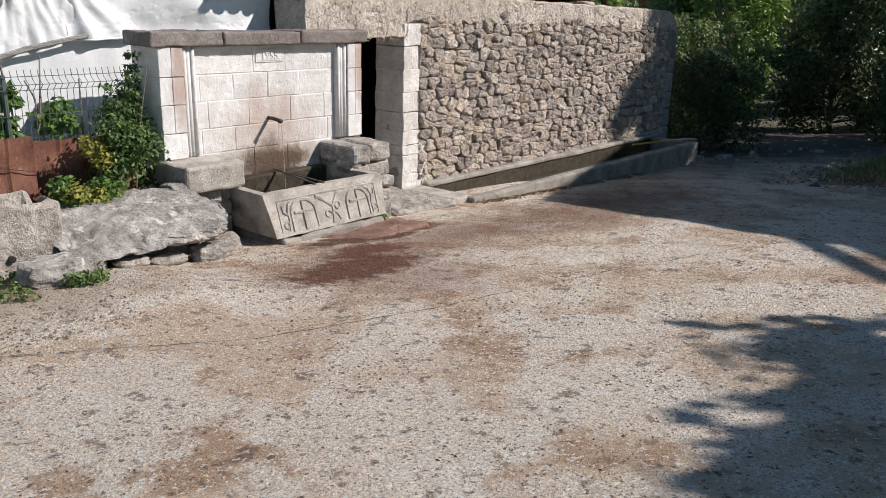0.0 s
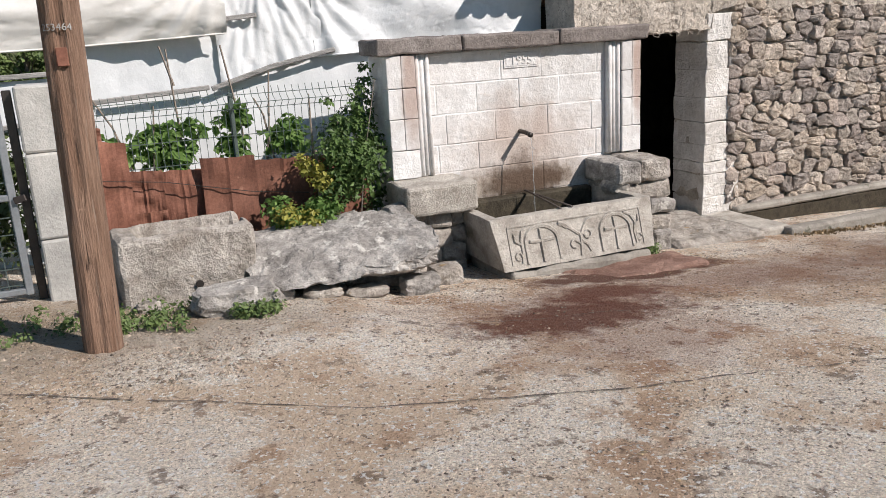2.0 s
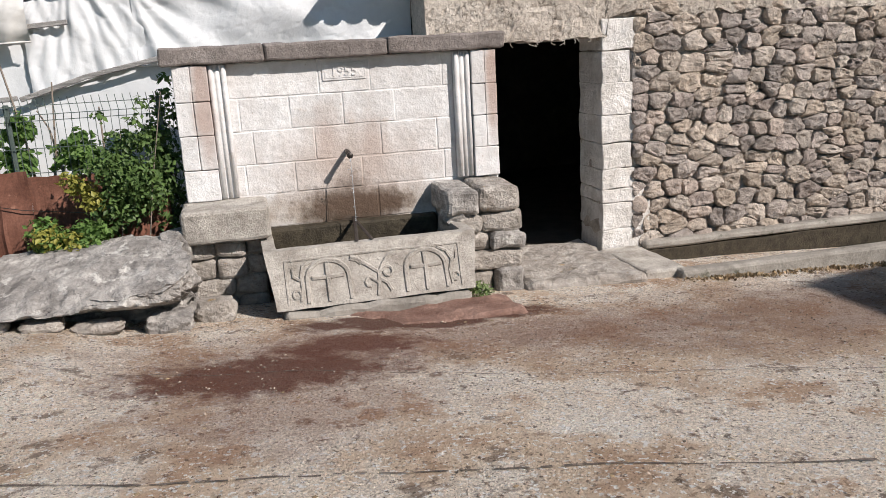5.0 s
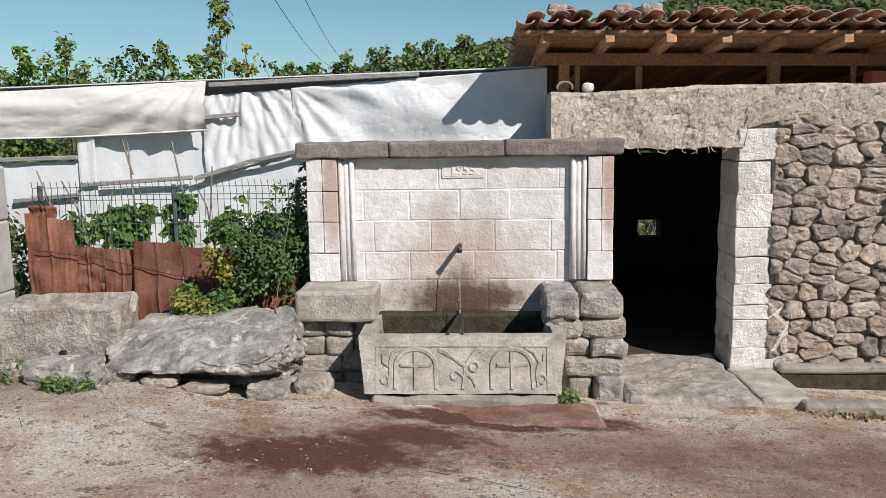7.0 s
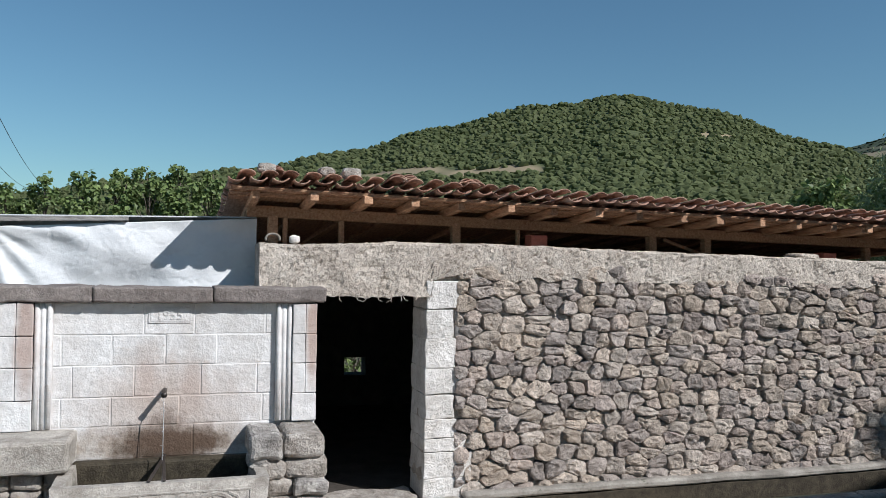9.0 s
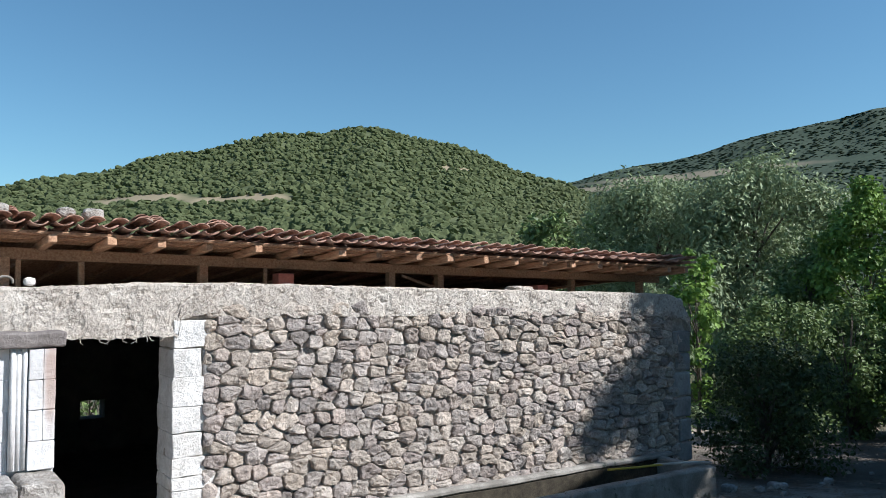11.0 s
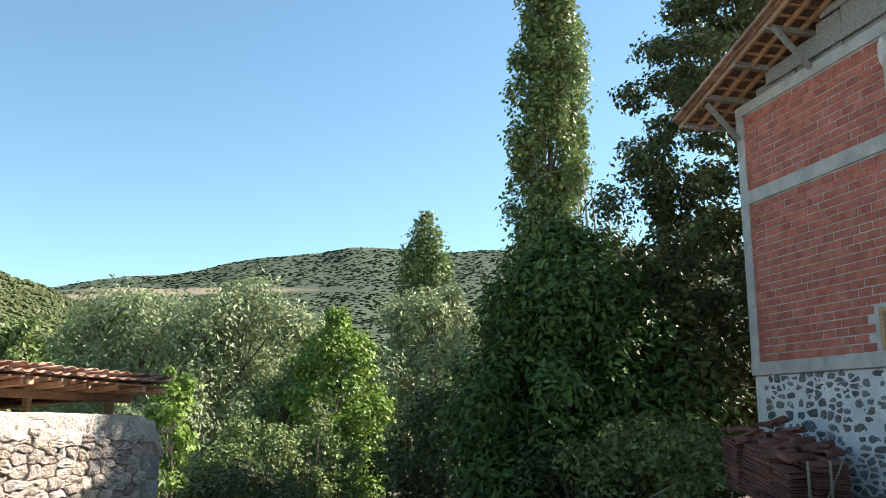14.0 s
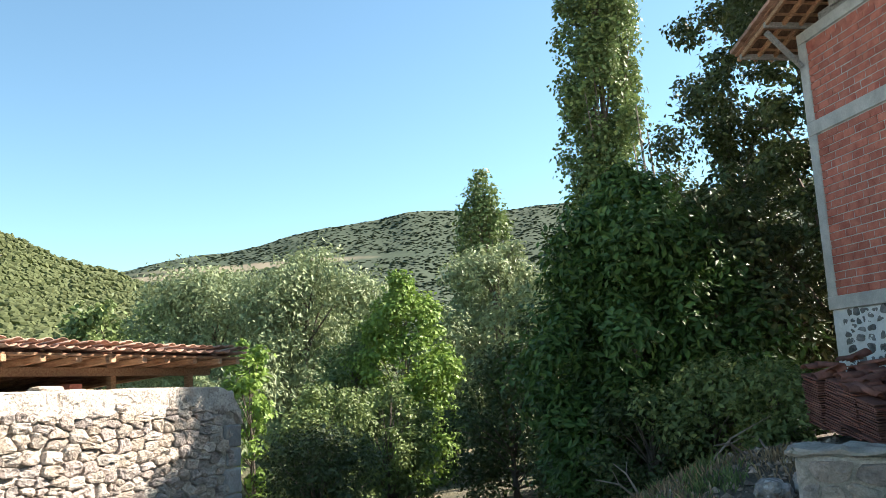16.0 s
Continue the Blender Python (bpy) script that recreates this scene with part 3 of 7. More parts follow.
def ground_z(x, y):
    x, y = np.asarray(x, float), np.asarray(y, float)
    z = -0.225 - 0.05 * np.clip(x, -14, 26) - 0.078 * np.clip(y, -6, 12)
    z = z + 0.11 * np.clip(-6 - y, 0, 6)
    z = z + 1.25 * smooth01((x - 7.2) / 6) * smooth01((-3.2 - y) / 4.0)
    z = z + 0.10 * smooth01((-1.6 - x) / 0.9) * smooth01((y + 3.2) / 1.2)
    z = z + 0.35 * smooth01((-3.2 - x) / 1.2) * smooth01((y + 2.4) / 2.0) * 0.3
    return z


def gz(x, y):
    return float(ground_z(x, y))


def leaves(rng, centres, radii, count, size, shape=0.55, droop=0.3, flat=(1, 1, 1), shell=0.35, order=0.5):
    """Folded leaves in clumps: verts and quads. centres: n x 3, radii: n. order: how far a leaf may turn from its clump's skin."""
    n = len(centres)
    idx = rng.choice(n, count, p=np.asarray(radii) ** 2 / np.sum(np.asarray(radii) ** 2))
    d = rng.normal(size=(count, 3))
    d /= np.linalg.norm(d, axis=1)[:, None]
    d[:, 2] = np.where((d[:, 2] < -0.3) & (rng.random(count) < 0.6), -d[:, 2], d[:, 2])
    rr = radii[idx] * (rng.random(count) ** shell) * (1 + 0.18 * rng.normal(size=count))
    pos = centres[idx] + d * rr[:, None] * np.array(flat)
    nrm = d * 0.75 + rng.normal(size=(count, 3)) * order + np.array((0, 0, 0.4))
    nrm /= np.linalg.norm(nrm, axis=1)[:, None]
    t = np.cross(nrm, rng.normal(size=(count, 3)))
    t /= np.linalg.norm(t, axis=1)[:, None] + 1e-9
    t[:, 2] -= droop
    t /= np.linalg.norm(t, axis=1)[:, None]
    s = np.cross(nrm, t)
    L = size * (0.6 + 0.8 * rng.random(count))[:, None]
    W = L * shape
    v = np.empty((count, 4, 3))
    v[:, 0] = pos
    v[:, 1] = pos + t * L * 0.45 + s * W * 0.5 + nrm * L * 0.08
    v[:, 2] = pos + t * L
    v[:, 3] = pos + t * L * 0.45 - s * W * 0.5 + nrm * L * 0.08
    f = np.arange(count * 4).reshape(count, 4)
    return v.reshape(-1, 3), f


def tree(name, label, x, y, height, radius, mat, seed, ex=0.6, leaf=0.12, count=9000, clumps=60, base=0.15, form="round", trunk=0.12, droop=0.3, shape=0.55, bark=None, lean=(0, 0), flat=1.0, z0=None, category="tree", clump=0.3, lumps=0.3, order=0.5):
    """A tapered trunk with limbs, and a lumpy crown of many clumps of leaves with gaps between them."""
    rng = np.random.default_rng(seed)
    z0 = gz(x, y) - 0.05 if z0 is None else z0
    t = thing(name, label, category, (x, y, z0))
    bm = bmesh.new()
    top = Vector((x + lean[0], y + lean[1], z0 + height * (0.9 if form != "bush" else 0.5)))
    foot = Vector((x, y, z0))
    path = [foot.lerp(top, k / 6) + (Vector((rng.normal(), rng.normal(), 0)) * radius * 0.04 if 0 < k < 6 else Vector()) for k in range(7)]
    tube_into(bm, path, trunk, 8, 0.2)
    cs, rs = [], []
    for i in range(clumps):
        h = base + (1 - base) * (i + rng.random()) / clumps
        if form == "column":
            env = radius * min(1, (h - base) / 0.08 + 0.35) * (1 - max(0, (h - 0.6) / 0.4) ** 2 * 0.85)
        elif form == "cone":
            env = radius * min(1, (h - base) / 0.15 + 0.4) * (1.03 - max(0, (h - 0.25) / 0.75)) ** 0.75
        else:
            u = (h - base) / (1 - base)
            env = radius * max(0.12, math.sin(math.pi * min(1, 0.18 + 0.80 * u))) ** ex
        a = rng.random() * 2 * math.pi
        env *= 1 + lumps * 1.6 * noise.noise(Vector((math.cos(a) * 1.5 + seed, math.sin(a) * 1.5, h * height / radius * 0.9)))
        rad = env * (0.12 + 0.88 * rng.random() ** 0.55) * 0.88
        c = Vector((x + math.cos(a) * rad + lean[0] * h, y + math.sin(a) * rad + lean[1] * h, z0 + height * h))
        cs.append(c)
        rs.append(radius * clump * (0.45 + 0.9 * rng.random() ** 1.4) * (0.7 if h > 0.88 else 1))
        if i % max(1, clumps // 26) == 0:
            k = max(0.08, h - 0.22 * rng.random() - 0.08)
            s = foot.lerp(top, min(1, k))
            mid = s.lerp(c, 0.5) + Vector((0, 0, 0.06 * height * rng.random()))
            tube_into(bm, [s, mid, c], trunk * 0.32, 5, 0.3)
    part("trunk", bm, bark or BARK, t, smooth=True)
    v, f = leaves(rng, np.array([tuple(c) for c in cs]), np.array(rs), count, leaf, shape, droop, (1, 1, flat), 0.4, order)
    gmin = z0 + 0.02
    v[:, 2] = np.maximum(v[:, 2], gmin)
    mpart("crown", big_mesh("crown", v, f, mat), t)
    return t


# ---- setting: ground and hills ----
def build_ground():
    u = np.linspace(-1, 1, 301)
    k = np.sinh(u * 5.2) / np.sinh(5.2)
    gx, gy = np.meshgrid(1.0 + k * 700, -3.5 + k * 700, indexing="ij")
    z = ground_z(gx, gy)
    far = np.hypot(gx, gy + 8)
    z = z * (1 - smooth01((far - 60) / 80)) + -2.4 * smooth01((far - 60) / 80)
    rel = np.array([[noise.noise(Vector((a * 1.3, b * 1.3, 0))) * 0.018 + noise.noise(Vector((a * 5, b * 5, 3))) * 0.008 if f < 40 else 0 for a, b, f in zip(r1, r2, r3)] for r1, r2, r3 in zip(gx, gy, far)])
    z = z + rel
    n = len(u)
    v = np.stack([gx, gy, z], -1).reshape(-1, 3)
    i, j = np.meshgrid(np.arange(n - 1), np.arange(n - 1), indexing="ij")
    a = (i * n + j).ravel()
    f = np.stack([a, a + n, a + n + 1, a + 1], -1)
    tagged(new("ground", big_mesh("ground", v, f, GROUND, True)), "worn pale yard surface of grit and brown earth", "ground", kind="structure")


def ridge_near(az):
    w = np.where(az < 29.5, 21.0, 15.0)
    return 3.0 + 1.55 * smooth01((az + 18) / 18) + 6.75 * np.exp(-((az - 29.5) / w) ** 2) + 0.15 * np.sin(az * 0.9) + 0.1


def ridge_far(az):
    return 7.35 + 4.3 * np.clip((az - 41) / 22, 0, 1) ** 1.1 - 0.35 * smooth01((az - 58) / 8) + 0.12 * np.sin(az * 0.7)


def hill(name, label, ridge, az0, az1, r0, r1, mat, power):
    na, nr = 140, 46
    az = np.radians(np.linspace(az0, az1, na))
    r = np.linspace(0, 1.12, nr)
    A, R = np.meshgrid(az, r, indexing="ij")
    el = np.radians(ridge(np.degrees(A)))
    d = r0 + (r1 - r0) * R
    base = math.atan2(-4.6, r0)
    ang = base + (el - base) * np.minimum(1, R) ** power
    z = 2.2 + d * np.tan(ang) - np.maximum(0, R - 1) * (r1 - r0) * 0.5
    z += np.array([[noise.noise(Vector((a * 30, b * 9, 1))) for b in r] for a in az]) * r1 * 0.006 * np.minimum(1, R) * (1 - 0.7 * R)
    v = np.stack([d * np.sin(A), -8.2 + d * np.cos(A), z], -1)
    i, j = np.meshgrid(np.arange(na - 1), np.arange(nr - 1), indexing="ij")
    q = (i * nr + j).ravel()
    f = np.stack([q, q + nr, q + nr + 1, q + 1], -1)
    tagged(new(name, big_mesh(name, v.reshape(-1, 3), f, mat, True)), label, "hill", kind="structure")
    return v


def canopy(name, label, grid, count, size, mat, seed, bare=(), sub=1, tall=0.7, near=0.0, far=0.9, even=0.13, smooth=True):
    """Many uneven tree crowns over a hillside between two depths, as one sheet of stuff."""
    rng = np.random.default_rng(seed)
    bm = bmesh.new()
    bmesh.ops.create_icosphere(bm, subdivisions=sub, radius=1)
    bm.verts.ensure_lookup_table()
    unit = np.array([tuple(v.co) for v in bm.verts])
    tri = np.array([[v.index for v in f.verts] for f in bm.faces])
    bm.free()
    na, nr = grid.shape[:2]
    vs, fs = [], []
    off = 0
    for _ in range(count):
        a, r = rng.random() * (na - 1.01), (near + (far - near) * rng.random() ** 0.85) * (nr - 1.01)
        i, j = int(a), int(r)
        fa, fr = a - i, r - j
        p = grid[i, j] * (1 - fa) * (1 - fr) + grid[i + 1, j] * fa * (1 - fr) + grid[i, j + 1] * (1 - fa) * fr + grid[i + 1, j + 1] * fa * fr
        if any(abs(p[0] - c[0]) < c[3] and abs(p[2] - c[2]) < c[4] for c in bare):
            continue
        s = size * (0.55 + 0.8 * rng.random() ** 1.5)
        k = 1 + rng.normal(size=(len(unit), 1)) * even
        vs.append(unit * k * s * np.array((1, 1, tall * (1 + 0.5 * rng.random()))) + p + np.array((0, 0, s * tall * 0.5)))
        fs.append(tri + off)
        off += len(unit)
    tagged(new(name, big_mesh(name, np.concatenate(vs), np.concatenate(fs), mat, smooth)), label, "woods", kind="stuff")


build_ground()
near_hill = hill("backdrop_hill", "wooded hillside with small dry clearings", ridge_near, -36, 60, 75, 430, HILL_SOIL, 0.8)
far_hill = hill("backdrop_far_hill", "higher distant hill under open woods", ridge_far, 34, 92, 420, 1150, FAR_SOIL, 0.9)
CLEAR = ((87, 0, 39.6, 17, 2.0), (110, 0, 37.5, 17, 1.8), (221, 0, 60, 7, 1.2))
canopy("hill_woods", "dense oak woods low on the near hill", near_hill, 5500, 1.75, HILL_WOOD, 5, CLEAR, 2, near=0.08, far=0.45, even=0.22, tall=0.68, smooth=False)
canopy("hill_woods", "dense oak woods on the near hill's upper slope", near_hill, 25000, 1.4, HILL_WOOD, 7, CLEAR, 1, near=0.4, far=0.92, even=0.24, tall=0.6, smooth=False)
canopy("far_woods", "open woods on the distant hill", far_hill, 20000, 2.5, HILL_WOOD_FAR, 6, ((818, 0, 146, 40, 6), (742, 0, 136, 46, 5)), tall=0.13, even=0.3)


# ---- the fountain ----
def build_fountain():
    t = thing("fountain", "pale hewn-stone village fountain wall with dark cornice", "fountain", (0, 0.15, -0.25))
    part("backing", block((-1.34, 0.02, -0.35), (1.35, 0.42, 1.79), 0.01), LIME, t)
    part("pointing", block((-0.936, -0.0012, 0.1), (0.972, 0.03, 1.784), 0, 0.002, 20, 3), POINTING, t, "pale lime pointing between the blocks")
    rows = [(1.499, 1.785, (-0.935, -0.186, 0.246, 0.88, 0.97)), (1.227, 1.499, (-0.935, -0.86, -0.45, 0.0, 0.447, 0.97)),
            (0.947, 1.227, (-0.935, -0.77, -0.26, 0.31, 0.81, 0.97)), (0.688, 0.947, (-0.935, -0.86, -0.45, 0.126, 0.864, 0.97)),
            (0.40, 0.688, (-0.935, -0.73, -0.21, 0.25, 0.97)), (0.1, 0.40, (-0.935, -0.3, 0.4, 0.97))]
    k = 0
    for z0, z1, xs in rows:
        for x0, x1 in zip(xs, xs[1:]):
            k += 1
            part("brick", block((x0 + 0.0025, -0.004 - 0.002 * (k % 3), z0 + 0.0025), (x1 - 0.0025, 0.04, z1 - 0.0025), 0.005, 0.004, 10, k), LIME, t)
    for side, xa, xb, xm in ((-1, -1.352, -1.075, -1.21), (1, 1.125, 1.352, 1.245)):
        for z0, z1, cut in ((1.499, 1.785, 1), (1.227, 1.499, 1), (0.947, 1.227, 1), (0.688, 0.947, 0)):
            xs = (xa, xm, xb) if cut else (xa, xb)
            for x0, x1 in zip(xs, xs[1:]):
                k += 1
                part("pilaster_stone", block((x0 + 0.002, -0.088, z0 + 0.003), (x1 - 0.002, 0.06, z1 - 0.003), 0.004, 0.005, 7, k), LIME, t)
        m0 = xb if side < 0 else 0.975
        for i in range(3):
            c = m0 + 0.025 + i * 0.05
            part("moulding", tube([(c, -0.052 + 0.012 * (i == 1), 0.70), (c, -0.052 + 0.012 * (i == 1), 1.2), (c, -0.052 + 0.012 * (i == 1), 1.78)], 0.021, 8), LIME, t, smooth=True)
        part("moulding_bed", block((m0 + 0.002, -0.05, 0.69), (m0 + 0.148, 0.03, 1.783), 0.004), LIME, t)
        part("pilaster_side", block((xa + 0.01 if side < 0 else xb - 0.1, -0.06, -0.3), (xa + 0.1 if side < 0 else xb - 0.006, 0.40, 1.78), 0.008, 0.005, 3, side), LIME, t)
    for x0, x1 in ((-1.43, -0.62), (-0.617, 0.40), (0.403, 1.43)):
        k += 1
        part("cornice", block((x0, -0.115, 1.79), (x1, 0.40, 1.925 + 0.004 * (k % 2)), 0.011, 0.013, 22, k), BASALT, t, "dark pitted stone cornice slab")
    # date plaque
    q = part("plaque", block((-0.155, -0.018, 1.60), (0.215, 0.0, 1.745), 0.004), LIME, t)
    part("plaque_field", block((-0.135, -0.0215, 1.618), (0.195, -0.012, 1.727), 0.002), LIME, q)
    cu = bpy.data.curves.new("date", "FONT")
    cu.body, cu.size, cu.extrude, cu.align_x = "1955", 0.115, 0.004, "CENTER"
    d = new("date", cu)
    d.matrix_world = pose(0.03, -0.024, 1.635, 90, 0, 0)
    d.data.materials.append(LIME)
    me = bpy.data.meshes.new_from_object(d.evaluated_get(bpy.context.evaluated_depsgraph_get()))
    bpy.data.objects.remove(d)
    for v in me.vertices:
        v.co = pose(0.03, -0.024, 1.635, 90, 0, 0) @ v.co
    me.materials.clear()
    me.materials.append(LIME)
    mpart("date", me, q, "carved digits of the year")
    # spout
    s = part("spout", tube([(0, 0.02, 1.0), (0, -0.10, 1.0), (0, -0.21, 0.985)], 0.021, 12), METAL, t, "short dark iron water spout", smooth=True)
    part("spout_mouth", tube([(0, -0.195, 0.987), (0, -0.222, 0.983)], 0.026, 12), METAL, s, smooth=True)
    # base under the left pilaster, seat block, rubble
    part("seat_block", block((-1.40, -0.53, 0.42), (-0.715, 0.0, 0.685), 0.018, 0.012, 6, 3), TROUGH, t, "large squared grey stone block")
    rng = random.Random(4)
    for z0, z1 in ((0.27, 0.415), (0.10, 0.265), (-0.06, 0.095), (-0.25, -0.065)):
        x = -1.42
        while x < -0.84:
            w = rng.uniform(0.2, 0.42)
            x1 = min(x + w, -0.78)
            part("base_stone", block((x, -0.39 + rng.uniform(-0.03, 0.03), z0 - 0.004), (x1, 0.0, z1), 0.022, 0.016, 7, rng.random() * 9), SARC, t)
            x = x1
    part("base_core", block((-1.40, -0.33, -0.3), (-0.80, 0.0, 0.42), 0.02), MORTAR, t)
    part("trough_back_ledge", block((-0.74, -0.12, 0.05), (0.75, 0.01, 0.40), 0.015, 0.01, 5, 8), MOSS_SHADE, t, "mossy stone ledge behind the basin")
    rows = [(-0.28, -0.05, ((0.93, 1.12), (1.13, 1.38))), (-0.05, 0.12, ((0.88, 1.38),)), (0.12, 0.27, ((0.86, 1.10), (1.10, 1.40))), (0.27, 0.45, ((0.80, 1.02), (1.03, 1.40))), (0.45, 0.67, ((0.72, 1.0), (1.01, 1.36)))]
    for z0, z1, xs in rows:
        for x0, x1 in xs:
            k += 1
            part("pier_stone", block((x0 - 0.004, -0.61 + 0.035 * (k % 3), z0 - 0.006), (x1, 0.0, z1), 0.026, 0.022, 9, k * 1.7), SARC if k % 3 else GREYROCK, t)
    part("pier_core", block((0.76, -0.45, -0.3), (1.33, 0.0, 0.62), 0.02), MORTAR, t)
    part("pier_top_stone", boulder((0.83, -0.42, 0.43), (0.26, 0.3, 0.18), 31, 0.12, 0.5, 3), GREYROCK, t)
    return t


build_fountain()


def ribbon_into(bm, pts, width, y_at, rise):
    """A raised band along pts (x, z) on the leaning front of the basin."""
    n = len(pts)
    rows = []
    for i in range(n):
        a, b = pts[max(0, i - 1)], pts[min(n - 1, i + 1)]
        dx, dz = b[0] - a[0], b[1] - a[1]
        l = math.hypot(dx, dz) or 1
        nx, nz = -dz / l * width / 2, dx / l * width / 2
        x, z = pts[i]
        rows.append([bm.verts.new((x + nx * s, y_at(z) - h, z + nz * s)) for s, h in ((-1.25, -0.004), (-0.7, rise), (0.7, rise), (1.25, -0.004))])
    for r, q in zip(rows, rows[1:]):
        for k in range(3):
            bm.faces.new((r[k], r[k + 1], q[k + 1], q[k]))
    return bm


def arc(cx, cz, r, a0, a1, n=14, ry=None):
    return [(cx + r * math.cos(radians(a0 + (a1 - a0) * i / n)), cz + (ry or r) * math.sin(radians(a0 + (a1 - a0) * i / n))) for i in range(n + 1)]


def build_basin():
    t = thing("stone_basin", "carved grey stone water basin with crosses under arches", "basin", (0.02, -0.5, -0.17))
    z0, z1 = -0.04, 0.395
    yf = lambda z: -0.905 - 0.14 * (z1 - z) / (z1 - z0)
    xl = lambda z: -0.808 + 0.06 * (z1 - z) / (z1 - z0)
    xr = lambda z: 0.852 - 0.05 * (z1 - z) / (z1 - z0)
    # hollow body: outer shell, rim, inside
    bm = bmesh.new()
    nz, nx = 10, 36
    def wall(p00, p10, p01, p11, n, m):
        g = []
        for i in range(n + 1):
            row = []
            for j in range(m + 1):
                u, w = i / n, j / m
                p = (Vector(p00) * (1 - u) + Vector(p10) * u) * (1 - w) + (Vector(p01) * (1 - u) + Vector(p11) * u) * w
                row.append(bm.verts.new(p + wob(p, 7) * 0.005))
            g.append(row)
        for i in range(n):
            for j in range(m):
                bm.faces.new((g[i][j], g[i + 1][j], g[i + 1][j + 1], g[i][j + 1]))
    yb = -0.11
    o = {(i, k): (xl(z) if i == 0 else xr(z), z) for i in (0, 1) for k, z in ((0, z0), (1, z1))}
    O = lambda i, f, k: (o[i, k][0], (yf(o[i, k][1]) if f else yb), o[i, k][1])
    wall(O(0, 1, 0), O(1, 1, 0), O(0, 1, 1), O(1, 1, 1), nx, nz)
    wall(O(0, 0, 0), O(0, 1, 0), O(0, 0, 1), O(0, 1, 1), 14, nz)
    wall(O(1, 1, 0), O(1, 0, 0), O(1, 1, 1), O(1, 0, 1), 14, nz)
    rim = 0.10
    ix0, ix1, iy0, iy1 = xl(z1) + rim, xr(z1) - rim, yf(z1) + 0.085, yb
    wall(O(0, 1, 1), O(1, 1, 1), (ix0, iy0, z1), (ix1, iy0, z1), nx, 2)
    wall(O(0, 0, 1), O(0, 1, 1), (ix0, iy1, z1), (ix0, iy0, z1), 12, 2)
    wall(O(1, 1, 1), O(1, 0, 1), (ix1, iy0, z1), (ix1, iy1, z1), 12, 2)
    zi = 0.1
    wall((ix0, iy0, z1), (ix1, iy0, z1), (ix0 + 0.03, iy0 + 0.03, zi), (ix1 - 0.03, iy0 + 0.03, zi), nx, 5)
    wall((ix0, iy1, z1), (ix0, iy0, z1), (ix0 + 0.03, iy1, zi), (ix0 + 0.03, iy0 + 0.03, zi), 10, 5)
    wall((ix1, iy0, z1), (ix1, iy1, z1), (ix1 - 0.03, iy0 + 0.03, zi), (ix1 - 0.03, iy1, zi), 10, 5)
    wall((ix0, iy0, zi), (ix1, iy0, zi), (ix0, iy1, zi), (ix1, iy1, zi), 8, 4)
    bmesh.ops.remove_doubles(bm, verts=bm.verts[:], dist=0.004)
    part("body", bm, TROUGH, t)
    R = 0.013
    X0, X1, Z0, Z1 = -0.66, 0.70, 0.0, 0.315
    border = part("border", ribbon_into(bmesh.new(), [(X0, Z0), (X0, Z1)], 0.016, yf, 0.009), TROUGH, t)
    part("border", ribbon_into(bmesh.new(), [(X0, Z1), (0, Z1 + 0.004), (X1, Z1)], 0.016, yf, 0.009), TROUGH, t)
    part("border", ribbon_into(bmesh.new(), [(X1, Z1), (X1, Z0)], 0.016, yf, 0.009), TROUGH, t)
    for c in (-0.345, 0.42):
        p = [(c - 0.16, Z0), (c - 0.16, 0.16)] + arc(c, 0.165, 0.16, 180, 0, 16, 0.13) + [(c + 0.16, 0.16), (c + 0.165, Z0)]
        part("arch", ribbon_into(bmesh.new(), p, 0.034, yf, R), TROUGH, t)
        part("cross_upright", ribbon_into(bmesh.new(), [(c, Z0), (c, 0.15), (c - 0.003, 0.275)], 0.034, yf, R + 0.003), TROUGH, t)
        part("cross_arm", ribbon_into(bmesh.new(), [(c - 0.12, 0.175), (c, 0.17), (c + 0.125, 0.178)], 0.03, yf, R), TROUGH, t)
    for c, s in ((-0.56, 1), (0.625, -1)):
        part("sprig", ribbon_into(bmesh.new(), [(c, 0.02), (c + 0.015 * s, 0.12), (c + 0.01, 0.2), (c + 0.03 * s, 0.27), (c + 0.1 * s, 0.30)], 0.022, yf, R), TROUGH, t)
        part("sprig", ribbon_into(bmesh.new(), [(c - 0.05 * s, 0.26), (c - 0.045 * s, 0.2), (c, 0.17)], 0.02, yf, R), TROUGH, t)
        part("sprig", ribbon_into(bmesh.new(), arc(c - 0.03 * s, 0.07, 0.03, 0, 300, 10), 0.016, yf, R), TROUGH, t)
    m = 0.045
    stem = [(m - 0.015, Z0), (m, 0.10), (m + 0.005, 0.17)]
    part("scroll", ribbon_into(bmesh.new(), stem, 0.03, yf, R), TROUGH, t)
    part("scroll", ribbon_into(bmesh.new(), [(m, 0.165), (m - 0.08, 0.225), (m - 0.16, 0.275)], 0.026, yf, R), TROUGH, t)
    part("scroll", ribbon_into(bmesh.new(), [(m + 0.005, 0.165), (m + 0.04, 0.225), (m + 0.10, 0.28)], 0.026, yf, R), TROUGH, t)
    part("scroll", ribbon_into(bmesh.new(), [(m, 0.16)] + arc(m + 0.075, 0.165, 0.035, 140, -200, 14), 0.018, yf, R), TROUGH, t)
    part("scroll", ribbon_into(bmesh.new(), [(m - 0.01, 0.09)] + arc(m - 0.075, 0.10, 0.032, 30, 300, 14), 0.018, yf, R), TROUGH, t)
    part("scroll", ribbon_into(bmesh.new(), [(m, 0.12), (m + 0.06, 0.08), (m + 0.09, 0.02)], 0.024, yf, R), TROUGH, t)
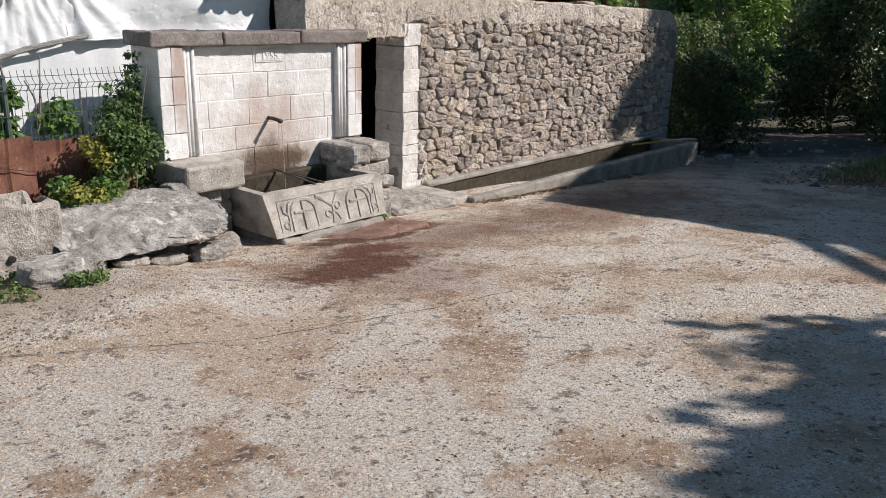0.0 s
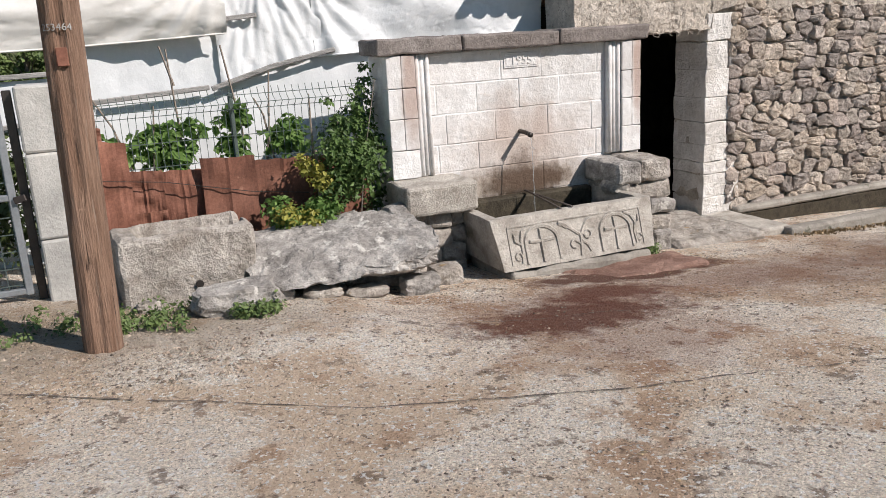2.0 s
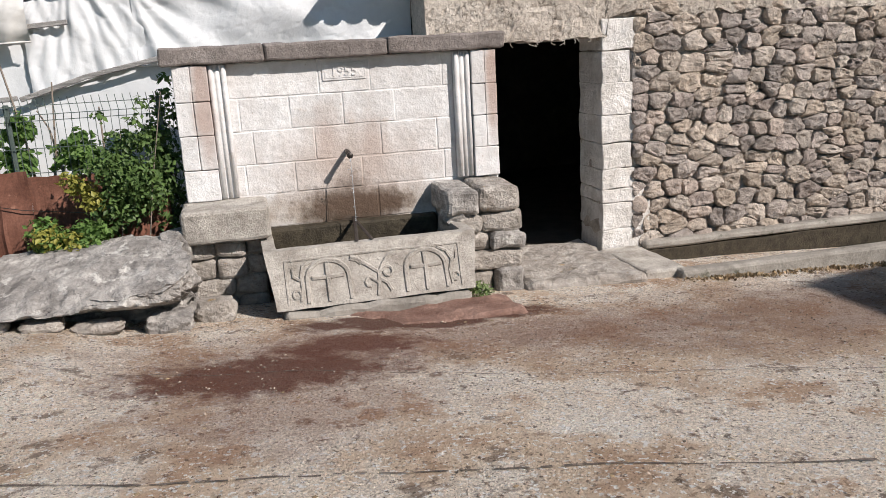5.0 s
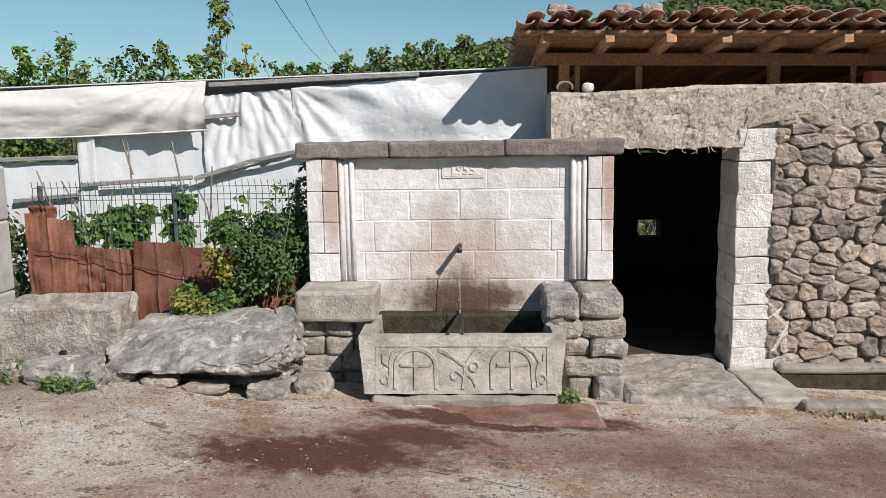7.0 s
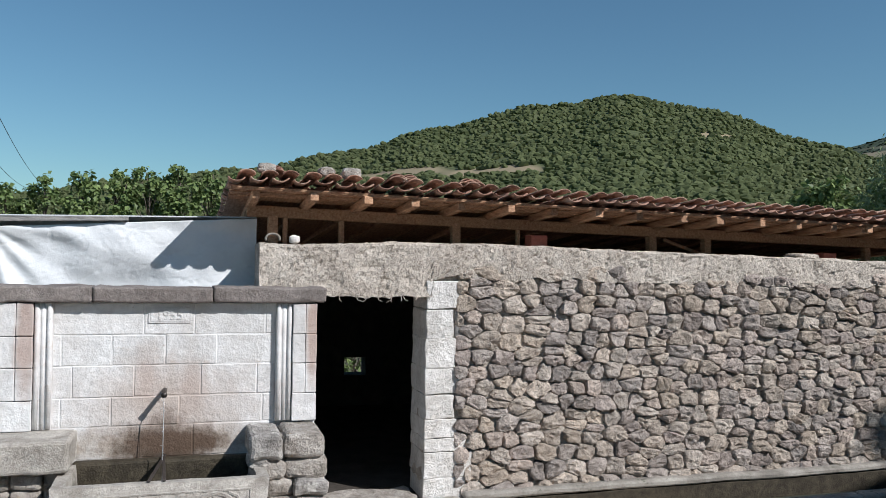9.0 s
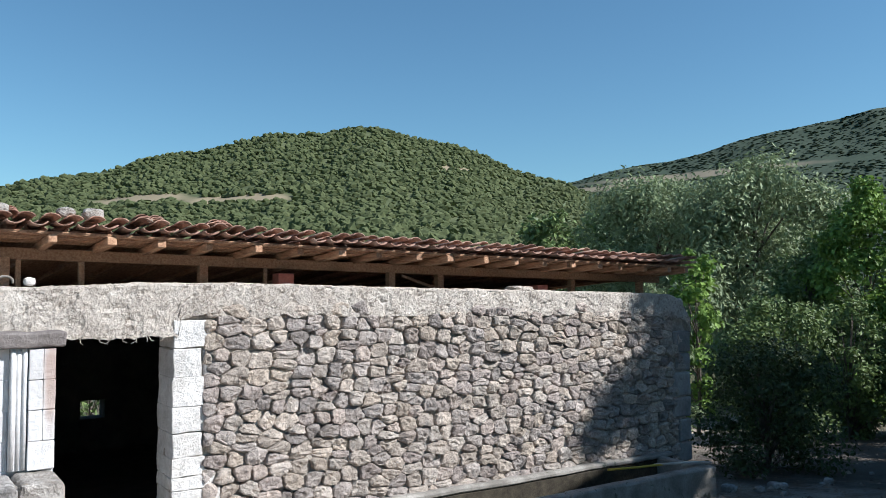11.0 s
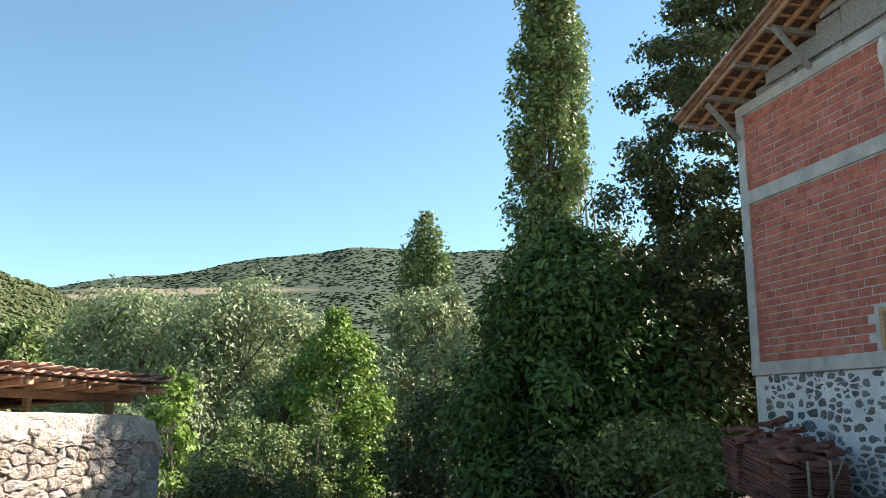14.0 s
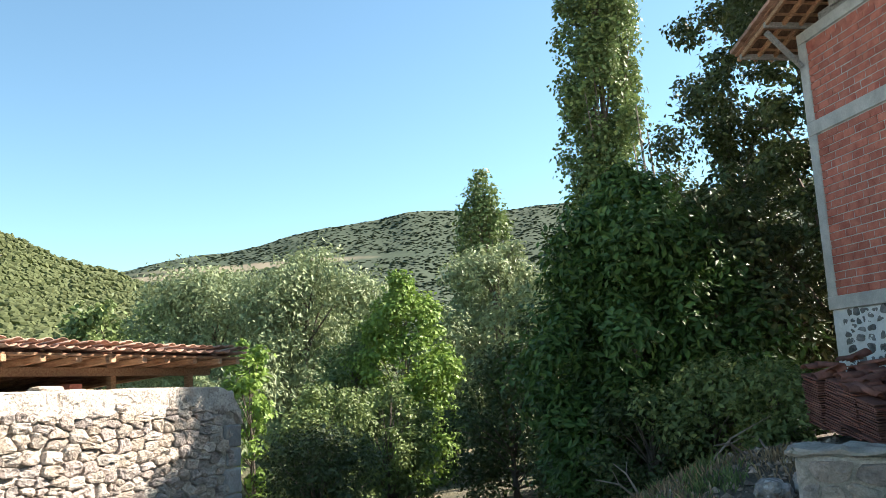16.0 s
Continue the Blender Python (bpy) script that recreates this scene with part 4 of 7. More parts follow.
    for x, z, s in ((-0.115, 0.275, 1), (0.145, 0.28, -1)):
        part("leaf_carving", ribbon_into(bmesh.new(), [(x - 0.05 * s, z + 0.015), (x, z), (x + 0.035 * s, z - 0.03)], 0.04, yf, R), TROUGH, t)
    part("water", block((ix0 - 0.02, iy0 - 0.02, 0.11), (ix1 + 0.02, iy1 + 0.02, 0.17), 0), WATERM, t, "dark still water")
    part("plinth", block((-0.70, -1.065, -0.3), (0.77, -0.2, -0.06), 0.02, 0.03, 12, 5), OLDCONC, t, "worn pale footing ledge")


build_basin()
tagged(part("wet_slab", block((-0.28, -1.5, -0.4), (1.08, -1.0, -0.122), 0.03, 0.03, 16, 4), WETSLAB), "low worn slab before the basin, wet and red-brown", "slab")
for a, b in (((-0.09, -0.88, 0.405), (0.015, -0.06, 0.43)), ((0.03, -0.88, 0.405), (0.0, -0.06, 0.43))):
    ob = part("iron_bar", timber(a, b, 0.03, 0.012), METAL)
    tagged(ob, "flat iron bar laid across the basin rim", "bar", "bars across the basin")
bm = bmesh.new()
rs = random.Random(3)
tube_into(bm, [(0.0, -0.215 - 0.05 * math.sqrt(k / 20), 0.97 - 0.72 * k / 20) for k in range(21)], 0.0035, 6, 1.0)
for k in range(26):
    z = 0.3 + 0.65 * rs.random()
    bmesh.ops.create_icosphere(bm, subdivisions=1, radius=rs.uniform(0.002, 0.006), matrix=Matrix.Translation((rs.gauss(0, 0.007), -0.24 - 0.03 * rs.random(), z)))
tagged(part("water_stream", bm, STREAM, smooth=True), "thin broken stream of falling water below the spout", "water")


# ---- the barn ----
WY = 0.37
SHED = lambda x: -0.018 * (x - 0.6)


def clip_cell(poly, p, q):
    """Keep the side of poly nearer to p than to q."""
    mx, mz = (p[0] + q[0]) / 2, (p[1] + q[1]) / 2
    nx, nz = q[0] - p[0], q[1] - p[1]
    out = []
    for a, b in zip(poly, poly[1:] + poly[:1]):
        da = (a[0] - mx) * nx + (a[1] - mz) * nz
        db = (b[0] - mx) * nx + (b[1] - mz) * nz
        if da <= 0:
            out.append(a)
        if (da < 0) != (db < 0) and da != db:
            s = da / (da - db)
            out.append((a[0] + (b[0] - a[0]) * s, a[1] + (b[1] - a[1]) * s))
    return out


def stone_cells(rng, x0, x1, zlo, zhi, w, h):
    """Irregular stones in rough courses that fill x0..x1, zlo(x)..zhi(x)."""
    pts = []
    z = min(zlo(x0), zlo(x1)) - h
    row = 0
    while z < max(zhi(x0), zhi(x1)) + h:
        hh = h * rng.uniform(0.75, 1.3)
        x = x0 - w * rng.random()
        while x < x1 + w:
            ww = w * rng.uniform(0.5, 1.45)
            big = rng.random() < 0.35
            zz = z + hh / 2 + rng.gauss(0, h * 0.11)
            pts.append((x + ww / 2, zz))
            if not big and rng.random() < 0.42:
                pts[-1] = (x + ww / 2, zz - hh * 0.25)
                pts.append((x + ww / 2 + rng.gauss(0, w * 0.15), zz + hh * 0.3))
            x += ww
        z += hh
        row += 1
    cells = []
    S = 1.5
    pts = [(q[0], q[1] * S) for q in pts]
    arr = np.array(pts)
    for p in pts:
        if not (x0 - 0.02 < p[0] < x1 + 0.02 and zlo(p[0]) - 0.06 < p[1] / S < zhi(p[0]) + 0.02):
            continue
        hs = h * S
        poly = [(p[0] - w * 1.2, p[1] - hs * 1.1), (p[0] + w * 1.2, p[1] - hs * 1.1), (p[0] + w * 1.2, p[1] + hs * 1.1), (p[0] - w * 1.2, p[1] + hs * 1.1)]
        d = np.hypot(arr[:, 0] - p[0], arr[:, 1] - p[1])
        for k in np.argsort(d)[1:16]:
            poly = clip_cell(poly, p, pts[k])
        for q in ((2 * x0 - p[0], p[1]), (2 * x1 - p[0], p[1])):
            if abs(q[0] - p[0]) < 2.4 * w:
                poly = clip_cell(poly, p, q)
        if len(poly) > 2:
            cells.append(((p[0], p[1] / S), [(q[0], q[1] / S) for q in poly]))
    return cells


def stone_mesh(rng, poly, gap, rise):
    """A rounded, knobbly stone on its cell: verts (x, out, z) and faces."""
    cx, cz = sum(p[0] for p in poly) / len(poly), sum(p[1] for p in poly) / len(poly)
    pts = []
    n = len(poly)
    for i in range(n):
        a, b = poly[i], poly[(i + 1) % n]
        l = math.hypot(b[0] - a[0], b[1] - a[1])
        if l < 0.02:
            continue
        pts += [(a[0] * (1 - w) + b[0] * w, a[1] * (1 - w) + b[1] * w) for w in (0.2, 0.5, 0.8)]
    if len(pts) < 6:
        return None
    size = math.sqrt(sum((p[0] - cx) ** 2 + (p[1] - cz) ** 2 for p in pts) / len(pts))
    k = max(0.55, 1 - gap * rng.uniform(0.6, 1.7) / max(size, 0.03))
    h = rise * rng.uniform(0.65, 1.25)
    tx, tz = rng.uniform(-0.14, 0.14), rng.uniform(-0.14, 0.14)
    verts, faces = [], []
    seed = rng.random() * 50
    rows = ((k * 1.01, -0.05), (k, h * 0.6), (k * 0.93, h * 0.9), (k * 0.72, h * 1.03), (k * 0.38, h * 1.06))
    for sc, up in rows:
        for x, z in pts:
            dx, dz = (x - cx) * sc, (z - cz) * sc
            q = Vector((cx + dx, cz + dz, seed))
            e = noise.noise(q * 9) * 0.026 + noise.noise(q * 24) * 0.018
            tilt = (dx * tx + dz * tz) * (1 if up > 0 else 0)
            verts.append((cx + dx + e * 0.9, up + tilt + e * 1.3, cz + dz + noise.noise(q * 14 + Vector((9, 0, 0))) * 0.012))
    m = len(pts)
    for r in range(len(rows) - 1):
        for i in range(m):
            j = (i + 1) % m
            faces.append((r * m + i, r * m + j, (r + 1) * m + j, (r + 1) * m + i))
    last = (len(rows) - 1) * m
    verts.append((cx, h * 1.06 + rng.uniform(-0.01, 0.008), cz))
    for i in range(m):
        faces.append((last + i, last + (i + 1) % m, last + m))
    return verts, faces


W_END = 10.87
wall_lo = lambda x: max(-0.30, -0.25 - 0.0 * x) if x < 4 else -0.25 - 0.03 * (x - 4)
wall_hi = lambda x: 2.08 + 0.03 * math.sin(x * 3.1) - 0.012 * (x - 3)


def build_wall():
    w = thing("wall_front", "dry-looking rubble stone barn wall with earth mortar", "wall", (6.7, WY, -0.3), kind="structure")
    part("inner_face", block((2.6, WY + 0.5, -0.9), (W_END - 0.5, WY + 0.54, 2.2), 0.0), DARK_ROOM, w)
    part("wall_core", block((2.56, WY + 0.004, -0.9), (W_END - 0.04, WY + 0.5, 2.2), 0.02, 0.03, 60, 2), MORTAR, w)
    rng = random.Random(11)
    # door quoins
    for z0, z1, wd, mat in ((-0.27, -0.05, 0.36, QUOIN), (-0.05, 0.22, 0.42, QUOIN), (0.22, 0.36, 0.36, QUOIN), (0.36, 0.56, 0.26, QUOIN), (0.56, 0.82, 0.22, QUOIN), (0.82, 1.09, 0.29, QUOIN), (1.09, 1.40, 0.23, QUOIN), (1.40, 1.70, 0.20, QUOIN), (1.705, 2.0, 0.30, QUOIN)):
        part("quoin", block((2.545 + rng.uniform(-0.003, 0.004), WY - 0.035, z0 + 0.004), (2.545 + wd + 0.1, WY + 0.50, z1 - 0.002), 0.005, 0.014, 8, rng.random() * 9), mat, w)
    part("quoin", block((2.86, WY - 0.03, 1.404), (3.05, WY + 0.2, 1.696), 0.012, 0.01, 3, 6), QUOIN_D, w)
    for z0, z1, wd in ((-0.75, -0.42, 0.32), (-0.42, -0.1, 0.5), (-0.1, 0.28, 0.26), (0.28, 0.62, 0.42), (0.62, 1.02, 0.45), (1.02, 1.32, 0.3), (1.32, 1.68, 0.36)):
        part("quoin", block((W_END - wd, WY - 0.045, z0 + 0.006), (W_END + 0.03, WY + 0.45, z1 - 0.006), 0.02, 0.015, 4, rng.random() * 9), QUOIN_D, w)
    jv, jf, off, n = [], [], 0, 0
    for p, poly in stone_cells(rng, 2.86, W_END - 0.30, wall_lo, wall_hi, 0.25, 0.165):
        made = stone_mesh(rng, poly, 0.005, 0.066)
        if not made:
            continue
        vs = [(x, WY - y + 0.005, z) for x, y, z in made[0]]
        if p[0] < 6.6 and n < 300:
            n += 1
            mpart("stone", mesh("stone", vs, [f[::-1] for f in made[1]], RUBBLE), w)
        else:
            jv += vs
            jf += [tuple(i + off for i in f[::-1]) for f in made[1]]
            off += len(vs)
    ob = mpart("stones", mesh("stones", jv, jf, RUBBLE_J), w)
    ob["kind"] = "stuff"
    # end wall, back wall with its small opening, left wall
    e = tagged(part("wall_end", block((W_END - 0.5, WY + 0.5, -0.9), (W_END - 0.02, 6.4, 2.15), 0.02, 0.015, 8, 4), MORTAR), "earth-mortared end wall of the barn", "wall", kind="structure")
    b = thing("wall_back", "inner back wall of the barn, its shade painted in", "wall", (5, 6.5, -0.5), kind="structure")
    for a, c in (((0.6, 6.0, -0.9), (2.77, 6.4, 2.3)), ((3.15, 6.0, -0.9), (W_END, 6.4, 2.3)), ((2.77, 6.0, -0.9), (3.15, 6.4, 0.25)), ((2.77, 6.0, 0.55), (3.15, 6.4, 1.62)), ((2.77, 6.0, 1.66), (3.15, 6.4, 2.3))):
        part("wall_piece", block(a, c, 0.0), DARK_ROOM, b)
    tagged(part("wall_left", block((0.62, 1.3, -0.9), (0.9, 6.0, 2.3), 0.01), DARK_ROOM), "inner side wall of the barn", "wall", kind="structure")
    tagged(part("wall_behind_fountain", block((0.86, 0.44, -0.9), (1.345, 0.88, 1.8), 0.01), DARK_ROOM), "rubble wall behind the fountain", "wall", kind="structure")


def build_plaster():
    """The plastered head of the wall: bulging face, broken lower edge, rounded top."""
    nx, nv = 340, 22
    verts, faces = [], []
    xs = np.linspace(0.84, W_END + 0.03, nx)
    for x in xs:
        low = 1.83 + 0.035 * noise.noise(Vector((x * 5, 0, 1))) + 0.02 * noise.noise(Vector((x * 17, 2, 1))) if x < 2.6 else 2.03 + 0.07 * noise.noise(Vector((x * 2.2, 0, 4))) + 0.045 * noise.noise(Vector((x * 7, 0, 2))) - 0.012 * (x - 3)
        endf = max(0.0, (x - (W_END - 0.55)) / 0.58)
        top = 2.345 + 0.055 * smooth01((x - 0.8) / 2) - 0.017 * max(0, x - 3) + 0.012 * noise.noise(Vector((x * 2, 5, 1))) - 0.36 * endf ** 2.2
        low = min(low, top - 0.12) - 0.12 * endf
        for j in range(nv):
            u = j / (nv - 1)
            if u < 0.55:
                z = low + (top - 0.04 - low) * u / 0.55
                y = WY - 0.05 + 0.02 * u
            elif u < 0.7:
                k = (u - 0.55) / 0.15
                z = top - 0.04 + 0.04 * math.sin(k * math.pi / 2)
                y = WY - 0.04 + 0.05 * (1 - math.cos(k * math.pi / 2))
            else:
                z, y = top + 0.0, WY + 0.01 + 0.52 * (u - 0.7) / 0.3
            p = Vector((x, y, z))
            crack = abs(noise.noise(Vector((x * 4.3, z * 6.1, y * 3))))
            d = 0.02 * noise.noise(p * 3.3) + 0.012 * noise.noise(p * 11) + 0.006 * noise.noise(p * 31) - (0.016 if crack < 0.045 else 0)
            verts.append((x, y - d if u < 0.6 else y, z + (d * 0.6 if u >= 0.6 else 0)))
    for i in range(nx - 1):
        for j in range(nv - 1):
            a = i * nv + j
            faces.append((a, a + nv, a + nv + 1, a + 1))
    # underside and left end
    k = len(verts)
    for i in range(nx):
        x, y, z = verts[i * nv]
        verts.append((x, y + 0.55, z))
    for i in range(nx - 1):
        faces.append((i * nv, k + i, k + i + 1, (i + 1) * nv))
    faces.append(tuple([j for j in range(nv)] + [k]))
    tagged(new("wall_head", mesh("wall_head", verts, faces, PLASTER)), "rough cracked earth plaster band along the wall head", "wall", kind="structure")


build_wall()
build_plaster()
for x0, x1, n in ((1.62, 2.5, 9),):
    bm = bmesh.new()
    rs = random.Random(5)
    for i in range(n):
        x = rs.uniform(x0, x1)
        tube_into(bm, [(x, WY - 0.03, 1.84), (x + rs.gauss(0, 0.02), WY - 0.05, 1.80), (x + rs.gauss(0, 0.03), WY - 0.05, 1.80 - rs.uniform(0.0, 0.025))], 0.006, 5, 0.4)
    tagged(part("lintel_straw", bm, PLASTER), "ragged plaster and straw hanging under the lintel", "plaster", kind="structure")


def build_roof():
    t = thing("barn_roof", "low clay-tiled barn roof on pole rafters", "roof", (5.7, 0.9, 2.4))
    ev = lambda x: 2.915 + SHED(x)
    drop = 0.09
    rng = random.Random(8)
    part("wall_plate", timber((0.75, 0.97, 2.70 + SHED(0.75)), (10.85, 0.97, 2.70 + SHED(10.85)), 0.12, 0.12), RAFTER, t)
    xs = [0.81 + i * 0.53 for i in range(19)] + [6.05, 8.2, 10.75]
    for x in xs:
        j = rng.uniform(-0.03, 0.03)
        z = ev(x) - 0.085
        part("rafter", timber((x + j, 0.30 + rng.uniform(-0.05, 0.05), z), (x - j, 6.3, z - 6 * drop * 0.9), rng.uniform(0.075, 0.10), 0.08), RAFTER, t)
    for k, y in enumerate((0.33, 0.52, 0.75, 1.0, 1.35)):
        z = -0.03 - (y - 0.3) * drop * 0.9
        part("roof_batten", timber((0.55, y, ev(0.55) + z), (10.95, y, ev(10.95) + z), 0.09, 0.025, bevel=0.003), RAFTER, t)
    v = [(0.55, 0.28, ev(0.55) - 0.018), (10.95, 0.28, ev(10.95) - 0.018), (10.95, 6.4, ev(10.95) - 0.6), (0.55, 6.4, ev(0.55) - 0.6)]
    v += [(a, b, c - 0.012) for a, b, c in v]
    part_ob = mpart("roof_deck", mesh("roof_deck", v, [(0, 1, 2, 3), (7, 6, 5, 4), (0, 4, 5, 1), (1, 5, 6, 2), (2, 6, 7, 3), (3, 7, 4, 0)], RAFTER), t)
    # barrel tiles: pans and covers
    def arch(up, length=0.42, r=0.085, sides=7, th=0.014, taper=0.82):
        vs, fs = [], []
        for e, (y, k) in enumerate(((0, 1.0), (length, taper))):
            for s in range(sides + 1):
                a = math.pi * (0.06 + 0.88 * s / sides)
                for rr in (r * k, r * k - th):
                    vs.append((math.cos(a) * rr, y, (math.sin(a) * rr * 0.56) * (1 if up else -1)))
        n = (sides + 1) * 2
        for s in range(sides):
            a, b, c, d = s * 2, s * 2 + 2, s * 2 + 2 + n, s * 2 + n
            fs += [(a, b, c, d), (a + 1, d + 1, c + 1, b + 1), (a, a + 1, b + 1, b), (d, c, c + 1, d + 1)]
        fs += [(0, n, n + 1, 1), (sides * 2, sides * 2 + 1, n + sides * 2 + 1, n + sides * 2)]
        return vs, fs
    cv, cf = arch(True)
    pv, pf = arch(False)
    cover, pan = mesh("cover_tile", cv, cf, TILE, True), mesh("pan_tile", pv, pf, TILE, True)
    step = 0.208
    cols = int((10.95 - 0.55) / step) + 1
    jv, jf, off = [], [], 0
    for row in range(15):
        y = 0.17 + row * 0.36
        for c in range(cols):
            x = 0.60 + c * step
            base = ev(x) + 0.055 - (y - 0.2) * drop * 0.9
            for up in (False, True):
                px = x + (step / 2 if up else 0) + rng.gauss(0, 0.006)
                m = pose(px, y + rng.gauss(0, 0.018) + (0.02 if up else 0), base + (0.045 if up else 0.018) + rng.gauss(0, 0.006), -3 + rng.gauss(0, 1.2), rng.gauss(0, 2.5), rng.gauss(0, 2))
                if row < 1 or (row == 1 and up):
                    ob = mpart("cover_tile" if up else "pan_tile", cover if up else pan, t)
                    ob.matrix_basis = m
                else:
                    vs = [tuple(m @ Vector(q)) for q in (cv if up else pv)]
                    jv += vs
                    jf += [tuple(i + off for i in f) for f in (cf if up else pf)]
                    off += len(vs)
    # spare tiles stacked near the eave
    for x in (1.0, 2.25, 2.38, 3.02, 3.1):
        for k in range(3):
            m = pose(x + rng.gauss(0, 0.015), 0.42 + 0.03 * k, ev(x) + 0.14 + 0.02 * k, -3, rng.gauss(0, 3), rng.gauss(0, 4))
            ob = mpart("loose_tile", cover, t)
            ob.matrix_basis = m
    ob = mpart("tiles", mesh("tiles", jv, jf, TILE_J, True), t)
    ob["kind"] = "stuff"
    for k, (x, w) in enumerate(((1.02, 0.1), (1.15, 0.05), (1.75, 0.06), (3.05, 0.1), (3.81, 0.045), (5.57, 0.1), (6.35, 0.1), (8.85, 0.09), (10.4, 0.1))):
        part("roof_post", timber((x, 0.95, 2.30 + SHED(x)), (x, 0.96, 2.66 + SHED(x)), w, w, (0, 1, 0)), RAFTER, t)
    part("roof_strut", timber((5.75, 0.98, 2.62 + SHED(6)), (6.4, 1.0, 2.42 + SHED(6)), 0.03, 0.04), RAFTER, t)
    return t


build_roof()
for x, y, z, s in ((0.9, 0.42, 3.09, 0.11), (1.5, 0.45, 3.09, 0.10), (1.75, 0.45, 3.08, 0.12)):
    tagged(part("roof_stone", boulder((x, y, z), (s * 1.7, s * 1.3, s), x * 3, 0.15, 0.4, 3), SARC), "pale stone weighing down the roof tiles", "stone", "stones on the roof")
for x, z in ((3.98, 2.48), (8.05, 2.36)):
    tagged(part("hollow_brick", block((x - 0.1, 0.72, z - 0.09), (x + 0.1, 0.9, z + 0.04), 0.006), BRICK), "red brick propped under the wall plate", "brick", "bricks under the eave")
tagged(part("flat_stone", boulder((7.45, 0.55, 2.34), (0.4, 0.28, 0.09), 5, 0.1, 0.6, 3), PLASTER), "flat pale stone lying on the wall head", "stone")
tagged(part("small_stone", boulder((1.2, 0.55, 2.40), (0.11, 0.1, 0.09), 8, 0.1, 0.4, 2), QUOIN), "small round stone on the wall head", "stone")
tagged(part("hose_coil", tube([(0.98 + 0.07 * math.cos(a), 0.5, 2.40 + 0.05 * math.sin(a)) for a in [k * math.pi / 8 for k in range(-1, 10)]], 0.012, 6), OLDCONC, smooth=True), "grey hose end looped on the wall head", "hose")


# ---- drinking trough along the wall, door step ----
def build_long_trough():
    t = thing("long_trough", "long low concrete drinking trough against the wall", "trough", (6.5, -0.2, -0.6))
    top = lambda x: -0.235
    part("front_wall", block((2.82, -0.73, -0.85), (7.2, -0.57, top(3)), 0.02, 0.012, 12, 3), OLDCONC, t)
    part("front_wall", block((7.205, -0.745, -0.95), (10.08, -0.575, top(8) + 0.01), 0.02, 0.012, 10, 4), OLDCONC, t)
    part("far_end_wall", block((9.92, -0.57, -0.95), (10.08, 0.33, top(10)), 0.02, 0.012, 6, 5), OLDCONC, t)
    part("back_ledge", block((2.96, 0.20, -0.27), (10.3, 0.36, -0.19), 0.02, 0.018, 16, 6), OLDCONC, t, "mossy ledge at the wall foot")
    # dark colour stands in for the shade between ledge and front wall
    part("back_wall", block((2.96, 0.225, -0.85), (10.3, 0.36, -0.272), 0.01, 0.008, 14, 6), MOSS_SHADE, t, "wet back of the trough, the gap's shade painted in")
    part("bottom", block((2.9, -0.58, -0.9), (9.95, 0.23, -0.56), 0.0), MOSS_SHADE, t)
    part("water", block((2.95, -0.58, -0.56), (9.93, 0.225, -0.50), 0.0), WATERM, t, "shallow dark water")


build_long_trough()
tagged(part("step_stone", block((2.50, -0.62, -0.45), (2.93, 0.32, -0.225), 0.018, 0.015, 7, 2), TROUGH), "worn grey step slab beside the doorway", "step")
tagged(part("door_sill", block((1.36, -0.72, -0.5), (2.5, 0.75, -0.20), 0.05, 0.03, 14, 7), SARC), "sloping worn sill slab in the open doorway", "sill")
tagged(part("barn_floor", block((0.9, 0.7, -0.9), (W_END - 0.5, 6.0, -0.26), 0.0), DARK_ROOM), "bare earth floor inside the barn, its shade painted in", "floor", kind="structure")
HOSE = plain("yellow_hose", (0.42, 0.32, 0.05), 0.5)
tagged(part("garden_hose", tube([(8.5, -0.1, -0.2), (8.9, -0.3, -0.18), (9.4, -0.42, -0.17), (9.85, -0.5, -0.19), (10.0, -0.62, -0.2)], 0.018, 6), HOSE, smooth=True), "yellow hose lying along the trough", "hose")
tagged(part("bent_pipe", tube([(9.2, -0.35, -0.17), (9.8, -0.62, -0.16), (10.0, -0.7, -0.18), (9.9, -0.55, -0.2), (9.6, -0.5, -0.21)], 0.02, 6), CONCRETE, smooth=True), "bent grey plastic pipe on the trough end", "pipe")


# ---- beside the fountain: stones, fence, shed ----
bm = boulder((-2.08, -0.72, 0.24), (1.44, 0.98, 0.70), 12.4, 0.16, 0.66, 6, fine=0.06)
for v in bm.verts:
    v.co.z = min(v.co.z, 0.56 + 0.45 * min(0.0, v.co.y + 0.48) + 0.05 * noise.noise(v.co * 3.1) + 0.016 * noise.noise(v.co * 11) + 0.10 * (v.co.x + 2.0))
    under_cut = smooth01((0.21 - v.co.z) / 0.16)
    if v.co.y < -0.6:
        v.co.y += 0.34 * float(under_cut) * min(1.0, (-0.6 - v.co.y) / 0.3)
    if v.co.z > 0.40:
        v.co.z = 0.40 + (v.co.z - 0.40) * 0.6
    v.co += Vector((0, 0, 1)) * 0.012 * noise.noise(v.co * 9) + wob(v.co, 22) * 0.006
tagged(part("boulder", bm, GREYROCK), "big rough grey boulder beside the fountain", "rock")


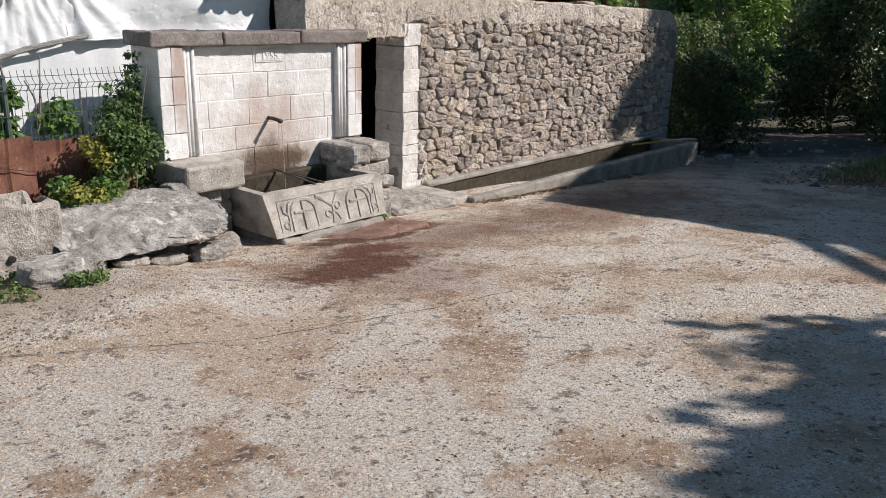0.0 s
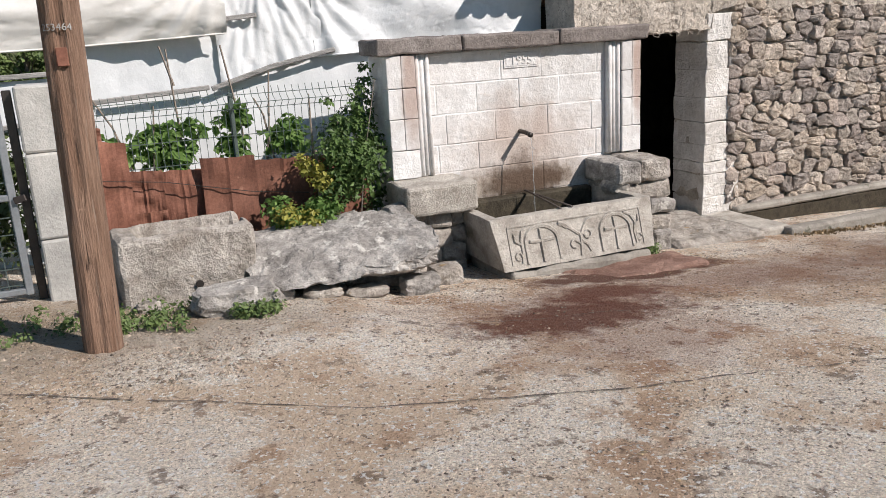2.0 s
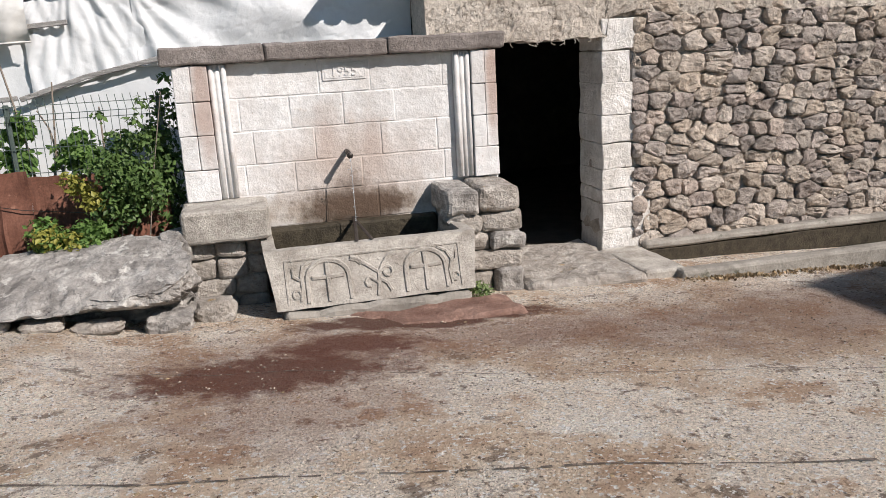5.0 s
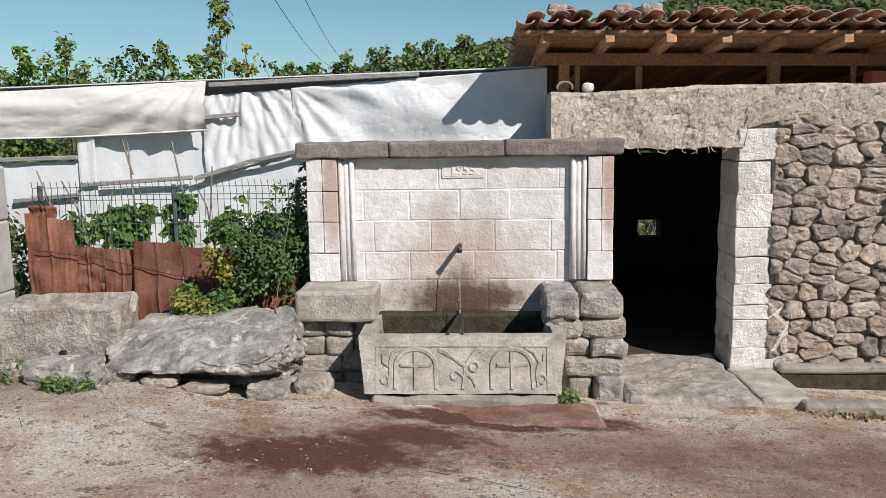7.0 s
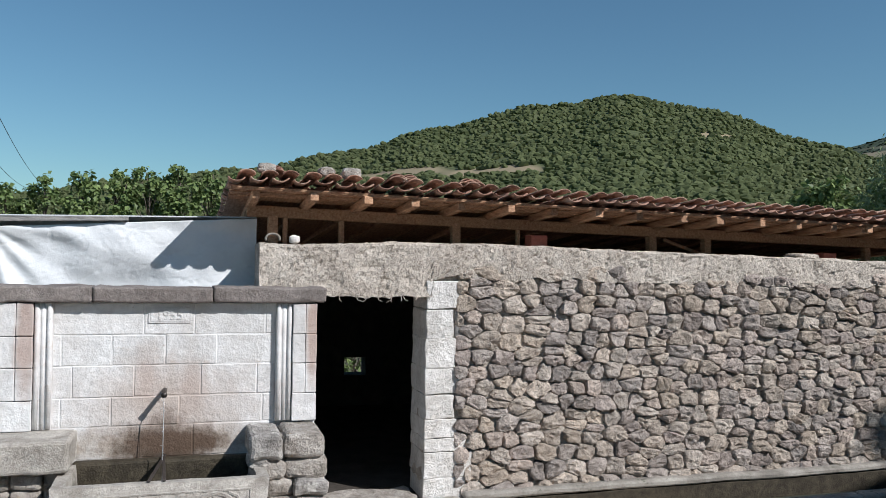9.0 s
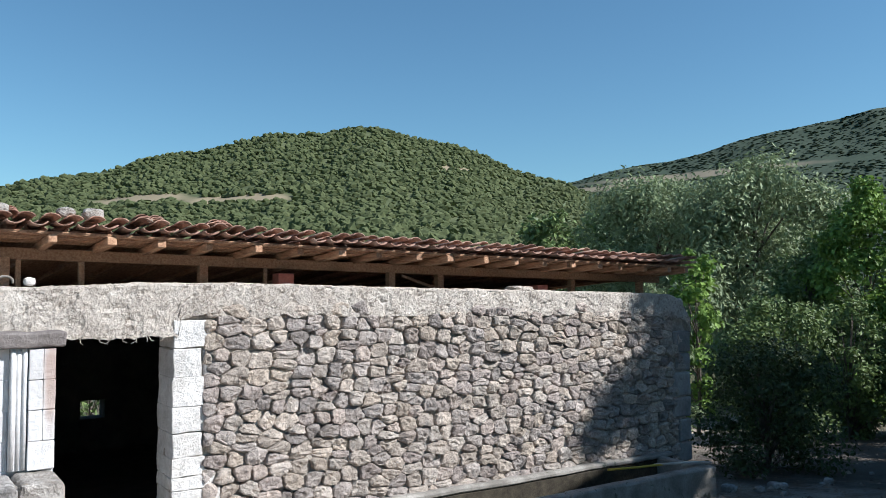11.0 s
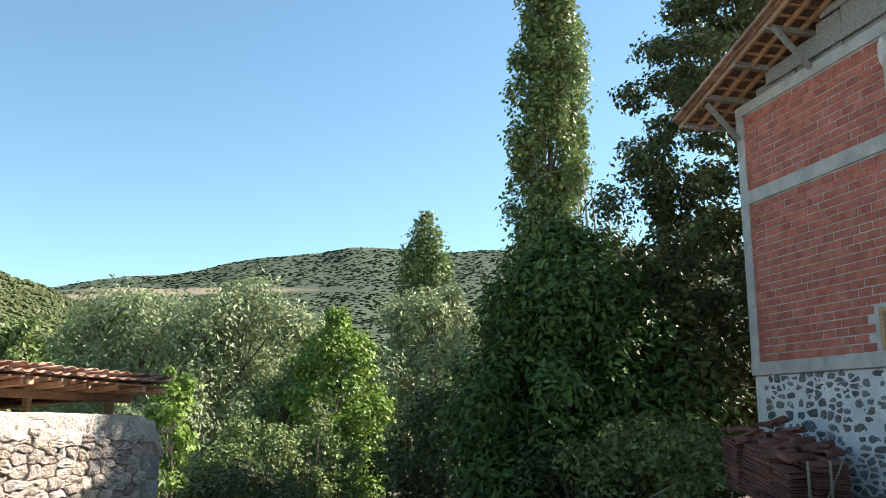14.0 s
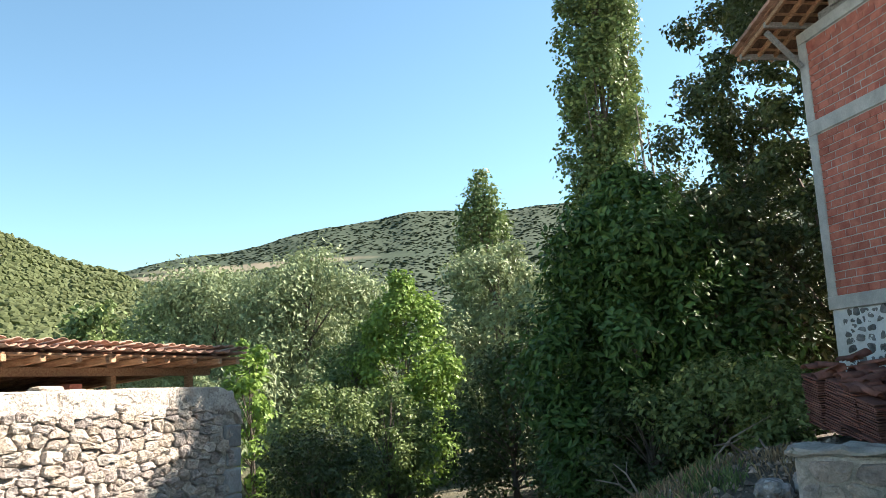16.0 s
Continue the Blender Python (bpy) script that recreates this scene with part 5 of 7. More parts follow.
def build_stone_trough():
    """An old hollowed stone, one end broken open at the rim."""
    bm = bmesh.new()
    c = Vector((-3.28, -0.62, 0.40))
    add_block(bm, (-3.78, -0.92, 0.08), (-2.79, -0.34, 0.67), 0.03, 0.022, 9, 3)
    for v in bm.verts:
        d = v.co - c
        if v.co.z > 0.6 and abs(d.x - 0.05) < 0.36 and abs(d.y) < 0.17:
            v.co.z -= 0.27
        if v.co.z > 0.6 and 0.36 < d.x - 0.05 < 0.46 and -0.05 < d.y < 0.2:
            v.co.z -= 0.11
        v.co.z += 0.02 * noise.noise(v.co * 4)
    rot = Matrix.Translation(c) @ pose(0, 0, 0, 0, 0, 4) @ Matrix.Translation(-c)
    bm.transform(rot)
    t = thing("stone_trough", "old hollowed lichen-stained stone trough", "trough", (-3.28, -0.62, 0.1))
    part("body", bm, SARC, t)
    # solid plug; the darkness inside the hole is put into its colour
    part("drain_hole", tube([(-3.22, -0.945, 0.27), (-3.22, -0.86, 0.27)], 0.028, 10), METAL, t, "dark round drain hole")


build_stone_trough()
for k, (x, y, sx, sy, sz, m) in enumerate(((-3.02, -1.28, 0.62, 0.34, 0.26, GREYROCK), (-1.52, -1.02, 0.34, 0.22, 0.18, GREYROCK), (-2.0, -1.1, 0.36, 0.2, 0.10, SARC), (-2.35, -1.12, 0.3, 0.18, 0.09, SARC), (-1.46, -0.42, 0.24, 0.3, 0.3, GREYROCK), (-2.66, -1.08, 0.2, 0.18, 0.12, GREYROCK), (-1.2, -0.8, 0.3, 0.25, 0.2, SARC), (-3.6, -1.05, 0.18, 0.14, 0.1, SARC), (-3.95, -1.1, 0.2, 0.16, 0.12, SARC))):
    z = gz(x, y) + sz * 0.3 + (0.43 if k == 4 else 0)
    tagged(part("stone", boulder((x, y, z), (sx, sy, sz), k * 2.7 + 1, 0.14, 0.5, 4 if k < 2 else 3), m), "loose weathered stone at the foot of the boulder" if k else "flat grey stone lying on the verge", "stone", "loose stones by the fountain")

pole = thing("utility_pole", "weathered brown wooden utility pole with long cracks", "pole", (-3.97, -1.87, 0.1))
bm = bmesh.new()
rings = 60
prev = None
for i in range(rings + 1):
    u = i / rings
    z = 0.0 + 8.2 * u
    x = -3.925 + 0.033 * z
    r = 0.114 - 0.025 * u
    row = []
    for k in range(28):
        a = 2 * math.pi * k / 28
        crack = 0.018 if (k in (20, 21) and noise.noise(Vector((0, 1, z * 1.5))) > -0.25) else 0.010 if (k == 17 and noise.noise(Vector((3, 1, z * 1.1))) > 0.1) else 0
        rr = r - crack + 0.004 * noise.noise(Vector((a * 3, 0, z * 1.2)))
        row.append(bm.verts.new((x + rr * math.cos(a), -1.87 + rr * math.sin(a), z)))
    if prev:
        for k in range(28):
            bm.faces.new((prev[k], prev[(k + 1) % 28], row[(k + 1) % 28], row[k]))
    prev = row
bm.faces.new(prev)
part("post", bm, POLEWOOD, pole)
part("crossarm", timber((-4.25, -1.87, 8.0), (-3.15, -1.87, 8.0), 0.09, 0.11), POLEWOOD, pole)
for x in (-4.1, -3.3):
    part("insulator", tube([(x, -1.87, 8.05), (x, -1.87, 8.2)], 0.04, 8, 0.7), CONCRETE, pole, smooth=True)
cu = bpy.data.curves.new("number", "FONT")
cu.body, cu.size, cu.extrude, cu.align_x = "253464", 0.052, 0.002, "CENTER"
d = new("number", cu)
me = bpy.data.meshes.new_from_object(d.evaluated_get(bpy.context.evaluated_depsgraph_get()))
bpy.data.objects.remove(d)
for v in me.vertices:
    a = v.co.x / 0.104
    v.co = Vector((-3.925 + 0.07 + math.sin(a - 0.25) * 0.112, -1.87 - math.cos(a - 0.25) * 0.112 - v.co.z, 2.09 + v.co.y))
me.materials.clear()
me.materials.append(CONCRETE)
mpart("number", me, pole, "pale stencilled number")
part("tag_scar", block((-3.905, -1.985, 1.9), (-3.845, -1.955, 2.0), 0.004), RUST, pole, "dark tag patch")
for x0, x1, y1 in ((-4.1, -13.4, 72), (-3.3, -11.6, 72)):
    pts = [(x0 + (x1 - x0) * k / 24, -1.87 + (y1 + 1.87) * k / 24, 8.2 - 1.2 * math.sin(math.pi * k / 24)) for k in range(25)]
    tagged(part("power_line", tube(pts, 0.013, 5), METAL), "thin dark overhead power line", "cable", "overhead lines")

gp = thing("gate_post", "square grey concrete gate post with cast joints", "post", (-4.08, -0.45, 0.1))
for z0, z1 in ((0.0, 0.68), (0.683, 1.30), (1.303, 1.77)):
    part("post_section", block((-4.24, -0.62, z0), (-3.93, -0.30, z1), 0.012, 0.005, 4, z0), CONCRETE, gp)
gate = thing("metal_gate", "grey steel gate leaf with a wire grid", "gate", (-4.9, -0.5, 0.25))
for p, q in (((-4.37, -0.52, 0.28), (-4.37, -0.52, 1.75)), ((-5.9, -0.52, 0.28), (-5.9, -0.52, 1.75))):
    part("upright", timber(p, q, 0.05, 0.05, (0, 1, 0)), GATEM, gate)
for z in (0.31, 1.0, 1.72):
    part("rail", timber((-5.88, -0.52, z), (-4.39, -0.52, z), 0.045, 0.045), GATEM, gate)
bm = bmesh.new()
for k in range(11):
    tube_into(bm, [(-5.86, -0.52, 0.36 + k * 0.125), (-4.4, -0.52, 0.36 + k * 0.125)], 0.005, 4)
for k in range(15):
    tube_into(bm, [(-5.8 + k * 0.1, -0.525, 0.32), (-5.8 + k * 0.1, -0.525, 1.7)], 0.004, 4)
part("grid", bm, WIRE, gate)
# dark bar standing in for the shaded gap at the hinge side
part("hinge_bar", timber((-4.29, -0.47, 0.2), (-4.29, -0.47, 1.74), 0.06, 0.04, (0, 1, 0)), METAL, gate)
part("latch", timber((-4.36, -0.56, 0.98), (-4.28, -0.58, 1.0), 0.02, 0.05), METAL, gate)

fence = thing("mesh_fence", "grey-green welded wire mesh fence", "fence", (-2.7, 0.2, 0.2))
vw = bpy.data.meshes.new("vertical_wire")
bm = tube([(0, 0.2, 0.2), (0, 0.2, 1.42), (0.012, 0.165, 1.47), (0, 0.2, 1.52), (-0.01, 0.2, 1.60)], 0.0035, 4)
bm.to_mesh(vw)
bm.free()
vw.materials.append(WIRE)
for k in range(44):
    mpart("vertical_wire", vw, fence).matrix_basis = pose(-3.98 + k * 0.06, 0, 0)
for z, y in ((0.25, 0.2), (0.5, 0.2), (0.75, 0.2), (1.0, 0.2), (1.2, 0.2), (1.42, 0.2), (1.47, 0.165), (1.54, 0.2)):
    part("horizontal_wire", tube([(-3.98, y, z), (-2.7, y, z + 0.004), (-1.4, y, z)], 0.0042, 4), WIRE, fence)
for x in (-3.93, -2.66, -1.5):
    part("fence_post", timber((x, 0.235, 0.0), (x, 0.235, 1.56), 0.04, 0.04, (0, 1, 0)), WIRE, fence)


def rust_sheet(x0, x1, z0, zl, zr, y, seed, tilt=0.0):
    """A dented sheet with folded ridges."""
    n, m = 18, 22
    verts, faces = [], []
    for i in range(n + 1):
        for j in range(m + 1):
            u, w = i / n, j / m
            x = x0 + (x1 - x0) * u + 0.008 * noise.noise(Vector((w * 5, seed, 0)))
            zt = zl + (zr - zl) * u + 0.012 * noise.noise(Vector((u * 6, seed, 3)))
            z = z0 + (zt - z0) * w
            d = 0.030 * noise.noise(Vector((u * 3.1, w * 4, seed))) + 0.012 * abs(noise.noise(Vector((u * 9, w * 2 + u, seed + 4)))) - 0.012 * (abs(u - 0.5) < 0.04)
            verts.append((x, y + d + tilt * w, z))
    k = len(verts)
    verts += [(a, b + 0.004, c) for a, b, c in verts]
    idx = lambda i, j: i * (m + 1) + j
    for i in range(n):
        for j in range(m):
            q = (idx(i, j), idx(i + 1, j), idx(i + 1, j + 1), idx(i, j + 1))
            faces += [q, tuple(k + e for e in q[::-1])]
    for i in range(n):
        for j in (0, m):
            faces.append((idx(i, j), idx(i + 1, j), k + idx(i + 1, j), k + idx(i, j)))
    for j in range(m):
        for i in (0, n):
            faces.append((idx(i, j), idx(i, j + 1), k + idx(i, j + 1), k + idx(i, j)))
    return mesh("rusty_sheet", verts, faces, RUST)


for k, (x0, x1, z0, zl, zr, y) in enumerate(((-4.0, -3.55, 0.2, 1.32, 1.24, 0.06), (-3.98, -3.72, 1.2, 1.40, 1.37, 0.10), (-3.60, -3.30, 0.62, 1.0, 1.0, 0.09), (-3.58, -3.30, 0.2, 0.66, 0.66, 0.075), (-3.31, -2.98, 0.18, 0.98, 0.96, 0.11), (-3.0, -2.55, 0.12, 1.06, 1.04, 0.03), (-2.56, -2.02, 0.15, 0.99, 0.97, 0.10), (-2.04, -1.5, 0.15, 0.96, 0.98, 0.12))):
    ob = new("rusty_sheet", rust_sheet(x0, x1, z0, zl, zr, y, k * 3.3))
    tagged(ob, "dented rust-brown metal sheet leaning on the fence", "metal sheet", "rusty sheets along the fence")
tagged(part("sheet_wire", tube([(-3.9, 0.02, 0.98), (-3.3, 0.03, 0.90), (-2.6, 0.0, 0.74), (-2.1, 0.05, 0.66)], 0.004, 4), METAL), "slack dark wire strung across the sheets", "wire")


def cloth(name, label, x0, x1, ztop, zbot, y, seed, mat, nx=70, nz=26, amp=0.05, sag=0.0, folds=7.0, curl=0.0, category="tarpaulin", fan=None, back=0.0, sweep=1.6, rays=5.0):
    """A hung sheet with folds. ztop, zbot: functions of 0..1 along it; fan: a point from which folds spread."""
    verts, faces = [], []
    for i in range(nx + 1):
        u = i / nx
        x = x0 + (x1 - x0) * u
        a, b = ztop(u), zbot(u)
        for j in range(nz + 1):
            w = j / nz
            z = b + (a - b) * w
            f = noise.noise(Vector((u * folds, w * sweep, seed))) * 0.7 + 0.35 * noise.noise(Vector((u * folds * 2.7 + w, w * 3.1, seed + 2)))
            if fan:
                ang = math.atan2(z - fan[1], x - fan[0])
                f += 0.9 * noise.noise(Vector((ang * rays, math.hypot(x - fan[0], z - fan[1]) * 1.3, seed))) * min(1.0, math.hypot(x - fan[0], z - fan[1]) / 0.5)
            d = amp * f - curl * math.sin(math.pi * w) - sag * math.sin(math.pi * u) * (1 - w)
            cr = abs(noise.noise(Vector((x * 6.3, z * 8.1, seed))))
            d += 0.006 if cr < 0.03 else 0
            verts.append((x, y + d + back * (1 - w), z))
    k = len(verts)
    verts += [(p, q + 0.006, r) for p, q, r in verts]
    idx = lambda i, j: i * (nz + 1) + j
    for i in range(nx):
        for j in range(nz):
            q = (idx(i, j), idx(i + 1, j), idx(i + 1, j + 1), idx(i, j + 1))
            faces += [q, tuple(k + e for e in q[::-1])]
    for i in range(nx):
        for j in (0, nz):
            faces.append((idx(i, j), idx(i + 1, j), k + idx(i + 1, j), k + idx(i, j)))
    ob = new(name, mesh(name, verts, faces, mat, True))
    part("hem", tube([verts[idx(i, 0)] for i in range(0, nx + 1, 2)], 0.009, 5), mat, ob, smooth=True)
    return tagged(ob, label, category, "tarpaulins on the shed")


rng0 = np.random.default_rng(77)


def plant(name, label, blobs, count, leaf, mat, seed, category="plant", stems=(), shape=0.6, stem_r=0.006, second=None):
    r = np.random.default_rng(seed)
    c, rad = np.array([b[:3] for b in blobs], float), np.array([b[3] for b in blobs], float)
    base = (float(c[:, 0].mean()), float(c[:, 1].mean()), float(c[:, 2].min() - rad.max()))
    t = thing(name, label, category, base)
    v, f = leaves(r, c, rad, count, leaf, shape, 0.35)
    mpart("leaves", big_mesh("leaves", v, f, mat), t)
    if second:
        v, f = leaves(r, np.array([b[:3] for b in second[0]]), np.array([b[3] for b in second[0]]), second[1], leaf, shape, 0.3)
        mpart("yellow_leaves", big_mesh("yellow_leaves", v, f, second[2]), t, "yellowing leaves")
    for s in stems:
        part("stem", tube(s, stem_r, 5, 0.6), TWIG, t)
    return t


L = lambda a, b: (lambda u: a + (b - a) * u)
cloth("tarpaulin", "white tarpaulin wall of the shed behind the fence", -3.87, 0.86, L(2.28, 2.62), L(0.1, 0.1), 1.04, 1.0, TARP, 120, 60, 0.03, folds=9)
cloth("tarpaulin", "creased white tarpaulin stretched under the roof edge", -1.68, 0.86, L(2.46, 2.62), lambda u: 1.80 + 0.1 * u, 0.97, 4.0, TARP, 130, 50, 0.09, folds=3, fan=(-1.68, 2.5), rays=3.6)
cloth("tarpaulin", "white tarpaulin panel pinned by a batten", -2.6, -1.6, L(2.4, 2.46), L(1.58, 1.86), 1.0, 7.0, TARP, 70, 40, 0.05, folds=5, fan=(-2.18, 2.75), rays=9)
cloth("tarpaulin", "slack cream tarpaulin drooping from the shed roof", -6.5, -2.52, lambda u: 2.40 + 0.14 * u, lambda u: 2.04 - 0.05 * math.sin(math.pi * u) + 0.02 * u, 0.90, 9.0, TARP_G, 130, 36, 0.09, folds=2.5, curl=0.09, fan=(-2.5, 2.66), rays=6, sweep=2.6)
plant("gate_shrub", "dark green shrub behind the metal gate", [(-5.9 + 1.6 * rng0.random(), 0.35 + 0.3 * rng0.random(), 0.4 + 0.9 * rng0.random(), 0.25) for _ in range(26)], 4200, 0.07, LEAF_OAK, 19, "shrub")
cloth("tarpaulin", "low white tarpaulin wall of the shed", -8.5, -3.85, L(1.72, 1.76), L(0.15, 0.15), 1.0, 12.0, TARP, 70, 30, 0.02, folds=8)
cloth("tarpaulin", "white tarpaulin strip hanging at the shed corner", -3.9, -3.72, L(2.06, 2.06), L(0.3, 0.3), 0.97, 14.0, TARP, 10, 30, 0.02, folds=3)
shed = thing("shed", "low makeshift shed frame under white sheeting", "shed", (-2.5, 2.5, 0))
v = [(-8.5, 0.95, 2.42), (-2.5, 0.98, 2.55), (0.86, 1.05, 2.63), (0.60, 4.5, 2.2), (-2.5, 4.5, 2.1), (-8.5, 4.5, 2.0)]
v += [(a, b, c + 0.012) for a, b, c in v]
mpart("roof_sheet", mesh("roof_sheet", v, [(0, 1, 4, 5), (1, 2, 3, 4), (11, 10, 7, 6), (10, 9, 8, 7), (0, 6, 7, 1), (1, 7, 8, 2), (2, 8, 9, 3), (3, 9, 10, 4), (4, 10, 11, 5), (5, 11, 6, 0)], TARP), shed)
for p, q in (((-2.5, 0.93, 2.50), (-0.4, 0.93, 2.575)), ((-3.88, 0.94, 1.52), (-2.72, 0.94, 1.585)), ((-2.70, 0.94, 1.57), (-2.15, 0.93, 1.73)), ((-2.16, 0.93, 1.73), (-1.5, 0.93, 1.86)), ((-2.72, 0.95, 2.17), (-2.22, 0.95, 2.21)), ((-6.0, 0.96, 1.76), (-3.9, 0.96, 1.80)), ((-4.6, 0.95, 1.36), (-3.9, 0.95, 1.42))):
    part("batten", timber(p, q, 0.035, 0.045), GREYWOOD, shed)
for x in (-8.4, -5.0, -3.8, -1.8, 0.5):
    part("shed_post", timber((x, 1.12, 0.0), (x, 1.12, 2.4), 0.08, 0.08, (0, 1, 0)), GREYWOOD, shed)
part("back_sheet", block((-8.5, 4.4, 0.0), (0.5, 4.45, 1.5), 0.0), TARP_G, shed)

# vine and garden plants
rng = np.random.default_rng(21)


blobs = [(-1.95 + 0.5 * rng.random(), -0.25 + 0.25 * rng.random(), 0.45 + 0.6 * rng.random(), 0.13 + 0.08 * rng.random()) for _ in range(24)]
blobs += [(-1.85 + 0.4 * k / 6, -0.02 + 0.1 * rng.random(), 1.05 + 0.45 * (k / 6) * rng.random() + 0.1, 0.13) for k in range(7)]
blobs += [(-1.95 + 0.5 * rng.random(), -0.15, 1.1 + 0.45 * rng.random(), 0.05) for _ in range(12)]
blobs = [(a, b + 0.30, c, r) if a > -1.63 else (a, b, c, r) for a, b, c, r in blobs]
blobs += [(-1.5, 0.22, 1.4, 0.10), (-1.44, 0.24, 1.55, 0.09), (-1.42, 0.26, 1.68, 0.08), (-1.52, 0.2, 1.2, 0.14), (-1.47, 0.18, 1.0, 0.15), (-1.48, 0.15, 0.75, 0.14), (-1.62, 0.05, 1.5, 0.07)]
plant("climbing_vine", "dense green climbing vine against the fountain side", blobs, 5200, 0.05, LEAF_VINE, 3, "vine",
      [[(-1.7, -0.1, 0.3), (-1.6, -0.05, 0.9), (-1.45, -0.05, 1.6)], [(-1.9, -0.15, 0.3), (-1.85, -0.1, 0.8), (-1.8, 0.0, 1.3)]],
      second=([(-2.12, -0.2, 0.9, 0.10), (-2.05, -0.22, 0.78, 0.10), (-2.2, -0.22, 0.98, 0.06)], 420, LEAF_YEL))
plant("low_bush", "low light green bush at the boulder's back", [(-2.55 + 0.55 * rng.random(), -0.32 + 0.12 * rng.random(), 0.42 + 0.2 * rng.random(), 0.12) for _ in range(10)], 2000, 0.05, LEAF_GARDEN, 5, "bush",
      second=([(-2.4, -0.36, 0.55, 0.12), (-2.2, -0.38, 0.5, 0.1)], 260, LEAF_YEL))
plant("garden_shrub", "leafy green shrub growing behind the fence", [(-3.2 + 0.22 * rng.normal() * 0.6, 0.34 + 0.06 * rng.random(), 0.95 + 0.35 * rng.random(), 0.11) for _ in range(11)], 480, 0.095, LEAF_GARDEN, 6, "shrub",
      [[(-3.1, 0.36, 0.3), (-3.09, 0.36, 1.3), (-3.12, 0.36, 1.95)], [(-3.09, 0.36, 1.65), (-3.17, 0.36, 1.98)]], 0.75, 0.012)
plant("garden_shrub", "leafy green shrub tied to a leaning stick", [(-2.62 + 0.08 * rng.normal(), 0.34 + 0.05 * rng.random(), 0.98 + 0.42 * rng.random(), 0.09) for _ in range(10)], 360, 0.09, LEAF_GARDEN, 7, "shrub",
      [[(-2.52, 0.34, 0.5), (-2.58, 0.33, 1.3), (-2.68, 0.31, 1.96)]], 0.75, 0.013)
plant("garden_shrub", "small green shrub behind the mesh", [(-3.62 + 0.1 * rng.normal(), 0.36, 1.0 + 0.2 * rng.random(), 0.1) for _ in range(5)], 240, 0.09, LEAF_GARDEN, 8, "shrub", (), 0.75)
plant("garden_shrub", "green shrub beside the vine", [(-2.15 + 0.12 * rng.normal(), 0.3, 1.0 + 0.25 * rng.random(), 0.11) for _ in range(8)], 380, 0.085, LEAF_GARDEN, 9, "shrub", (), 0.75)
for k, pts in enumerate(([(-3.95, 0.3, 0.9), (-3.85, 0.3, 1.3), (-3.98, 0.3, 1.7)], [(-3.5, 0.3, 0.9), (-3.62, 0.3, 1.35), (-3.75, 0.3, 1.6)], [(-3.35, 0.3, 0.9), (-3.28, 0.32, 1.5)], [(-2.3, 0.3, 0.8), (-2.38, 0.3, 1.35), (-2.45, 0.3, 1.5)], [(-1.98, 0.26, 0.9), (-1.97, 0.26, 1.5)], [(-2.42, 0.28, 0.8), (-2.35, 0.28, 1.2), (-2.3, 0.28, 1.72)], [(-2.05, -0.16, 0.3), (-2.06, -0.15, 1.05)])):
    tagged(part("stick", tube(pts, 0.011 if k < 6 else 0.022, 6, 0.6), TWIG), "bare dry stick standing by the fence", "stick", "sticks at the fence")
plant("wall_moss", "green weeds at the basin corner", [(0.86, -0.9, -0.12, 0.09), (0.93, -0.85, -0.16, 0.07)], 420, 0.028, WEED, 31, "weeds")


def weeds(name, label, x0, x1, y0, y1, count, h, seed, mat=WEED, hubs_n=14, spread=0.09):
    r = np.random.default_rng(seed)
    cs, vs = [], []
    hubs = np.stack([r.uniform(x0, x1, hubs_n), r.uniform(y0, y1, hubs_n)], -1)
    k = r.integers(0, hubs_n, count)
    x = hubs[k, 0] + r.normal(size=count) * spread
    y = hubs[k, 1] + r.normal(size=count) * spread
    z = ground_z(x, y)
    a = r.random(count) * 6.283
    hh = h * (0.3 + 0.9 * r.random(count))
    lean = r.normal(size=(count, 2)) * 0.35
    w = 0.007 + 0.01 * r.random(count)
    v = np.empty((count, 4, 3))
    dx, dy = np.cos(a) * w, np.sin(a) * w
    v[:, 0] = np.stack([x - dx * 0.4, y - dy * 0.4, z - 0.01], -1)
    v[:, 1] = np.stack([x + lean[:, 0] * hh * 0.6 - dx, y + lean[:, 1] * hh * 0.6 - dy, z + hh * 0.6], -1)
    v[:, 2] = np.stack([x + lean[:, 0] * hh * 1.3, y + lean[:, 1] * hh * 1.3, z + hh], -1)
    v[:, 3] = np.stack([x + lean[:, 0] * hh * 0.6 + dx, y + lean[:, 1] * hh * 0.6 + dy, z + hh * 0.6], -1)
    tagged(new(name, big_mesh(name, v.reshape(-1, 3), np.arange(count * 4).reshape(-1, 4), mat)), label, "weeds", kind="stuff")


def low_weed(label, x0, x1, y0, y1, n, count, seed):
    r = np.random.default_rng(seed)
    xs, ys = r.uniform(x0, x1, n), r.uniform(y0, y1, n)
    plant("verge_weed", label, [(a, b, gz(a, b) + 0.035, 0.05 + 0.04 * r.random()) for a, b in zip(xs, ys)], count, 0.035, WEED, seed, "weeds", (), 0.6)


low_weed("low green weed clump beside the flat stone", -3.05, -2.72, -1.62, -1.42, 9, 700, 5)
low_weed("low green weeds round the pole's foot", -3.85, -3.3, -1.7, -1.3, 12, 700, 3)
low_weed("straggling weeds along the stone trough", -3.7, -2.9, -1.16, -1.02, 10, 420, 4)
low_weed("low green weeds by the gate", -5.4, -4.1, -1.8, -1.1, 16, 800, 6)
weeds("trough_weeds", "dry grass along the trough foot", 2.9, 7.5, -0.86, -0.77, 1600, 0.03, 6, STRAW, 60, 0.05)

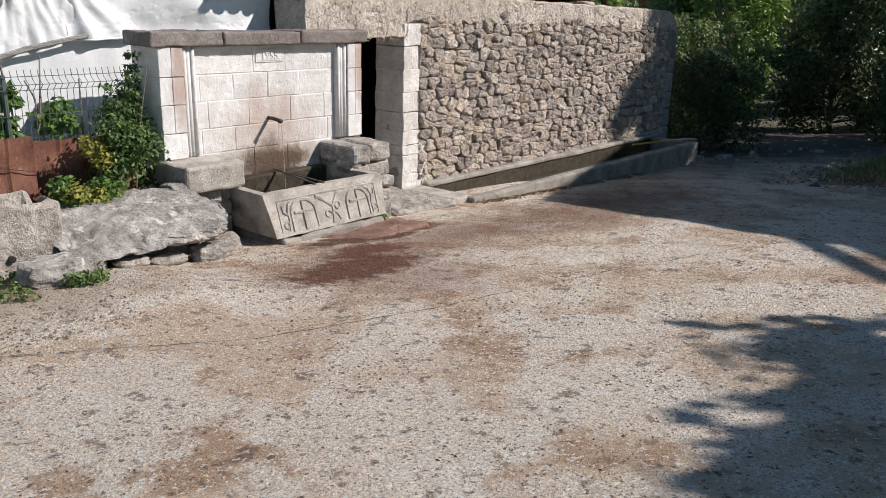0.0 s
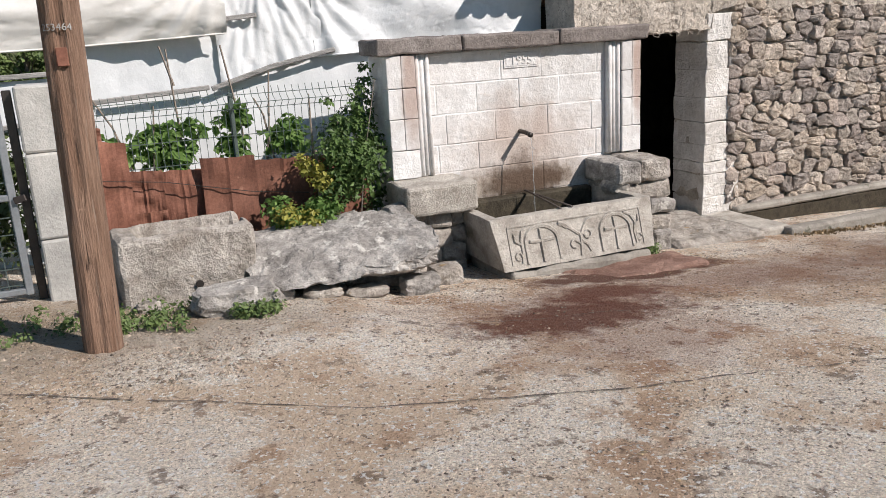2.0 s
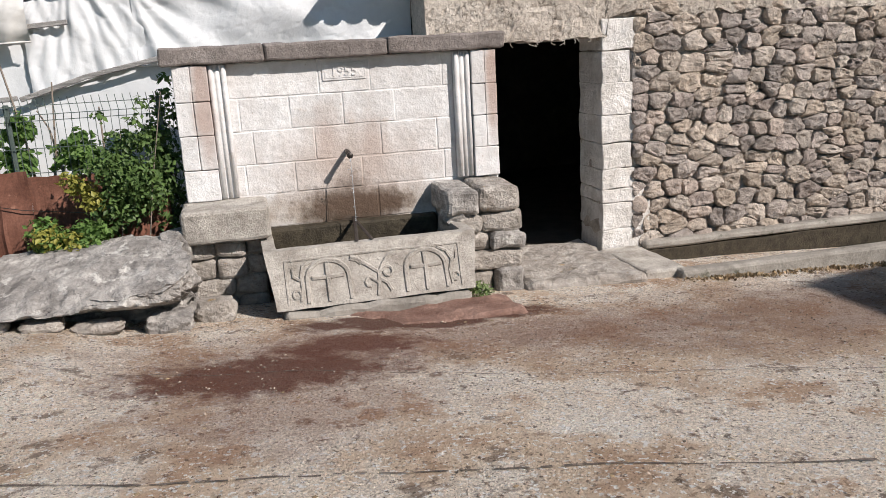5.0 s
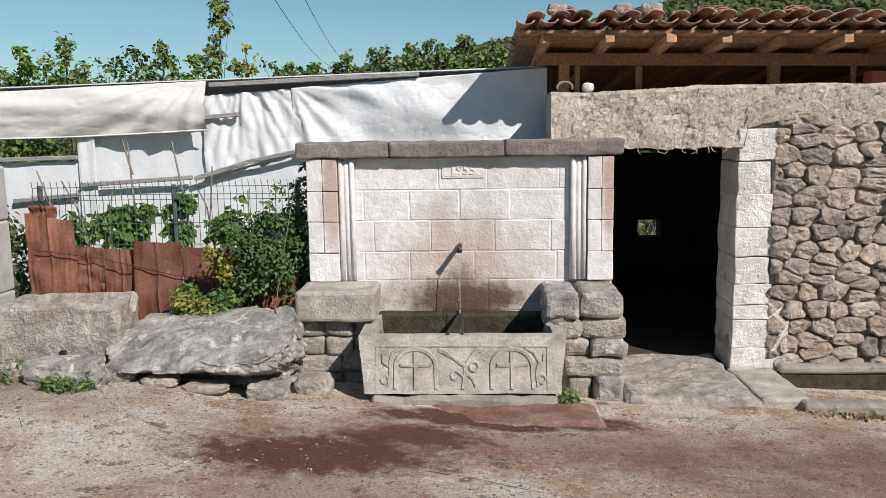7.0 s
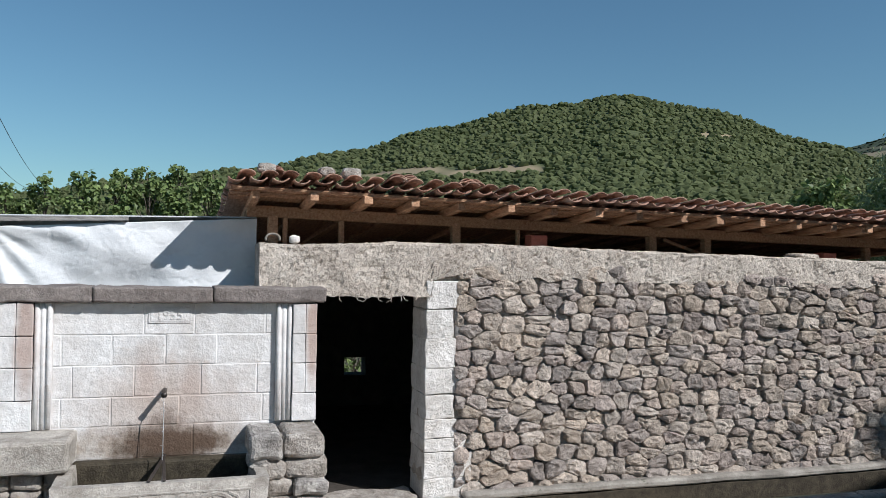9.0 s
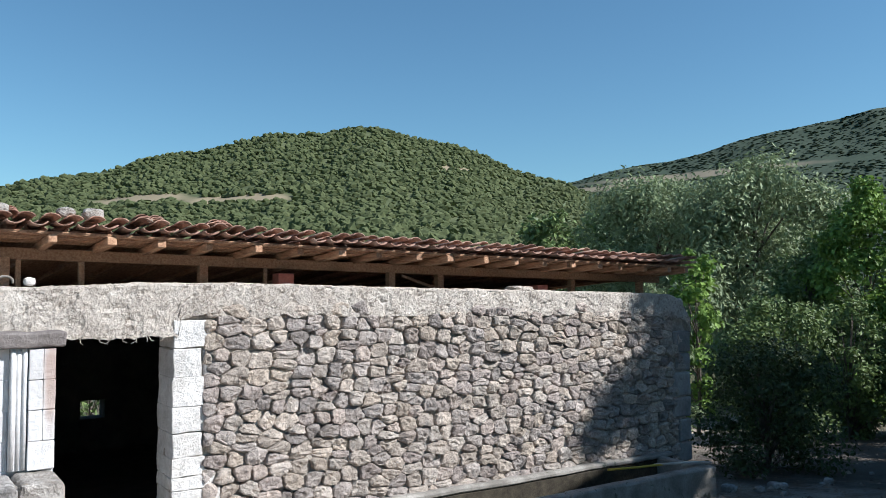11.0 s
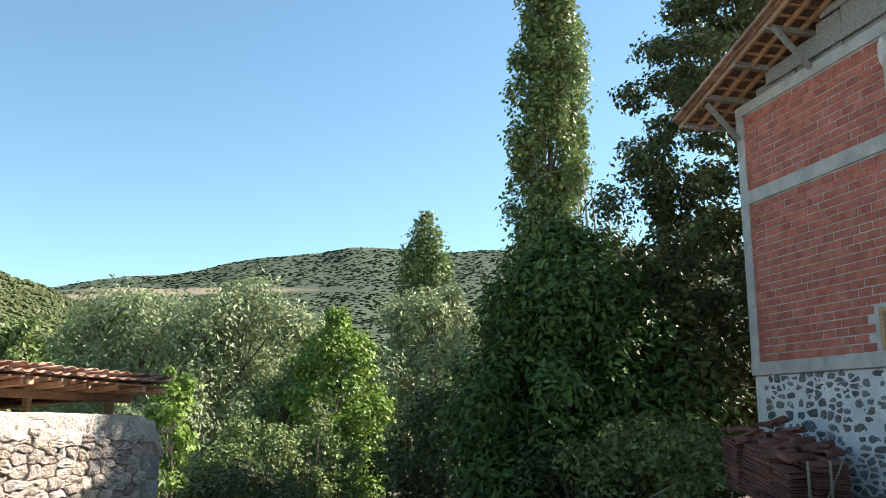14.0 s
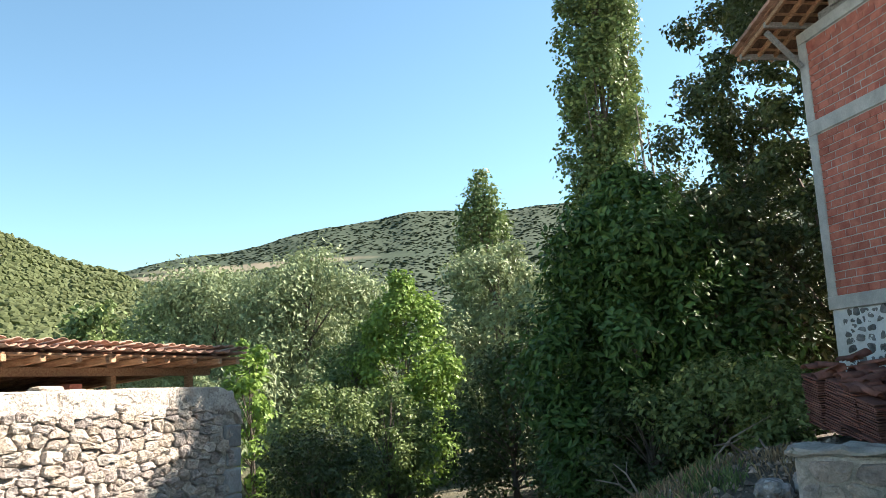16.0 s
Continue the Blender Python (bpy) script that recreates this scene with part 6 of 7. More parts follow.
# ---- loose stuff on the yard ----
def scatter(name, label, count, x0, x1, y0, y1, smin, smax, mat, seed, flat=0.6):
    r = np.random.default_rng(seed)
    unit = np.array([(1, 0, 0), (0.3, 0.9, 0), (-0.8, 0.5, 0), (-0.7, -0.6, 0), (0.4, -0.9, 0), (0.1, 0.05, 1), (0, 0, -0.6)])
    tri = np.array([(0, 1, 5), (1, 2, 5), (2, 3, 5), (3, 4, 5), (4, 0, 5), (1, 0, 6), (2, 1, 6), (3, 2, 6), (4, 3, 6), (0, 4, 6)])
    x, y = r.uniform(x0, x1, count), r.uniform(y0, y1, count)
    s = smin + (smax - smin) * r.random(count) ** 4
    a = r.random(count) * 6.283
    u = unit[None] * (0.7 + 0.6 * r.random((count, 7, 1)))
    px = u[..., 0] * np.cos(a)[:, None] - u[..., 1] * np.sin(a)[:, None] * 0.7
    py = u[..., 0] * np.sin(a)[:, None] + u[..., 1] * np.cos(a)[:, None] * 0.7
    v = np.stack([x[:, None] + px * s[:, None], y[:, None] + py * s[:, None], ground_z(x, y)[:, None] + u[..., 2] * s[:, None] * flat], -1)
    f = tri[None] + (np.arange(count) * 7)[:, None, None]
    tagged(new(name, big_mesh(name, v.reshape(-1, 3), f.reshape(-1, 3), mat)), label, "gravel", kind="stuff")


scatter("yard_gravel", "loose grit and pebbles on the yard", 17000, -5.5, 6, -6.2, -1.1, 0.003, 0.014, PEBBLE, 1)
scatter("verge_gravel", "gravel along the stony verge", 3500, -5.5, -2.6, -2.6, -0.9, 0.005, 0.022, PEBBLE, 2)
scatter("lane_rubble", "small rubble strewn over the lane", 2500, 9, 32, -4.5, 6, 0.012, 0.09, PEBBLE, 3)
scatter("bank_rubble", "broken stones and earth clods on the bank", 4500, 7.6, 14, -8.2, -2.8, 0.015, 0.11, PEBBLE, 7)
scatter("yard_litter", "scraps of dry leaves and straw", 1600, -6, 8, -6.5, -0.8, 0.005, 0.02, STRAW, 4, 0.25)


def crack(name, label, pts, width, seed):
    """A dirt-filled joint in the yard, following its surface."""
    r = random.Random(seed)
    verts, faces = [], []
    fine = []
    for (ax, ay), (bx, by) in zip(pts, pts[1:]):
        for k in range(26):
            fine.append((ax + (bx - ax) * k / 26, ay + (by - ay) * k / 26))
    for i, (x, y) in enumerate(fine):
        w = width * (0.35 + 0.9 * abs(noise.noise(Vector((x * 6, y * 6, seed)))))
        y += 0.02 * noise.noise(Vector((x * 3, seed, 0)))
        for s in (-1, 1):
            verts.append((x, y + s * w, gz(x, y) + 0.018 * noise.noise(Vector((x * 1.3, y * 1.3, 0))) + 0.008 * noise.noise(Vector((x * 5, y * 5, 3))) + 0.006))
    for i in range(len(fine) - 1):
        if r.random() > 0.12:
            faces.append((2 * i, 2 * i + 2, 2 * i + 3, 2 * i + 1))
    tagged(new(name, mesh(name, verts, faces, BARK)), label, "crack", kind="structure")


crack("ground_crack", "dark dirt-filled joint in the yard surface", [(-4.6, -2.3), (-3.56, -2.84), (-2.75, -3.33), (-1.54, -3.75), (-0.72, -3.88), (0.52, -4.15), (2.0, -4.6), (3.5, -5.1)], 0.009, 2)
crack("ground_crack", "fainter second joint in the yard surface", [(-2.9, -1.68), (-1.93, -2.12), (-0.74, -2.36), (0.58, -2.86), (1.48, -3.13), (3.0, -3.5)], 0.006, 5)
crack("ground_crack", "short crossing joint in the yard surface", [(-2.95, -2.1), (-2.75, -2.4)], 0.007, 7)

# ---- lane side: trees, bank, house ----
def from_cam(az, d):
    return 0.24 + d * math.sin(radians(az)), -8.25 + d * math.cos(radians(az))


def top_h(x, y, d, el):
    return 2.32 + d * math.tan(radians(el)) - gz(x, y)


def placed(name, label, az, d, el, radius, mat, seed, **kw):
    x, y = from_cam(az, d)
    return tree(name, label, x, y, top_h(x, y, d, el), radius, mat, seed, **kw)


placed("walnut_tree", "dense dark green walnut tree shading the lane", 78.6, 16.5, 12.3, 2.7, LEAF_WALNUT, 41, ex=0.85, leaf=0.17, count=60000, clumps=190, base=0.03, trunk=0.16, clump=0.24, shape=0.46, lumps=0.22)
placed("oak_tree", "tall dark oak with open branches beside the house", 91.0, 19.2, 33.0, 3.2, LEAF_OAK, 42, ex=1.25, leaf=0.125, count=70000, clumps=280, base=0.1, trunk=0.2, clump=0.165, shape=0.6, flat=0.65, lumps=0.18)
placed("oak_tree", "lower dark oak filling the shade behind the lane bank", 83.5, 17.5, 11.0, 2.3, LEAF_OAK, 43, leaf=0.15, count=16000, clumps=80, base=0.04, trunk=0.14, clump=0.26)
placed("poplar_tree", "very tall slender poplar with grey inner twigs", 77.3, 36, 33.5, 2.05, LEAF_POPLAR, 44, leaf=0.19, count=56000, clumps=520, base=0.06, form="column", trunk=0.2, clump=0.26, shape=0.8, flat=1.9, lumps=0.12)
placed("poplar_tree", "small slender poplar far down the lane", 68.3, 68, 13.7, 2.6, LEAF_POPLAR, 45, leaf=0.3, count=16000, clumps=200, base=0.1, form="column", trunk=0.2, clump=0.34, shape=0.8, flat=1.7, lumps=0.05)
placed("willow_tree", "grey-green willow behind the barn", 49.6, 44, 7.4, 5.2, LEAF_WILLOW, 46, leaf=0.26, count=34000, clumps=80, clump=0.28, base=0.1, trunk=0.2, shape=0.42, droop=0.5)
placed("willow_tree", "rounded grey-green willow by the lane", 55.6, 40, 8.1, 5.0, LEAF_WILLOW, 47, leaf=0.26, count=36000, clumps=80, clump=0.28, base=0.08, trunk=0.2, shape=0.42, droop=0.5)
placed("willow_tree", "pale willow at the lane's far end", 69.0, 38, 8.6, 3.9, LEAF_WILLOW, 48, leaf=0.26, count=26000, clumps=80, clump=0.28, base=0.08, trunk=0.18, shape=0.42, droop=0.5)
placed("young_tree", "bright green young tree at the lane's edge", 62.2, 29, 7.0, 2.2, LEAF_BRIGHT, 49, leaf=0.15, count=20000, clumps=110, lumps=0.12, clump=0.22, base=0.08, ex=0.9, trunk=0.08, shape=0.75)
placed("young_tree", "bright green sapling beyond the barn corner", 51.8, 24, 2.6, 1.2, LEAF_BRIGHT, 50, leaf=0.17, count=3000, clumps=30, base=0.1, trunk=0.06, shape=0.75)
placed("willow_bush", "grey-green willow bush at the barn corner", 49.0, 20, 0.8, 1.2, LEAF_WILLOW, 51, leaf=0.17, count=6000, clumps=40, base=0.03, trunk=0.06, shape=0.3, droop=0.7, category="bush")
placed("hedge_bush", "round dark bush beside the lane", 56.0, 15.8, -3.7, 1.45, LEAF_OAK, 52, leaf=0.085, count=12000, clumps=70, base=0.02, trunk=0.06, form="bush", clump=0.33, category="bush")
placed("hedge_bush", "leafy bush behind the round bush", 56.5, 22, -0.6, 1.6, LEAF_BUSH, 53, leaf=0.13, count=8000, clumps=50, base=0.02, trunk=0.06, form="bush", category="bush")
placed("hedge_bush", "leafy bush lining the lane", 61.0, 24, -0.5, 1.5, LEAF_BUSH, 54, leaf=0.13, count=8000, clumps=50, base=0.02, trunk=0.06, form="bush", category="bush")
placed("hedge_bush", "yellow-green bush at the lane's bend", 64.4, 33, -2.2, 1.1, LEAF_BRIGHT, 55, leaf=0.15, count=3500, clumps=30, base=0.02, trunk=0.05, form="bush", category="bush")
placed("hedge_bush", "tall green hedge tree along the lane", 58.8, 30, 3.2, 2.0, LEAF_BUSH, 56, leaf=0.19, count=8000, clumps=60, base=0.03, trunk=0.1)
placed("hedge_bush", "dark hedge in the shade of the walnut", 69.5, 25, 1.5, 2.2, LEAF_OAK, 57, leaf=0.15, count=11000, clumps=70, base=0.02, trunk=0.1, category="bush")
placed("hedge_bush", "dark undergrowth on the lane bank", 74.5, 19, -0.5, 1.7, LEAF_OAK, 58, leaf=0.12, count=9000, clumps=60, base=0.02, trunk=0.06, form="bush", category="bush")
placed("hedge_bush", "sunlit undergrowth below the oak", 82.5, 14.2, -0.3, 1.25, LEAF_BUSH, 59, leaf=0.10, count=8000, clumps=60, base=0.02, trunk=0.06, form="bush", category="bush")
placed("hedge_bush", "dark undergrowth on the lane bank", 78.5, 14.5, -2.5, 1.2, LEAF_OAK, 60, leaf=0.10, count=6000, clumps=50, base=0.02, trunk=0.06, form="bush", category="bush")
placed("hedge_bush", "shaded bush by the tile stack", 86.8, 13.8, -0.6, 0.8, LEAF_BUSH, 61, leaf=0.09, count=4000, clumps=40, base=0.02, trunk=0.05, form="bush", category="bush")
for k, (az, d, el, r) in enumerate(((46, 60, 5.5, 4.0), (52.5, 62, 5.5, 4.2), (59.5, 60, 4.8, 4), (65.5, 62, 4.2, 3.6), (72.5, 58, 6.2, 4.5), (42.5, 55, 5.5, 3.8), (78, 50, 7.5, 4.5))):
    placed("field_tree", "green field tree below the wooded hill", az, d, el, r, LEAF_BUSH if k % 2 else LEAF_POPLAR, 70 + k, leaf=0.42, count=5000, clumps=60, base=0.05, trunk=0.2, shape=0.7)
# trees out of view, added only to throw shade onto the yard
tree("unseen_yard_tree", "unseen leafy tree added behind the yard to cast shade", 5.4, -14.6, 7.0, 2.9, LEAF_WALNUT, 90, leaf=0.27, shape=0.65, count=34000, clumps=170, base=0.42, trunk=0.15, clump=0.24, lumps=0.12, ex=0.5)
tree("unseen_yard_tree", "lower unseen tree added to fill out the cast shade", 2.95, -13.35, 6.5, 2.2, LEAF_WALNUT, 92, leaf=0.26, shape=0.65, count=26000, clumps=130, base=0.42, trunk=0.1, clump=0.26, lumps=0.1, ex=0.5)

placed("oak_tree", "dark oak standing behind the lane bank", 85.0, 20.4, 16.5, 2.5, LEAF_OAK, 94, leaf=0.14, count=22000, clumps=90, base=0.1, trunk=0.18, clump=0.22)
# one more tree out of view, added to widen that shade
tree("unseen_yard_tree", "second unseen tree added behind the yard to cast shade", 7.3, -15.2, 7.6, 2.9, LEAF_WALNUT, 91, leaf=0.22, count=18000, clumps=70, base=0.3, trunk=0.15)

# two oaks hidden behind the walnut, added to darken the lane
placed("oak_tree", "hidden dark oak added to shade the lane's far part", 77.0, 27.5, 10.5, 3.0, LEAF_OAK, 95, leaf=0.2, count=12000, clumps=70, base=0.05, trunk=0.16, clump=0.25)
placed("oak_tree", "hidden dark oak added to shade the lane's bend", 79.5, 23, 9.5, 2.6, LEAF_OAK, 96, leaf=0.18, count=12000, clumps=70, base=0.05, trunk=0.16, clump=0.25)

# tree line behind the shed
def placed2(name, label, az, d, el, radius, mat, seed, **kw):
    x, y = 0.13 + d * math.sin(radians(az)), -7.3 + d * math.cos(radians(az))
    return tree(name, label, x, y, 2.02 + d * math.tan(radians(el)) - gz(x, y), radius, mat, seed, **kw)


for k, (az, d, el, r, m) in enumerate(((-31, 34, 4.6, 1.1, LEAF_POPLAR), (-29, 33, 4.9, 0.8, LEAF_BRIGHT), (-26.3, 33, 5.6, 0.9, LEAF_POPLAR), (-24, 36, 4.4, 1.3, LEAF_BUSH), (-22.6, 38, 4.9, 1.2, LEAF_OAK), (-20.6, 33, 5.3, 0.8, LEAF_POPLAR), (-18.4, 34, 4.8, 0.9, LEAF_BRIGHT), (-16.9, 30, 8.1, 0.75, LEAF_POPLAR), (-15.2, 31, 5.6, 0.4, LEAF_YEL), (-13.4, 40, 4.5, 1.5, LEAF_OAK), (-33, 32, 5.0, 1.6, LEAF_BUSH), (-27.6, 37, 4.2, 1.6, LEAF_BUSH), (-35, 31, 4.6, 1.7, LEAF_BUSH))):
    placed2("field_tree" if m is not LEAF_POPLAR else "poplar_sapling", "young tree in the hedge line behind the shed", az, d, el + 0.4, r * 1.7, LEAF_SAPLING if m is LEAF_POPLAR else m, 100 + k, leaf=0.2, count=1500 if r > 0.5 else 260, clumps=26, base=0.12, trunk=0.05, shape=0.75, form="cone" if m is LEAF_POPLAR else "round", clump=0.27)
for k, az in enumerate((-13, -10.8, -8.6, -6.4, -4.4, -2.4, -0.4, 1.6, 3.6)):
    placed2("field_tree", "dark oak in the wood edge behind the shed", az, 62, (4.4, 4.6, 5.0, 5.5, 5.7, 6.2, 6.2, 6.2, 6.0)[k], 2.2, LEAF_BUSH, 130 + k, leaf=0.34, count=2400, clumps=40, base=0.1, trunk=0.15, shape=0.8)

placed2("garden_bush", "green bush seen through the barn's back opening", 11.8, 18, -2.0, 1.3, LEAF_BUSH, 160, leaf=0.14, count=3500, clumps=30, base=0.02, trunk=0.05, form="bush", category="bush")
# bare stems beside the tall poplar, dry branches on the bank
for az, el0, el1, d in ((79.8, 8, 17.7, 34), (80.4, 8, 16, 34), (79.4, 8, 15, 34)):
    x, y = from_cam(az, d)
    tagged(part("bare_stem", tube([(x, y, gz(x, y)), (x + 0.2, y, 2.3 + d * math.tan(radians((el0 + el1) / 2))), (x + 0.5, y + 0.2, 2.3 + d * math.tan(radians(el1)))], 0.09, 6, 0.25), TWIG), "bare dead stem beside the poplar", "stem", "bare stems")
for k in range(9):
    rs = random.Random(k)
    x, y = from_cam(rs.uniform(75, 86), rs.uniform(10.5, 13))
    z = gz(x, y)
    a = rs.random() * 6.28
    p = Vector((x, y, z + 0.02))
    q = p + Vector((math.cos(a) * 0.7, math.sin(a) * 0.7, rs.uniform(0.05, 0.6)))
    bm = tube([p, p.lerp(q, 0.5) + Vector((0, 0, 0.1)), q], 0.02, 5, 0.4)
    tube_into(bm, [p.lerp(q, 0.5) + Vector((0, 0, 0.1)), q + Vector((0.15, -0.2, 0.1))], 0.01, 5, 0.4)
    tagged(part("dry_branch", bm, TWIG), "dry fallen branch on the stony bank", "branch", "branches on the bank")
for k in range(34):
    rs = random.Random(50 + k)
    if k < 20:
        x, y = rs.uniform(8.0, 11.0), rs.uniform(-8.0, -4.6)
    else:
        x, y = rs.uniform(10.3, 15), rs.uniform(-2.2, 0.6)
    s = rs.uniform(0.12, 0.42) if k < 20 else rs.uniform(0.08, 0.22)
    tagged(part("rubble_stone", boulder((x, y, gz(x, y) + s * 0.2), (s, s * rs.uniform(0.7, 1.1), s * rs.uniform(0.5, 0.8)), k * 1.7, 0.16, 0.4, 3), GREYROCK), "grey rubble stone lying on the bank" if k < 20 else "small grey rubble stone on the lane", "stone", "rubble stones")
weeds("bank_weeds", "straggling weeds on the shaded bank", 8.5, 13, -7, -3.6, 3600, 0.18, 8, LEAF_BUSH, 70, 0.14)
weeds("bank_grass", "dry grass tufts on the bank", 8.0, 12.5, -7.6, -4, 5000, 0.16, 9, STRAW, 60, 0.2)

# low wall in front of the tile stack
lw = thing("low_wall", "low rubble wall capped with pale mortar", "wall", (9.3, -9.2, 0.5))
part("wall_core", block((9.2, -11.5, 0.0), (9.62, -7.78, 1.30), 0.03, 0.03, 10, 3), MORTAR, lw)
part("cap", block((9.14, -11.5, 1.30), (9.68, -7.72, 1.385), 0.03, 0.05, 34, 5), OLDCONC, lw, "pale mortar cap")
rs = random.Random(77)
for p, poly in stone_cells(rs, -11.4, -7.8, lambda x: 0.3, lambda x: 1.24, 0.3, 0.22):
    made = stone_mesh(rs, poly, 0.02, 0.06)
    if made:
        mpart("stone", mesh("stone", [(9.205 - y, x, z) for x, y, z in made[0]], made[1], RUBBLE), lw)

# tile stack: flat tiles piled in leaning columns, curved ridge tiles thrown on top
stack = thing("tile_stack", "leaning piles of dark red roof tiles by the house", "roof tiles", (12.9, -8.6, 1.0))
U, N = Vector((-0.827, -0.562, 0)), Vector((-0.562, 0.827, 0))
tm = block((-0.165, -0.15, -0.010), (0.165, 0.15, 0.010), 0.004)
tme = bpy.data.meshes.new("tile")
tm.to_mesh(tme)
tm.free()
tme.materials.append(TILESTACK)
rv, rf = [], []
for y, r in ((-0.2, 0.10), (0.2, 0.085)):
    for k in range(9):
        a = math.pi * k / 8
        rv += [(math.cos(a) * r, y, math.sin(a) * r * 0.8), (math.cos(a) * (r - 0.016), y, math.sin(a) * (r - 0.016) * 0.8)]
for k in range(8):
    a, b, c, d = 2 * k, 2 * k + 2, 2 * k + 20, 2 * k + 18
    rf += [(a, b, c, d), (a + 1, d + 1, c + 1, b + 1), (a, a + 1, b + 1, b), (d, c, c + 1, d + 1)]
rf += [(0, 18, 19, 1), (16, 17, 35, 34)]
ridge_tile = mesh("ridge_tile", rv, rf, TILESTACK, True)
rs = random.Random(12)
NEAR, ALONG, SIDE = Vector((12.24, -8.66, 0)), Vector((0.78, 0.625, 0)), Vector((0.52, -0.85, 0))
turn = math.degrees(math.atan2(ALONG.y, ALONG.x))
top_at = lambda a, b: 1.60 + 0.32 * a + 0.12 * b
for ia in range(4):
    for ib in range(3):
        a, b = 0.17 + ia * 0.335, 0.16 + ib * 0.33
        lean_out = rs.gauss(0, 0.012)
        z = gz(12.8, -8.6) + 0.32 * a * 0.5 - 0.02
        n = 0
        while z < top_at(a, b) - 0.01 + rs.gauss(0, 0.01):
            c = NEAR + ALONG * (a + rs.gauss(0, 0.010)) + SIDE * (b + rs.gauss(0, 0.010) + lean_out * n * 0.1)
            ob = mpart("tile", tme, stack)
            ob.matrix_basis = Matrix.Translation((c.x, c.y, z)) @ pose(0, 0, 0, rs.gauss(0, 1.2), -17 + rs.gauss(0, 1.5), turn + rs.gauss(0, 2.5))
            z += 0.034
            n += 1
for k in range(22):
    a, b = rs.uniform(0.25, 1.38), rs.uniform(0.1, 0.98)
    heap = 0.07 + 0.14 * rs.random() * (a / 1.3)
    c = NEAR + ALONG * a + SIDE * b
    ob = mpart("ridge_tile", ridge_tile, stack)
    ob.matrix_basis = Matrix.Translation((c.x, c.y, top_at(a, b) - 0.03 + heap * 0.5)) @ pose(0, 0, 0, rs.gauss(0, 9), rs.gauss(-12, 10), turn + rs.choice((0, 0, 90)) + rs.gauss(0, 16))
for k, (p, q) in enumerate(((0.25, 0.28), (0.58, 0.62), (0.36, 0.86))):
    lo, hi = NEAR + SIDE * p - ALONG * 0.06, NEAR + SIDE * q - ALONG * 0.02
    tagged(part("stake", tube([(lo.x, lo.y, 1.0), (hi.x, hi.y, 1.75 if k < 2 else 1.82)], 0.024 if k < 2 else 0.016, 6, 0.8), TWIG), "grey wooden stake propping the stacked tiles", "stake", "stakes at the tile stack")


